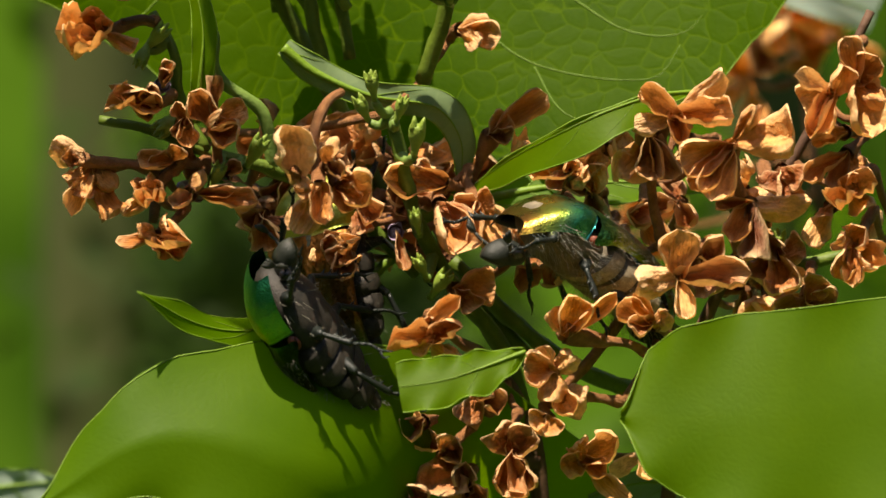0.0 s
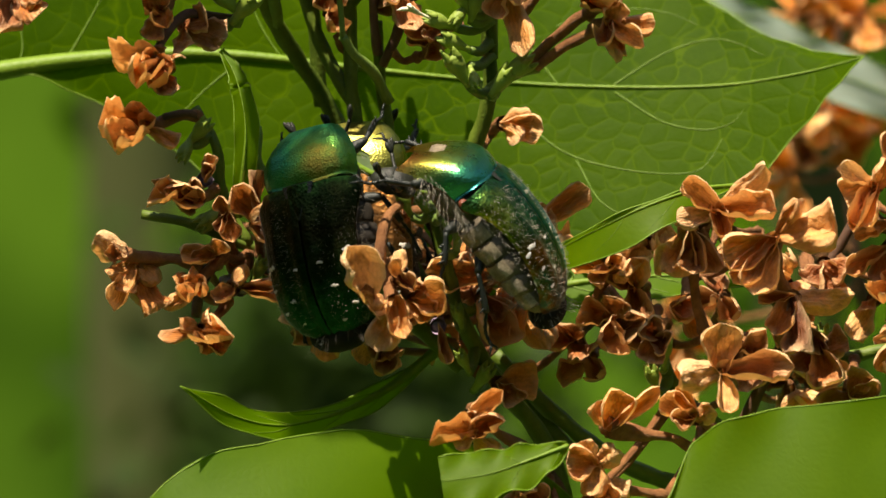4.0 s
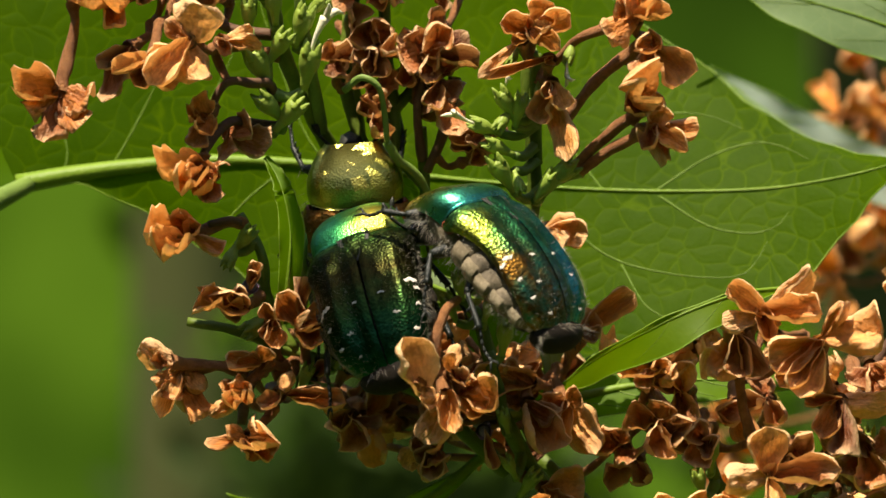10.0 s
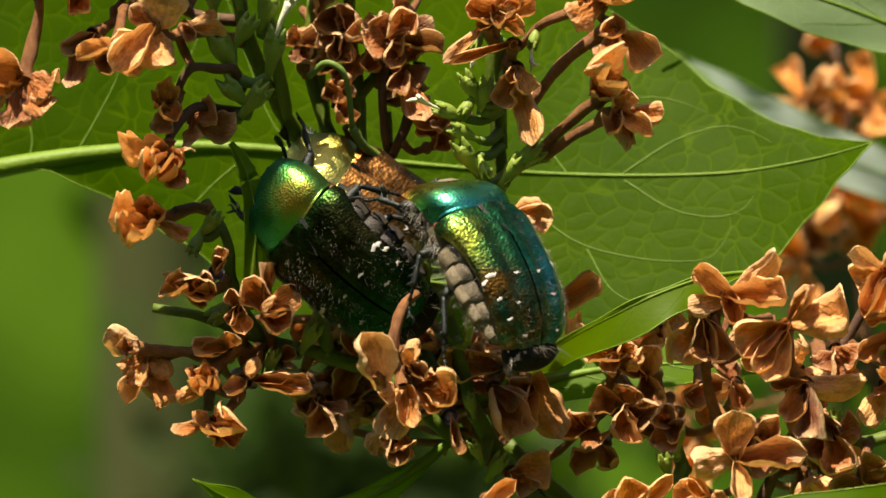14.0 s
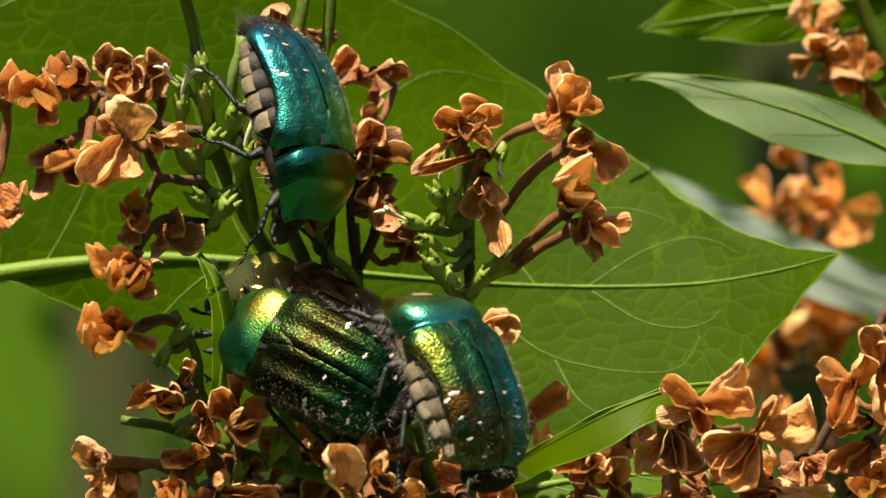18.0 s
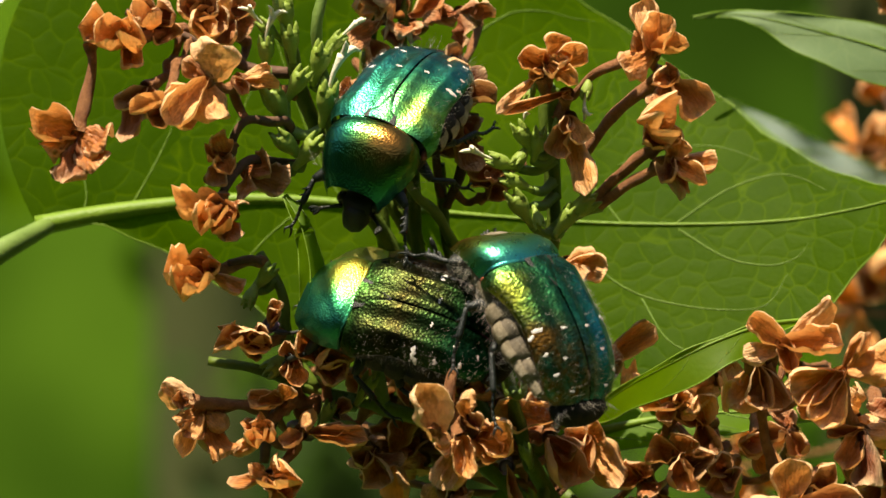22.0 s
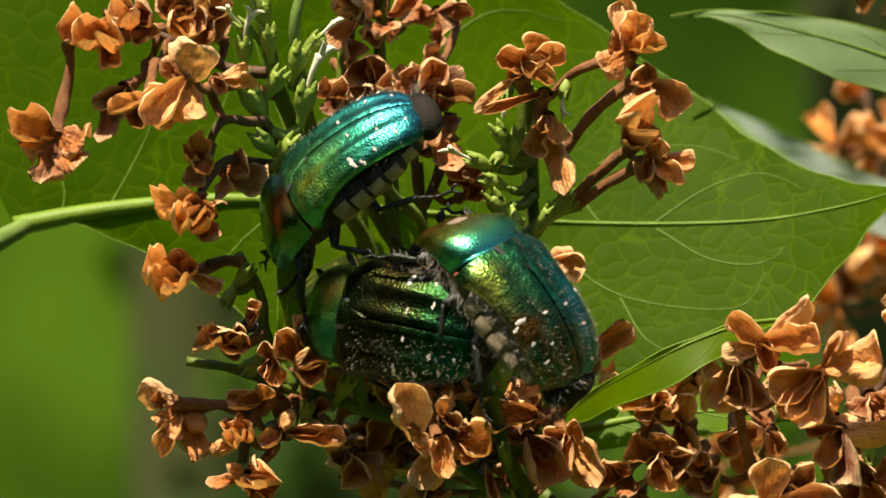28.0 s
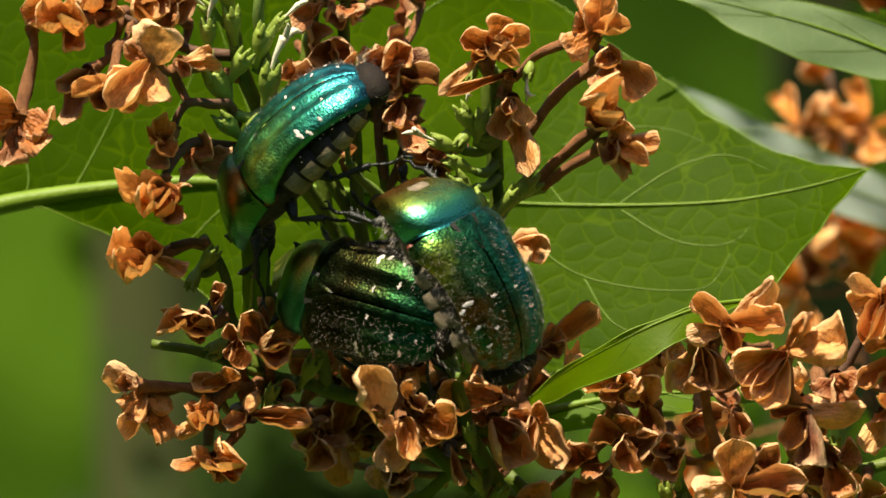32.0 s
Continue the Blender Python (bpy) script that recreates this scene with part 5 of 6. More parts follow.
flower(pc, (11.7, 9.0, -10.2), [(5.0, 3.7, 1.1, "m"), (1.7, 1.8, 1.0, "m"), (2.0, -0.4, 0.9, "d")], tube=(-2.3, 3.0, -4.9), wide=0.90)
flower(pc, (18.5, 5.0, -12.8), [(-3.8, -0.6, 1.2, "m"), (-2.3, -2.2, 0.9, "d"), (1.5, -1.4, 1.1, "m"), (-0.4, 1.2, 0.8, "m")], tube=(-1.1, 4.0, -4.2), wide=1.00)
flower(pc, (10.5, 6.0, -16.1), [(-3.2, -2.7, 1.3, "m"), (2.9, -4.2, 1.7, "p"), (-1.0, -4.2, 0.7, "m"), (1.8, 0.6, 1.1, "m"), (-2.3, -0.4, 1.0, "d")], tube=(-0.5, 3.0, 2.9))
flower(pc, (7.5, 6.0, -14.4), [(-5.7, 0.2, 1.6, "m"), (-2.7, 1.5, 1.1, "d")], tube=(1.8, 3.0, -0.9))
flower(pc, (7.3, 4.0, -16.1), [(0.6, -4.3, 1.7, "m"), (2.5, -1.5, 1.1, "d")], tube=(0.5, 3.0, 1.7))
flower(pc, (-0.7, 3.0, -20.2), [(1.6, 1.2, 0.7, "c"), (-0.4, -2.9, 1.0, "d"), (-1.6, -1.2, 0.9, "d"), (0.9, -1.4, 0.9, "c")], tube=(0.8, 3.0, 2.3))
flower(pc, (3.6, 4.0, -18.6), [(0.6, -3.5, 0.6, "g")], tube=(-0.6, 3.0, 0.7))
flower(pc, (8.9, 4.0, -23.4), [(3.5, 0.3, 1.6, "m"), (1.5, -1.9, 1.2, "d")], tube=(-1.9, 3.0, 0.8))
flower(pc, (0.5, 6.0, -16.4), [(-2.4, -1.5, 1.3, "d"), (2.0, -1.4, 1.2, "d"), (0.1, -2.9, 1.1, "d")], tube=(1.9, 3.0, 0.9))
flower(pc, (-2.0, 5.0, -20.0), [(-1.4, -2.0, 1.1, "m"), (2.0, -2.9, 1.2, "m"), (0.9, 1.5, 1.1, "d"), (-1.0, 1.0, 0.8, "d")], tube=(1.9, 4.0, 1.8))
flower(pc, (4.7, 7.0, -15.6), [(-2.4, 0.4, 1.3, "d"), (2.4, 0.0, 1.3, "d"), (0.0, -2.2, 1.1, "d")], tube=(-0.0, 4.0, 1.8))
for x, y, z, dx, dz, sz, st in [(1.3, 2.0, -6.0, -0.2, 1, 1.0, False), (3.8, 2.0, -7.9, 0.3, 1, 0.9, False), (5.2, 1.0, -10.2, 0.1, 1, 1.25, False), (5.8, 3.0, -21.4, -0.3, 0.6, 0.9, False), (5.3, 3.0, -17.5, -0.2, 0.7, 0.9, False), (7.6, 4.0, -22.8, 0.4, 0.6, 1.1, False), (0.5, 4.0, -8.0, -0.4, 0.8, 1.0, False)]:
    bud(pc, x, y, z, dx, dz, sz, st)

# the flower that the beetles push about
sway = panicle("swaying_flower", "pale brown withered lilac flower bent under the beetles' feet", -0.7, -4.0, -14.2, "flower", "withered lilac flowers")
stem(sway, [(0.6, -3.0, -8.0), (-0.5, -5.0, -9.0), (-1.2, -6.0, -11.1), (-1.5, -6.0, -13.0)], 0.50, 0.70, TUBE)
flower(sway, (-2.6, -8.0, -15.3), [(-1.6, 4.3, 1.5, "p"), (1.6, -0.7, 0.8, "m")], tube=(1.3, 2.0, 2.7))
flower(sway, (-0.4, -7.0, -15.8), [(-1.4, -4.3, 1.4, "p"), (0.8, -3.5, 1.0, "m"), (-2.1, -1.2, 0.8, "m")], tube=(-0.5, 3.0, 3.0))
flower(sway, (1.2, -6.0, -15.8), [(3.4, -0.2, 1.6, "m"), (2.1, -1.6, 1.2, "m"), (1.6, 1.4, 0.8, "d")], tube=(-1.4, 3.0, 3.0))
flower(sway, (0.3, -7.0, -14.1), [(0.5, 2.7, 0.6, "m"), (-0.7, 2.1, 0.6, "m"), (1.3, -0.9, 0.8, "d")], tube=(-0.6, 3.0, -0.6))

# right cluster
pe = panicle("flower_cluster", "dense cluster of dry orange-brown lilac flowers", 32.9, 6.0, -23.3)
stem(pe, [(28.0, 12.0, -42.6), (28.6, 11.0, -32.6), (31.7, 9.0, -23.5), (35.7, 7.0, -15.5), (40.4, 7.0, -6.7), (44.2, 8.0, 1.2)], 0.9, 0.5, STEM_BROWN)
stem(pe, [(29.9, 9.0, -28.5), (24.3, 8.0, -23.7), (22.6, 7.0, -19.2)], 0.9, 0.6, STEM)
stem(pe, [(33.0, 8.0, -21.5), (38.8, 7.0, -20.8), (45.5, 6.0, -18.7), (51.2, 6.0, -16.1)], 0.9, 0.6, STEM)
stem(pe, [(34.4, 8.0, -17.6), (29.7, 6.0, -12.7), (26.6, 5.0, -8.9)], 0.8, 0.5, STEM)
flower(pe, (26.8, -2.0, -8.0), [(-3.0, 2.2, 1.0, "p"), (4.3, 4.0, 1.0, "p"), (-3.7, -1.2, 1.0, "p"), (0.9, -2.7, 0.8, "m"), (5.2, -0.3, 1.4, "m")], tube=(-0.5, 4.0, -3.3))
flower(pe, (24.8, 0.0, -9.5), [(-2.5, -4.0, 1.7, "m"), (2.0, -3.9, 1.1, "d"), (-0.8, 1.3, 1.1, "m"), (0.1, -4.2, 1.2, "d")], tube=(1.6, 3.0, -9.1), wide=1.20)
flower(pe, (31.7, -3.0, -10.3), [(5.6, 1.6, 2.2, "m"), (-4.7, -1.7, 1.6, "m"), (-1.9, -5.1, 1.5, "p"), (1.8, 3.5, 0.8, "m"), (-3.5, -4.1, 1.3, "m")], tube=(1.3, 5.0, -4.6))
flower(pe, (33.4, -2.0, -15.2), [(5.1, -0.1, 1.1, "m"), (-1.9, -3.5, 1.1, "m"), (0.4, -5.1, 1.3, "d"), (-3.3, -0.2, 0.7, "d")], tube=(-0.6, 5.0, -3.6))
flower(pe, (27.3, -4.0, -21.7), [(-0.4, 4.6, 1.6, "p"), (-4.0, -0.4, 1.4, "p"), (6.3, 0.2, 1.35, "d"), (0.7, -3.5, 0.9, "m")], tube=(1.1, 5.0, -2.0))
flower(pe, (42.2, -1.0, -4.6), [(-1.5, 3.8, 1.1, "m"), (1.9, 2.3, 1.4, "m"), (0.9, -5.2, 1.7, "m"), (2.4, -1.9, 1.1, "m")], tube=(0.9, 4.0, 3.2))
flower(pe, (40.1, -1.0, -5.8), [(-2.4, -1.4, 1.6, "m"), (-1.3, -4.0, 1.2, "m"), (-3.9, 1.2, 0.8, "p"), (0.6, 3.0, 1.1, "m"), (-2.0, -4.2, 0.7, "m")], tube=(1.9, 4.0, 1.5))
flower(pe, (41.3, 0.0, -9.1), [(-2.7, -1.3, 0.7, "p"), (-1.7, -0.2, 0.6, "m")], tube=(2.0, 3.0, 1.0))
flower(pe, (41.7, 1.0, -11.0), [(-3.7, -2.6, 0.9, "m"), (1.7, -1.8, 1.3, "m"), (-1.3, -3.3, 0.9, "d")], tube=(1.7, 3.0, 1.5))
flower(pe, (42.0, -1.0, -14.0), [(-1.5, 1.2, 0.9, "c"), (2.4, 0.8, 1.2, "c"), (1.5, -1.9, 1.3, "c"), (-1.1, -2.2, 1.0, "c")], tube=(2.2, 3.0, 1.6))
flower(pe, (42.3, -2.0, -18.5), [(-1.8, -2.9, 1.0, "p"), (1.7, -2.3, 1.2, "c"), (1.4, 1.5, 1.2, "c"), (-1.7, 1.2, 0.9, "c"), (0.1, -3.8, 1.0, "c")], tube=(1.9, 3.0, 2.8))
flower(pe, (40.5, 1.0, -15.4), [(-1.9, -3.7, 1.1, "m"), (-1.0, -1.4, 0.8, "m")], tube=(1.6, 3.0, 1.5))
flower(pe, (18.0, -3.0, -26.5), [(1.2, 3.5, 1.3, "o"), (4.3, 3.6, 0.7, "o"), (-1.3, 2.3, 1.0, "o")], tube=(7.5, 2.0, -2.0), wide=1.00)
flower(pe, (17.0, -3.0, -29.5), [(-2.8, -0.1, 1.5, "m"), (-0.2, -3.1, 1.2, "p"), (1.8, 1.4, 1.1, "m"), (-1.4, 2.1, 0.9, "m")], tube=(0.7, 4.0, -2.6))
flower(pe, (16.8, -4.0, -33.6), [(-1.9, -0.5, 0.9, "p"), (-0.9, -1.6, 0.9, "p"), (0.8, -1.6, 0.9, "p")], tube=(0.1, 1.0, 1.3), wide=0.60)
flower(pe, (17.6, -2.0, -31.9), [(2.8, 0.1, 1.5, "p"), (1.5, -1.9, 1.1, "p")], tube=(5.4, 3.0, -0.6))
flower(pe, (25.5, -1.0, -25.6), [(-3.2, 1.3, 1.2, "m"), (-1.9, 2.6, 0.8, "o"), (-2.3, -1.0, 1.0, "d"), (1.5, 1.0, 1.0, "m")], tube=(2.3, 4.0, -1.6))
flower(pe, (19.9, -1.0, -37.2), [(-2.1, -1.0, 1.1, "p"), (3.5, 2.2, 1.4, "m"), (3.9, -3.8, 1.0, "m"), (2.3, -1.4, 1.0, "m"), (-0.8, 1.9, 1.0, "m")], tube=(1.8, 4.0, -0.2))
flower(pe, (25.0, 0.0, -36.7), [(-2.8, -2.0, 0.8, "p"), (1.7, -2.1, 1.3, "m"), (2.4, 0.5, 1.1, "m"), (-0.1, 2.4, 1.1, "m")], tube=(1.1, 4.0, 1.2))
flower(pe, (36.2, 1.0, -19.7), [(-2.8, -2.5, 1.5, "d"), (2.4, 1.0, 1.4, "d"), (0.6, -3.8, 1.6, "d"), (-1.5, 1.9, 1.1, "d")], tube=(0.7, 4.0, 0.8))
flower(pe, (38.7, 1.0, -23.5), [(-2.4, -2.0, 1.6, "d"), (2.4, -0.9, 1.4, "d"), (1.4, 2.4, 1.2, "d")], tube=(0.7, 4.0, 2.7))
flower(pe, (36.5, 4.0, -12.6), [(-1.6, -2.0, 1.3, "d"), (2.2, -0.9, 1.3, "d"), (0.4, -3.9, 1.3, "d")], tube=(1.5, 4.0, -0.6))
flower(pe, (22.2, 2.0, -19.1), [(-1.5, 1.9, 1.2, "d"), (1.5, -0.9, 1.2, "d"), (-0.9, -2.4, 1.2, "d")], tube=(1.1, 4.0, 0.9))
flower(pe, (29.7, 5.0, -20.1), [(-2.4, -0.5, 1.5, "d"), (2.4, 0.1, 1.5, "d"), (0.6, -3.9, 1.5, "d")], tube=(0.7, 4.0, 0.8))
flower(pe, (20.5, 7.0, -15.0), [(-2.5, 1.9, 1.2, "d"), (0.1, -3.4, 1.4, "d"), (-0.6, 2.9, 1.2, "m")], tube=(1.1, 4.0, -0.1))
flower(pe, (18.4, 5.0, -17.7), [(-2.7, 0.7, 1.4, "d"), (2.4, -1.4, 1.5, "d"), (-0.5, -3.1, 1.5, "d"), (0.7, 2.2, 1.2, "d")], tube=(-0.6, 4.0, 2.1))
flower(pe, (21.6, 7.0, -19.9), [(-2.2, 1.5, 1.3, "d"), (2.2, -1.0, 1.3, "d"), (0.5, 2.4, 1.2, "d")], tube=(1.1, 4.0, 2.8))
flower(pe, (15.1, 8.0, -20.0), [(-2.2, 0.5, 1.3, "d"), (1.7, -1.5, 1.4, "d"), (0.2, 2.2, 1.2, "d")], tube=(1.8, 4.0, 1.8))
flower(pe, (25.2, 6.0, -16.0), [(-1.2, -2.4, 1.2, "m"), (1.2, -3.4, 1.2, "o"), (-1.7, -1.0, 1.0, "d")], tube=(0.4, 4.0, 1.8))
for x, y, z, dx, dz, sz, st in [(23.0, 4.0, -20.1, 0, 1, 1.2, False), (36.5, 4.0, -18.8, 0, 1, 1.0, False), (34.9, 3.0, -16.4, 0.2, 0.9, 1.0, False), (22.1, 5.0, -22.6, -0.3, 0.9, 1.0, False)]:
    bud(pe, x, y, z, dx, dz, sz, st)

for k in range(14):
    rg = random.Random(900 + k)
    floret(pe, rg.uniform(15.8, 44.4), rg.uniform(5, 12), rg.uniform(-26.8, -7.6), rg.uniform(-0.4, 0.4), rg.uniform(-0.4, 0.4), rg.uniform(0, 90), rg.uniform(0.7, 0.95), rg.uniform(60, 95), rg.choice(("mid", "mid", "dark", "crumpled")))


# low clump below the beetles
pg = panicle("flower_cluster", "low clump of dark withered lilac flowers", 14.0, 10.0, -40.8)
stem(pg, [(17.2, 12.0, -47.8), (16.4, 11.0, -37.8), (13.7, 9.0, -31.8), (11.1, 6.0, -28.7)], 1.2, 0.6, STEM_BROWN)
stem(pg, [(16.4, 11.0, -38.8), (9.0, 8.0, -37.2), (4.0, 4.0, -34.5)], 1.0, 0.6, STEM_BROWN)
flower(pg, (6.2, -6.0, -25.8), [(3.1, 2.4, 0.8, "c"), (-0.6, 0.6, 0.8, "c")], tube=(0.3, 2.0, 0.9), wide=0.80)
flower(pg, (6.9, -6.0, -26.9), [(-4.1, -1.2, 0.8, "c"), (2.7, 1.2, 0.9, "c"), (2.0, -2.2, 1.1, "c"), (-1.8, -1.7, 0.7, "p")], tube=(1.0, 3.0, 0.5))
flower(pg, (6.2, -1.0, -34.4), [(-6.2, 1.3, 1.4, "d"), (-2.5, 2.6, 0.8, "m"), (-1.9, -1.2, 1.1, "d")], tube=(2.0, 4.0, 0.5))
flower(pg, (8.0, 0.0, -37.1), [(-2.9, 1.4, 1.2, "d"), (-0.1, -3.9, 2.1, "d"), (2.1, 0.5, 1.2, "d"), (0.2, 2.2, 0.7, "p")], tube=(2.7, 4.0, 2.2))
flower(pg, (4.9, 0.0, -40.1), [(-3.3, 1.3, 1.6, "d"), (-1.4, -2.0, 1.4, "d"), (2.0, -1.4, 1.3, "d")], tube=(2.9, 4.0, 0.7))
flower(pg, (14.0, 0.0, -37.0), [(-2.0, 2.4, 1.4, "d"), (1.9, 2.4, 1.4, "d"), (-0.9, -3.9, 1.7, "d"), (1.5, -3.3, 1.4, "d")], tube=(0.5, 4.0, 3.1))
flower(pg, (11.0, 1.0, -32.3), [(-1.4, -2.4, 1.3, "d"), (2.0, -1.4, 1.2, "d"), (0.9, 1.5, 1.2, "d")], tube=(1.1, 4.0, -1.7))
flower(pg, (10.2, 0.0, -40.4), [(-1.9, -1.5, 1.1, "m"), (2.0, -1.4, 1.1, "m"), (-0.6, 2.9, 1.1, "d")], tube=(0.5, 4.0, 1.6))

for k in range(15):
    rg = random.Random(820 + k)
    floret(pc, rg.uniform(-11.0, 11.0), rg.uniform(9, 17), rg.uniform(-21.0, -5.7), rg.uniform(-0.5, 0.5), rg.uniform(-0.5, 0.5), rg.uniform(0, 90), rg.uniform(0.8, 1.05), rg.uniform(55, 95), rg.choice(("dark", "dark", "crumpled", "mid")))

# soft clusters further back
ph = panicle("far_flower_cluster", "blurred orange withered lilac flowers further back", 48.2, 120.0, 1.3)
stem(ph, [(52.6, 127.0, -22.6), (49.9, 125.0, -7.5), (48.5, 123.0, 6.9), (46.6, 123.0, 17.5)], 1.0, 0.6, STEM_BROWN)
for x, y, z, dx, dz, sp, sz, op, k in [
        (47.0, 135.0, 17.3, 0.1, 0.8, 20, 0.97, 40, "orange"), (43.2, 120.0, 11.2, -0.4, 0, 20, 1.16, 80, "orange"), (47.2, 119.0, 10.6, 0.2, -0.2, 50, 1.27, 85, "orange"), (50.6, 119.0, 11.8, 0.5, 0.1, 10, 1.07, 80, "orange"), (43.4, 115.0, -1.8, -0.3, 0.2, 20, 1.16, 80, "dark"), (46.5, 115.0, 0.7, 0.2, 0.2, 30, 1.27, 80, "orange"),
        (42.6, 113.0, -6.1, 0, 0, 20, 1.16, 80, "orange"), (51.4, 115.0, -1.2, 0.2, 0, 55, 1.27, 80, "orange"), (48.3, 121.0, 5.7, 0, -0.5, 0, 1.07, 60, "orange"), (29.0, 110.0, -21.9, 0, 0, 10, 1.46, 85, "orange"), (31.4, 110.0, -25.5, 0, 0.2, 50, 1.36, 80, "orange")]:
    floret(ph, x, y, z, dx, dz, sp, sz, op, k)
pi2 = panicle("far_flower_cluster", "small dry flower sprig high up behind", 46.0, 48.0, 24.0)
stem(pi2, [(54.0, 52.0, 12.4), (49.4, 50.0, 21.4), (47.1, 49.0, 26.2), (44.8, 48.0, 31.5)], 1.2, 0.8, STEM)
for x, y, z, dx, dz, sp, sz, op, k in [(41.8, 47.0, 24.4, -0.5, 0.2, 20, 0.9, 60, "mid"), (45.3, 47.0, 22.3, 0.2, -0.4, 10, 0.9, 70, "mid"), (44.4, 48.0, 23.7, 0, 0, 40, 0.8, 80, "dark"), (41.1, 48.0, 26.9, -0.4, 0.3, 40, 0.8, 60, "mid")]:
    floret(pi2, x, y, z, dx, dz, sp, sz, op, k)

# ---- the shrub and the distance ----
shrub = root("lilac_shrub", 60.0, 60.0, -1200.0)
tagged(shrub, "brown lilac shrub stem rising from the ground", "shrub")
o = Vector((60.0, 60.0, -1200.0))
for pts, r0, r1 in [([(60, 60, -1200), (75, 55, -700), (50, 40, -250), (18, 14, -62)], 14, 2.4), ([(60, 60, -1200), (-60, 90, -700), (-88, 50, -150), (-57, 26, -17)], 12, 1.2), ([(75, 55, -700), (110, 70, -300), (62, 62, 0), (45, 34, 40)], 9, 2.0)]:
    child("branch", mesh("branch", *sweep([Vector(p) - o for p in pts], [r0, (r0 + r1) / 2, r1], 10, 24, rough=0.3), BARK), shrub)

GRASS = plain("grass_ground", (0.03, 0.06, 0.012), (0.08, 0.12, 0.03), 9.0, 0.9, 0.1, 0.0, 0.6, 0.02)
g = mesh("ground", [(-60000, -60000, 0), (60000, -60000, 0), (60000, 60000, 0), (-60000, 60000, 0)], [(0, 1, 2, 3)], GRASS)
tagged(new("ground", g), "grassy garden ground", "ground", "", "structure")

HEDGE = leaf_material("hedge_leaf", (0.035, 0.088, 0.002), (0.062, 0.132, 0.004), (0.135, 0.29, 0.004), share=0.4, spec=0.05)
rng = random.Random(7)
verts, faces = [], []
for k in range(4200):
    y = rng.uniform(2000, 3300)
    x = rng.uniform(-1300, 1300)
    z = rng.uniform(300, 2400)
    if noise.noise(Vector((x, y, z)) * 0.004) < 0.0 or (x < -60 and 900 < z < 1150):
        continue
    c = Vector((x, y, z))
    d = Vector((rng.uniform(-1, 1), rng.uniform(-1, 1), rng.uniform(-1, 0.3))).normalized()
    s = d.orthogonal().normalized()
    n = d.cross(s)
    L, w = rng.uniform(45, 80), rng.uniform(16, 26)
    i = len(verts)
    verts += [c, c + d * L * 0.4 + s * w + n * 3, c + d * L, c + d * L * 0.4 - s * w + n * 3]
    faces += [(i, i + 1, i + 2), (i, i + 2, i + 3)]
tagged(new("hedge_leaves", mesh("hedge_leaves", verts, faces, HEDGE)), "blurred green hedge leaves in the distance", "hedge", "", "stuff")
# added near-black leaves: the deep shade below the hedge is put into their colour
SHADE_LEAF = leaf_material("shade_leaf", (0.012, 0.026, 0.004), (0.024, 0.05, 0.008), (0.03, 0.06, 0.006), share=0.2, spec=0.05)
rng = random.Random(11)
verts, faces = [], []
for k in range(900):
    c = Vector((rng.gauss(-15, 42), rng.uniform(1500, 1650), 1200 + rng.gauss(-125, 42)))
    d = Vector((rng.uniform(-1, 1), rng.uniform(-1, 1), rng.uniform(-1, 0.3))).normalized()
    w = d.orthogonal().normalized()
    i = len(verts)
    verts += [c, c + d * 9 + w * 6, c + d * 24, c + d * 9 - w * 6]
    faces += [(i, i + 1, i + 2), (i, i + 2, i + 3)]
tagged(new("dark_shrub", mesh("dark_shrub", verts, faces, SHADE_LEAF)), "dark leaves added out of focus behind the lilac to stand in for deep shade", "shrub", "", "stuff")
# a few more flowers between the stems, their shade put into dark petals
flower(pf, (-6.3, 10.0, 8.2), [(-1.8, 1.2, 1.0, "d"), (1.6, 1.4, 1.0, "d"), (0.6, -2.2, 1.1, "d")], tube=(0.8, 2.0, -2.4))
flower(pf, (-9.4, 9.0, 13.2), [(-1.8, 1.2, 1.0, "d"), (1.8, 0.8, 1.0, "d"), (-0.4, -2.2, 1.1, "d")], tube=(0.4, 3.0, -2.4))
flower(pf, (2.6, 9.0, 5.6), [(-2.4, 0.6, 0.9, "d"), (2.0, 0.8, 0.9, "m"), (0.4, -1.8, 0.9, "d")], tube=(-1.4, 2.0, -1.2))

MOSSY = plain("mossy_bark", (0.045, 0.058, 0.013), (0.07, 0.078, 0.022), 40.0, 0.9)
for x, y, r in [(-150, 2350, 34), (235, 2300, 26)]:
    t = root("distant_stem", x, y, -1200)
    tagged(t, "grey-brown shrub stem out of focus behind", "shrub stem")
    child("trunk", mesh("trunk", *sweep([(0, 0, 0), (6, 4, 900), (-8, 0, 1700), (10, 0, 2500)], [r * 1.2, r, r * 0.8], 10, 20, rough=0.3), MOSSY), t)
    for k in range(7):
        rg = random.Random(k * 13 + int(y))
        z0, sx = (300 + 160 * k if k < 3 else 1000 + 230 * k), rg.choice((-1, 1))
        tw = [(0, 0, z0), (sx * 90, rg.uniform(-40, 60), z0 + 130), (sx * 190, rg.uniform(-60, 90), z0 + rg.uniform(170, 330))]
        child("twig", mesh("twig", *sweep(tw, [r * 0.35, r * 0.25, r * 0.1], 6, 8, rough=0.3), MOSSY), t)

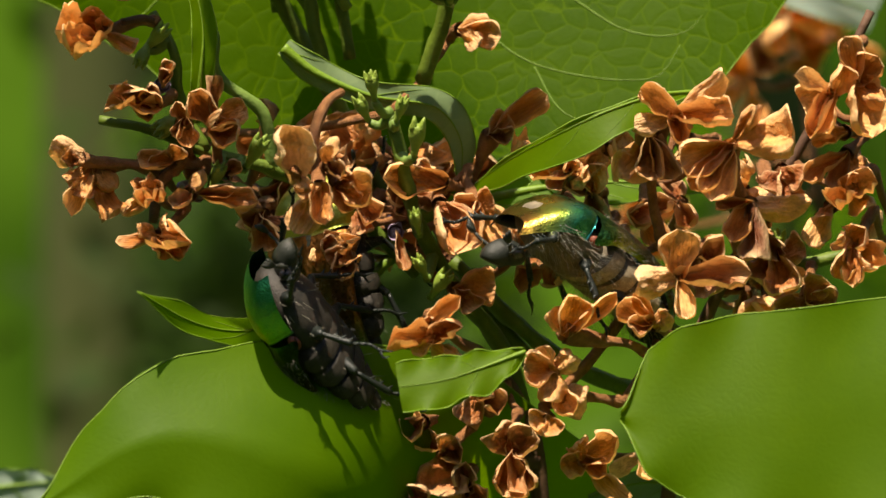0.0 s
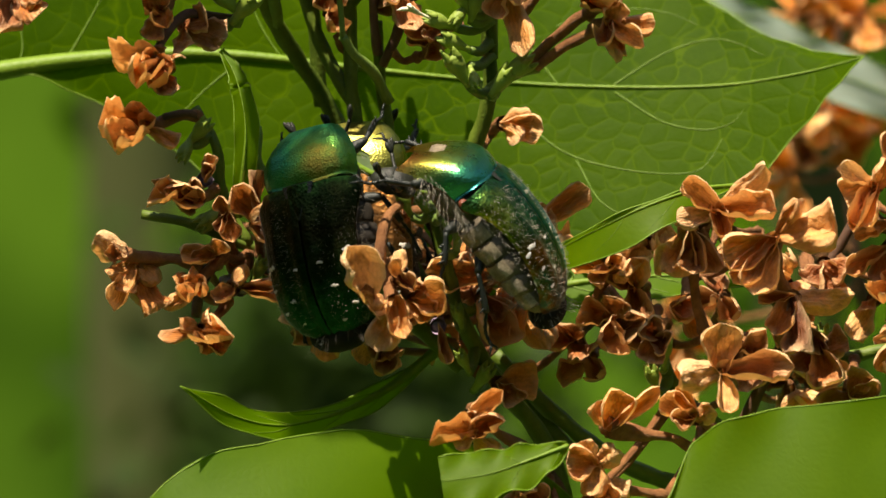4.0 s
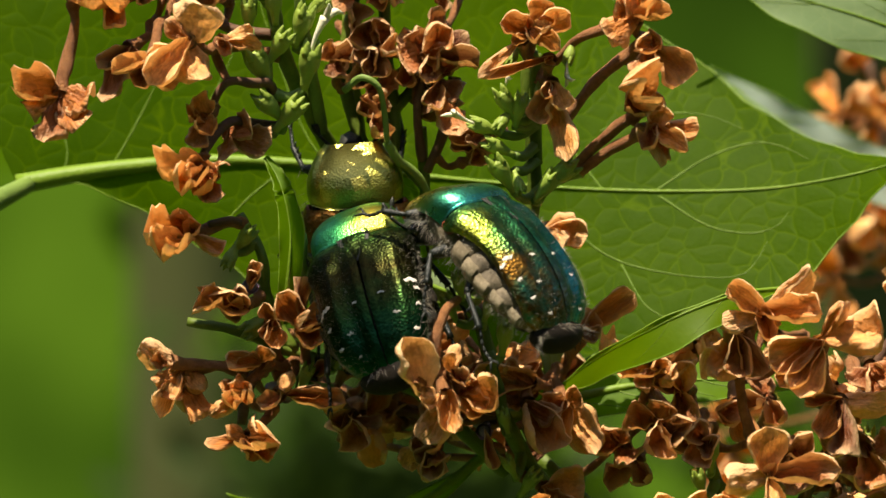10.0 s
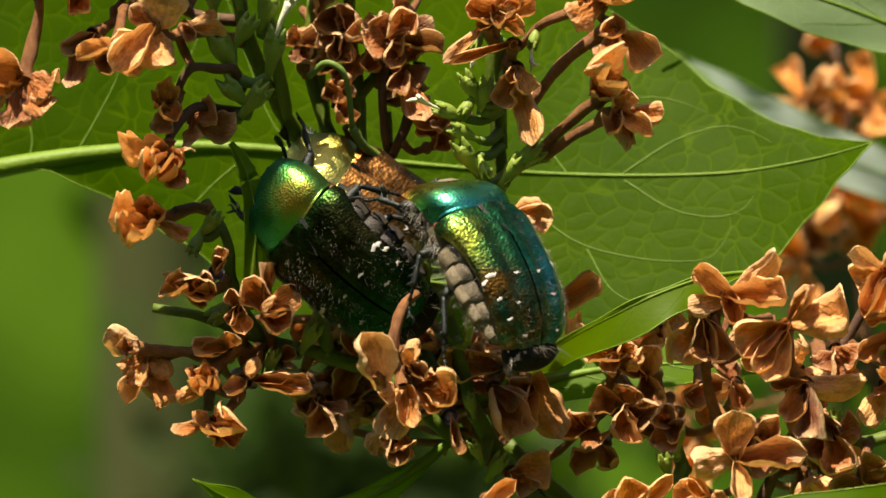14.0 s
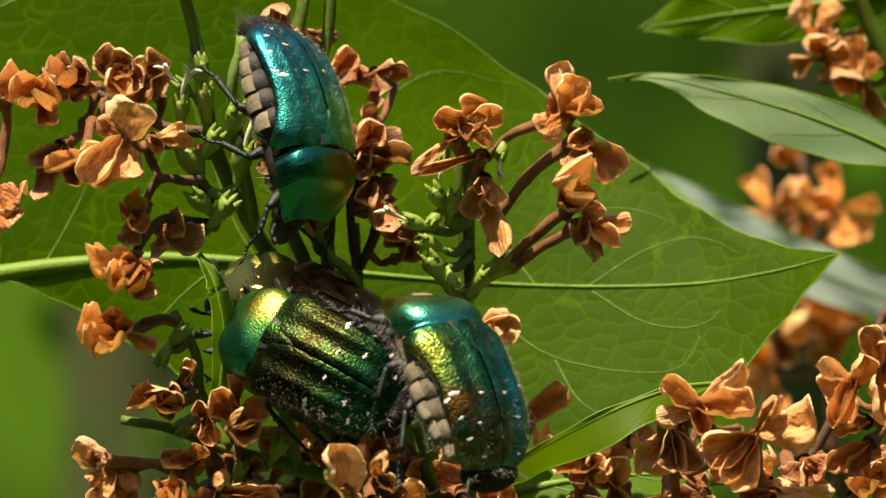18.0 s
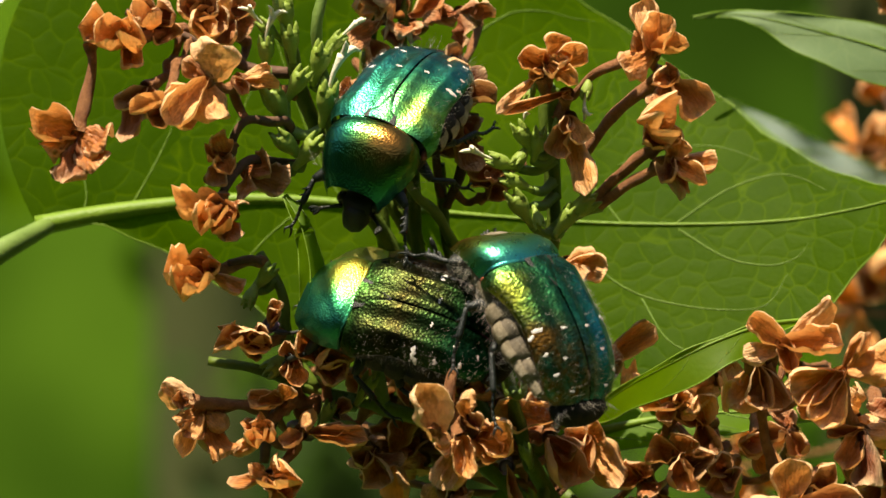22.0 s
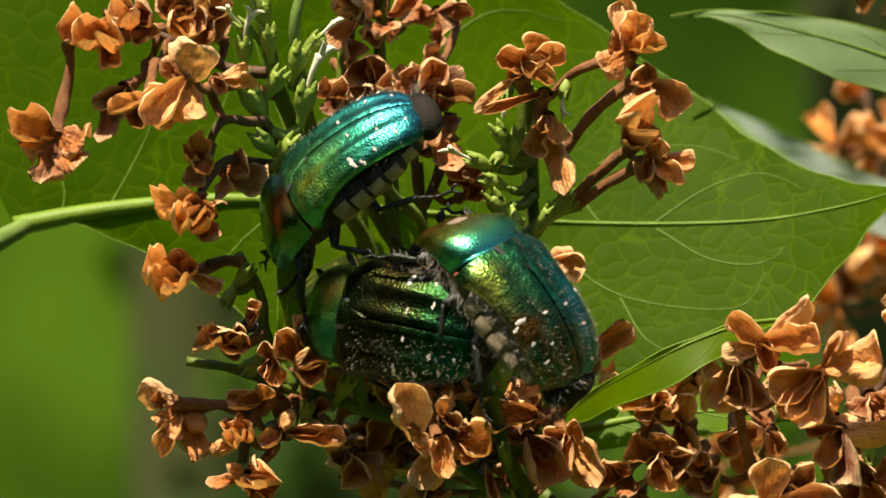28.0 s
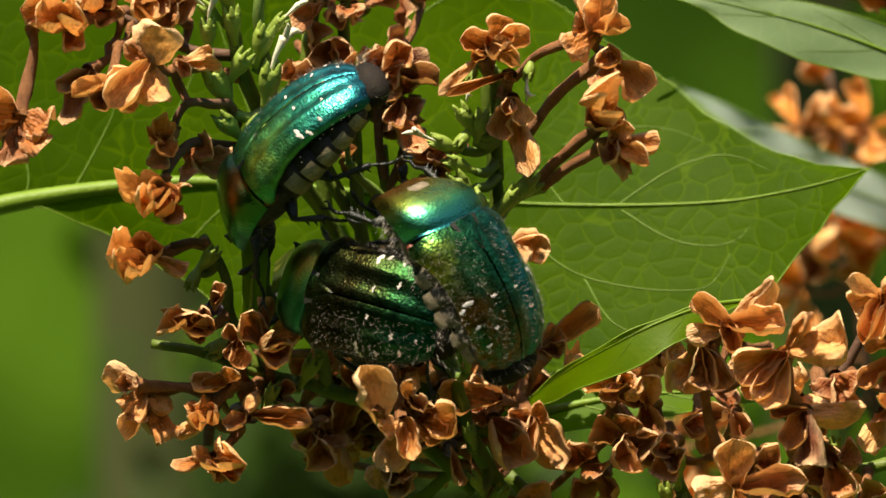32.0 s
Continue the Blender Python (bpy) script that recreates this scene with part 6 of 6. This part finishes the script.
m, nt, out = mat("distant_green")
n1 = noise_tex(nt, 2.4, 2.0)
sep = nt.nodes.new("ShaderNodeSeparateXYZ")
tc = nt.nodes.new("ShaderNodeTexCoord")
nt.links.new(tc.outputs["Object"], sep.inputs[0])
# lighter to the left, darker at the centre: the greenery's shade as colour
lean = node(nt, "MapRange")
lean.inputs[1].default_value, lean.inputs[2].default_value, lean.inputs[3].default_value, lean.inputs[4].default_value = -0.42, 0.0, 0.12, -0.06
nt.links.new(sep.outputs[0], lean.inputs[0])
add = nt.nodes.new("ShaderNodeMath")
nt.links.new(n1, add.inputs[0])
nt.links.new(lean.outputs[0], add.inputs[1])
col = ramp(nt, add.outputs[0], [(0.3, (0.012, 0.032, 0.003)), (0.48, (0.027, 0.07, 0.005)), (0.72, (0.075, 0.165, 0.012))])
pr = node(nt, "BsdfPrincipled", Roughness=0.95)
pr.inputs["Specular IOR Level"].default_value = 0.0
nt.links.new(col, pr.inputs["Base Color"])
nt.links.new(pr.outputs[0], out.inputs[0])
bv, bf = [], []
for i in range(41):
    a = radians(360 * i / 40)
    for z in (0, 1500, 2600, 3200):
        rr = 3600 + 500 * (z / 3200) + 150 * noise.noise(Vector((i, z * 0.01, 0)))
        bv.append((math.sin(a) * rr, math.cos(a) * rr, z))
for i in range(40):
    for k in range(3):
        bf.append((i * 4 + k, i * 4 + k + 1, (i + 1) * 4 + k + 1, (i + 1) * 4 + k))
tagged(new("backdrop", mesh("backdrop", bv, bf, m)), "ring of garden greenery in the distance, with its shade painted in", "backdrop", "", "structure")


# ---- what moves ----
def beetle_pose(x, y, z, head, back):
    """The pose of a beetle whose wing-case root is at a plan point, by the way its head and its back point."""
    f = Vector(head).normalized()
    b = Vector(back)
    b = (b - f * b.dot(f)).normalized()
    r = f.cross(b)
    rot = Matrix((r, f, b)).transposed().to_4x4()
    p = (Vector((x, y, z)) + BASE) * MM
    return Matrix.Translation(p) @ rot @ Matrix.Translation(Vector((0, -3.0, -2.9)) * MM * GROWN)


def motions():
    walk(beetle_a, [(t, beetle_pose(x, y, z, h, b)) for t, x, y, z, h, b in [
        (0, -7.6, -4.0, -26.8, (-0.58, -0.43, 0.69), (-0.81, 0.18, -0.57)), (0.5, -13.4, -4.0, -20.4, (-0.20, -0.48, 0.85), (-0.97, -0.04, -0.25)), (1.2, -14.2, -4.0, -18.6, (-0.22, -0.33, 0.92), (-0.82, -0.44, -0.36)),
        (2, -13.6, -4.0, -19.4, (-0.28, -0.39, 0.88), (-0.73, -0.51, -0.46)), (2.5, -10.7, -4.0, -19.0, (-0.27, -0.37, 0.89), (-0.58, -0.68, -0.45)), (3, -8.0, -4.0, -17.0, (-0.20, -0.36, 0.91), (-0.37, -0.84, -0.41)),
        (3.5, -8.7, -4.0, -9.7, (-0.13, -0.01, 0.99), (-0.38, -0.92, -0.06)), (4, -8.5, -4.0, -6.6, (-0.14, 0.25, 0.96), (-0.51, -0.85, 0.14)), (4.5, -7.5, -4.4, -5.7, (-0.13, 0.21, 0.97), (-0.41, -0.90, 0.14)),
        (6.5, -3.3, 0.0, -0.5, (-0.16, 0.46, 0.87), (0.04, -0.88, 0.48)), (7, -2.7, 0.0, 0.2, (-0.16, 0.55, 0.82), (-0.06, -0.84, 0.53)), (8, -4.2, 0.0, -0.1, (-0.19, 0.69, 0.70), (-0.36, -0.71, 0.61)),
        (9, -6.6, 0.0, -0.2, (-0.21, 0.62, 0.76), (-0.17, -0.79, 0.59)), (10, -7.8, 0.0, -2.0, (-0.19, 0.66, 0.72), (-0.31, -0.74, 0.60)), (11, -7.3, 0.0, -2.7, (-0.41, 0.56, 0.72), (-0.49, -0.79, 0.38)),
        (12, -8.1, 0.0, -3.7, (-0.47, 0.47, 0.74), (-0.54, -0.82, 0.18)), (13, -8.3, -0.5, -3.6, (-0.62, 0.30, 0.72), (-0.51, -0.86, -0.05)), (14, -10.0, -1.0, -2.7, (-0.73, 0.11, 0.67), (-0.32, -0.93, -0.20)),
        (14.5, -9.9, -0.7, -2.6, (-0.75, 0.22, 0.63), (-0.36, -0.93, -0.08)), (16.5, -9.5, -3.3, -2.2, (-0.76, 0.46, 0.45), (-0.36, -0.88, 0.32)), (17, -9.4, -3.0, -1.9, (-0.73, 0.56, 0.39), (-0.45, -0.83, 0.33)),
        (18, -9.5, -3.0, -1.9, (-0.79, 0.48, 0.39), (-0.36, -0.87, 0.33)), (19, -9.0, -3.0, -1.2, (-0.80, 0.48, 0.36), (-0.38, -0.87, 0.33)), (20, -9.4, -3.0, -2.2, (-0.80, 0.49, 0.34), (-0.39, -0.86, 0.33)),
        (20.5, -9.7, -3.0, -3.2, (-0.81, 0.50, 0.30), (-0.38, -0.84, 0.39)), (21, -9.8, -3.0, -3.2, (-0.82, 0.51, 0.25), (-0.37, -0.82, 0.43)), (22, -9.0, -3.0, -3.6, (-0.93, 0.27, 0.25), (-0.12, -0.84, 0.53)),
        (23, -8.7, -3.0, -4.1, (-0.97, 0.00, 0.23), (0.14, -0.80, 0.59)), (24, -8.4, -3.0, -4.0, (-0.97, -0.03, 0.23), (0.17, -0.77, 0.61)), (25, -8.3, -3.0, -4.4, (-0.96, -0.07, 0.26), (0.22, -0.74, 0.63)),
        (25.5, -8.5, -3.0, -4.8, (-0.97, 0.04, 0.25), (0.10, -0.80, 0.59)), (28, -8.8, -3.0, -5.3, (-0.79, 0.59, 0.15), (-0.57, -0.81, 0.15)), (30, -8.6, -3.0, -5.3, (-0.79, 0.60, 0.13), (-0.58, -0.80, 0.18)),
        (32, -8.4, -3.0, -4.6, (-0.74, 0.64, 0.20), (-0.61, -0.76, 0.20))]])
    walk(beetle_b, [(t, beetle_pose(x, y, z, h, b)) for t, x, y, z, h, b in [
        (0, -4.7, 6.0, -19.3, (-0.16, 0.10, 0.98), (-0.69, -0.72, -0.04)), (0.5, -5.6, 6.0, -18.1, (-0.16, 0.10, 0.98), (-0.64, -0.77, -0.03)), (1, -6.5, 6.0, -16.7, (-0.14, 0.10, 0.98), (-0.58, -0.81, -0.01)),
        (2, -5.9, 6.0, -14.3, (0.15, 0.10, 0.98), (-0.47, -0.87, 0.16)), (3, -4.2, 6.0, -11.3, (0.11, 0.21, 0.97), (-0.34, -0.91, 0.23)), (4, -3.7, 7.0, -5.6, (-0.06, 0.30, 0.95), (-0.11, -0.95, 0.29)),
        (6.5, -4.9, 7.0, 0.7, (-0.09, -0.15, 0.98), (-0.08, -0.98, -0.16)), (7, -4.7, 7.0, 0.7, (-0.09, -0.15, 0.98), (-0.08, -0.98, -0.16)), (8, -5.9, 7.0, -0.1, (-0.15, -0.15, 0.98), (-0.06, -0.98, -0.16)),
        (9, -7.0, 7.0, 0.3, (-0.15, -0.15, 0.98), (0.05, -0.99, -0.15)), (10, -7.6, 7.0, 0.3, (-0.09, -0.15, 0.98), (0.03, -0.99, -0.15)), (11, -7.2, 7.0, 0.4, (-0.35, -0.15, 0.92), (0.05, -0.99, -0.14)),
        (12, -7.5, 7.0, -1.3, (-0.42, -0.16, 0.89), (0.07, -0.99, -0.14)), (13, -6.7, 7.0, 0.0, (-0.65, 0.00, 0.76), (0.05, -1.00, 0.04)), (14, -5.7, 7.0, 2.0, (-0.85, 0.00, 0.53), (0.26, -0.87, 0.41)),
        (14.5, -6.3, 7.0, 2.0, (-0.86, -0.00, 0.50), (0.30, -0.81, 0.50)), (16.5, -6.7, 8.0, 1.4, (-0.90, -0.02, 0.43), (0.33, -0.70, 0.64)), (17, -7.2, 8.0, 2.1, (-0.90, -0.03, 0.43), (0.33, -0.69, 0.64)),
        (18, -7.7, 8.0, 2.4, (-0.91, -0.03, 0.41), (0.32, -0.69, 0.65)), (19, -7.4, 8.0, 2.8, (-0.93, -0.03, 0.37), (0.29, -0.69, 0.66)), (20.5, -7.2, 11.0, 0.4, (-0.95, -0.03, 0.31), (0.30, -0.46, 0.84)),
        (21, -7.2, 12.0, 0.1, (-0.97, -0.03, 0.26), (0.27, -0.30, 0.92)), (22, -6.6, 12.0, -0.6, (-0.98, -0.03, 0.20), (0.22, -0.30, 0.93)), (24, -7.0, 12.0, -1.1, (-0.99, -0.03, 0.15), (0.17, -0.29, 0.94)),
        (25.5, -6.8, 12.0, -1.6, (-0.99, -0.03, 0.15), (0.17, -0.29, 0.94)), (28, -6.4, 12.0, -1.3, (-0.99, -0.03, 0.15), (0.17, -0.29, 0.94)), (30, -6.5, 12.0, -1.7, (-0.99, -0.03, 0.15), (0.17, -0.29, 0.94)),
        (32, -6.0, 12.0, -1.4, (-0.99, -0.03, 0.15), (0.17, -0.29, 0.94))]])
    walk(beetle_c, [(t, beetle_pose(x, y, z, h, b)) for t, x, y, z, h, b in [
        (0, 19.5, 2.0, -15.9, (-0.69, -0.47, 0.55), (0.60, 0.26, 0.75)), (0.5, 18.9, 1.0, -15.9, (-0.66, -0.39, 0.63), (0.77, -0.08, 0.63)), (1, 16.3, 0.0, -14.8, (-0.47, -0.32, 0.82), (0.83, -0.48, 0.29)),
        (1.5, 15.0, -2.5, -12.1, (-0.38, -0.28, 0.88), (0.81, -0.55, 0.20)), (2, 11.3, -4.0, -11.8, (-0.58, -0.34, 0.74), (0.71, -0.66, 0.25)), (2.5, 8.2, -4.0, -7.7, (-0.57, -0.37, 0.73), (0.69, -0.67, 0.28)),
        (3, 8.4, -4.0, -4.7, (-0.54, -0.32, 0.78), (0.84, -0.27, 0.47)), (3.5, 8.5, -4.0, -4.7, (-0.61, -0.18, 0.77), (0.78, -0.28, 0.56)), (4, 8.0, -4.0, -4.9, (-0.65, -0.13, 0.75), (0.74, -0.33, 0.59)),
        (4.5, 8.1, -4.0, -5.3, (-0.60, -0.13, 0.79), (0.67, -0.56, 0.49)), (6.5, 7.4, -4.0, -5.4, (-0.39, 0.22, 0.90), (0.35, -0.87, 0.36)), (7, 8.0, -4.0, -5.4, (-0.34, 0.26, 0.90), (0.45, -0.81, 0.38)),
        (8, 7.6, -4.0, -1.2, (-0.23, 0.36, 0.90), (0.52, -0.74, 0.43)), (9, 5.0, -4.0, 0.7, (-0.45, 0.39, 0.81), (0.56, -0.58, 0.59)), (10, 4.0, -4.0, 1.4, (-0.60, 0.46, 0.66), (0.46, -0.47, 0.75)),
        (11, 5.1, -4.0, 1.5, (-0.56, 0.43, 0.71), (0.46, -0.54, 0.70)), (12, 5.6, -4.0, 0.5, (-0.47, 0.40, 0.78), (0.53, -0.58, 0.62)), (13, 5.6, -4.0, 0.1, (-0.49, 0.38, 0.79), (0.52, -0.59, 0.61)),
        (14, 6.6, -4.0, -0.3, (-0.47, 0.36, 0.81), (0.53, -0.61, 0.58)), (14.5, 6.6, -4.0, -0.1, (-0.46, 0.36, 0.81), (0.53, -0.62, 0.58)), (16.5, 7.0, -8.0, -0.8, (-0.41, 0.39, 0.82), (0.54, -0.63, 0.56)),
        (17, 6.8, -8.0, -0.8, (-0.40, 0.39, 0.83), (0.54, -0.63, 0.55)), (18, 6.8, -8.0, -0.8, (-0.39, 0.38, 0.84), (0.54, -0.64, 0.55)), (19, 7.0, -8.0, -1.1, (-0.39, 0.38, 0.84), (0.53, -0.65, 0.54)),
        (20, 6.8, -8.0, -0.9, (-0.39, 0.38, 0.84), (0.52, -0.66, 0.54)), (20.5, 6.5, -8.0, -0.7, (-0.38, 0.39, 0.84), (0.48, -0.69, 0.54)), (21, 5.5, -8.0, 0.3, (-0.45, 0.41, 0.80), (0.50, -0.63, 0.60)),
        (22, 6.0, -8.0, -0.6, (-0.45, 0.36, 0.81), (0.51, -0.64, 0.57)), (23, 5.7, -8.0, -0.2, (-0.48, 0.39, 0.79), (0.50, -0.62, 0.61)), (24, 6.0, -8.0, -0.0, (-0.51, 0.37, 0.78), (0.48, -0.62, 0.62)),
        (25, 5.9, -8.0, 0.1, (-0.53, 0.35, 0.77), (0.50, -0.61, 0.62)), (25.5, 5.7, -8.0, 0.3, (-0.52, 0.32, 0.79), (0.52, -0.61, 0.59)), (28, 5.1, -8.0, 0.6, (-0.60, 0.20, 0.77), (0.48, -0.68, 0.55)),
        (30, 4.9, -8.0, 0.9, (-0.60, 0.17, 0.78), (0.49, -0.69, 0.53)), (32, 4.5, -8.0, 1.1, (-0.51, 0.08, 0.86), (0.52, -0.76, 0.38))]])
    walk(beetle_d, [(t, beetle_pose(x, y, z, h, b)) for t, x, y, z, h, b in [
        (0, -30.5, -36.0, 88.0, (0.15, 0.50, -0.85), (0.41, -0.82, -0.41)), (11.5, -30.0, -35.0, 84.0, (0.15, 0.50, -0.85), (0.41, -0.82, -0.41)), (14.5, -19.0, -8.0, 45.0, (0.35, 0.40, -0.85), (0.59, -0.80, -0.14)),
        (16.5, -4.9, 2.0, 25.7, (0.18, -0.13, -0.98), (0.66, -0.72, 0.22)), (17, -4.9, 1.0, 20.9, (0.23, -0.12, -0.97), (0.73, -0.63, 0.25)), (17.4, -4.4, 0.0, 17.7, (0.40, -0.22, -0.89), (0.72, -0.53, 0.45)),
        (18, -4.0, 0.0, 13.8, (0.23, -0.30, -0.92), (0.73, -0.58, 0.37)), (18.5, -3.7, 0.0, 13.3, (0.30, -0.44, -0.85), (0.68, -0.52, 0.51)), (19, -2.9, 0.0, 13.3, (0.35, -0.61, -0.72), (0.57, -0.47, 0.67)),
        (19.5, -3.2, 0.0, 12.8, (0.24, -0.69, -0.68), (0.41, -0.55, 0.72)), (20, -4.2, 0.0, 12.4, (0.00, -0.73, -0.68), (0.19, -0.67, 0.72)), (20.5, -4.6, 0.0, 11.7, (-0.04, -0.74, -0.67), (0.12, -0.68, 0.72)),
        (21, -5.0, 0.0, 10.7, (-0.11, -0.71, -0.69), (0.15, -0.70, 0.70)), (22, -7.3, -1.0, 10.9, (-0.42, -0.65, -0.64), (0.00, -0.70, 0.71)), (23, -9.3, -2.0, 9.3, (-0.62, -0.28, -0.73), (-0.23, -0.83, 0.51)),
        (24, -10.7, -2.0, 8.3, (-0.69, -0.17, -0.70), (-0.28, -0.83, 0.48)), (25, -11.5, -2.0, 7.1, (-0.73, -0.09, -0.68), (-0.32, -0.83, 0.46)), (25.5, -11.9, -2.0, 6.6, (-0.73, -0.04, -0.68), (-0.39, -0.79, 0.48)),
        (27.5, -13.3, -2.0, 6.2, (-0.73, 0.17, -0.67), (-0.60, -0.60, 0.52)), (28, -13.5, -2.0, 5.5, (-0.73, 0.22, -0.65), (-0.65, -0.54, 0.54)), (30, -13.4, -2.0, 5.7, (-0.68, 0.08, -0.73), (-0.64, -0.55, 0.53)),
        (32, -14.5, -2.0, 5.8, (-0.67, 0.24, -0.71), (-0.72, -0.46, 0.52))]])
    rest = Vector(sway["at"])
    walk(sway, [(t, Matrix.Translation((rest + BASE + Vector((dx, 0, dz))) * MM) @ pose(0, 0, 0, 0, a, 0)) for t, dx, dz, a in [
        (0, -2.4, 1.5, 5), (2.5, -2.2, 1.4, 5), (3.5, -0.5, 1.0, 0), (4, 0.0, -0.2, -4), (4.5, 0, -0.3, -4), (6.5, -0.6, 0.6, -2), (9, -0.8, 1.3, -2), (10, 0.6, 0.8, 0), (11, 0.4, 0.2, 0), (14.5, 0, 0, 0), (19, 0, 0, 0), (28, 0, 0, 0), (32, 0, 0, 0)]])

    # feet that feel for a hold
    for n, (legs, spans) in enumerate([(legs_a, (0, 15)), (legs_b, (0, 20)), (legs_c, (0, 12)), (legs_d, (15, 32))]):
        for k, lg in enumerate(legs):
            hip = Matrix.Translation(Vector(lg["hip"]) * MM)
            rows = []
            for q in range(41):
                t = q * 0.8
                busy = 1.0 if spans[0] <= t <= spans[1] else 0.35
                rows.append((t, hip @ pose(0, 0, 0, 5 * busy * math.sin(q * 2.1 + k * 1.7 + n), 0, 9 * busy * math.sin(q * 1.57 + k * 2.3 + n)) @ hip.inverted()))
            walk(lg, rows)


motions()
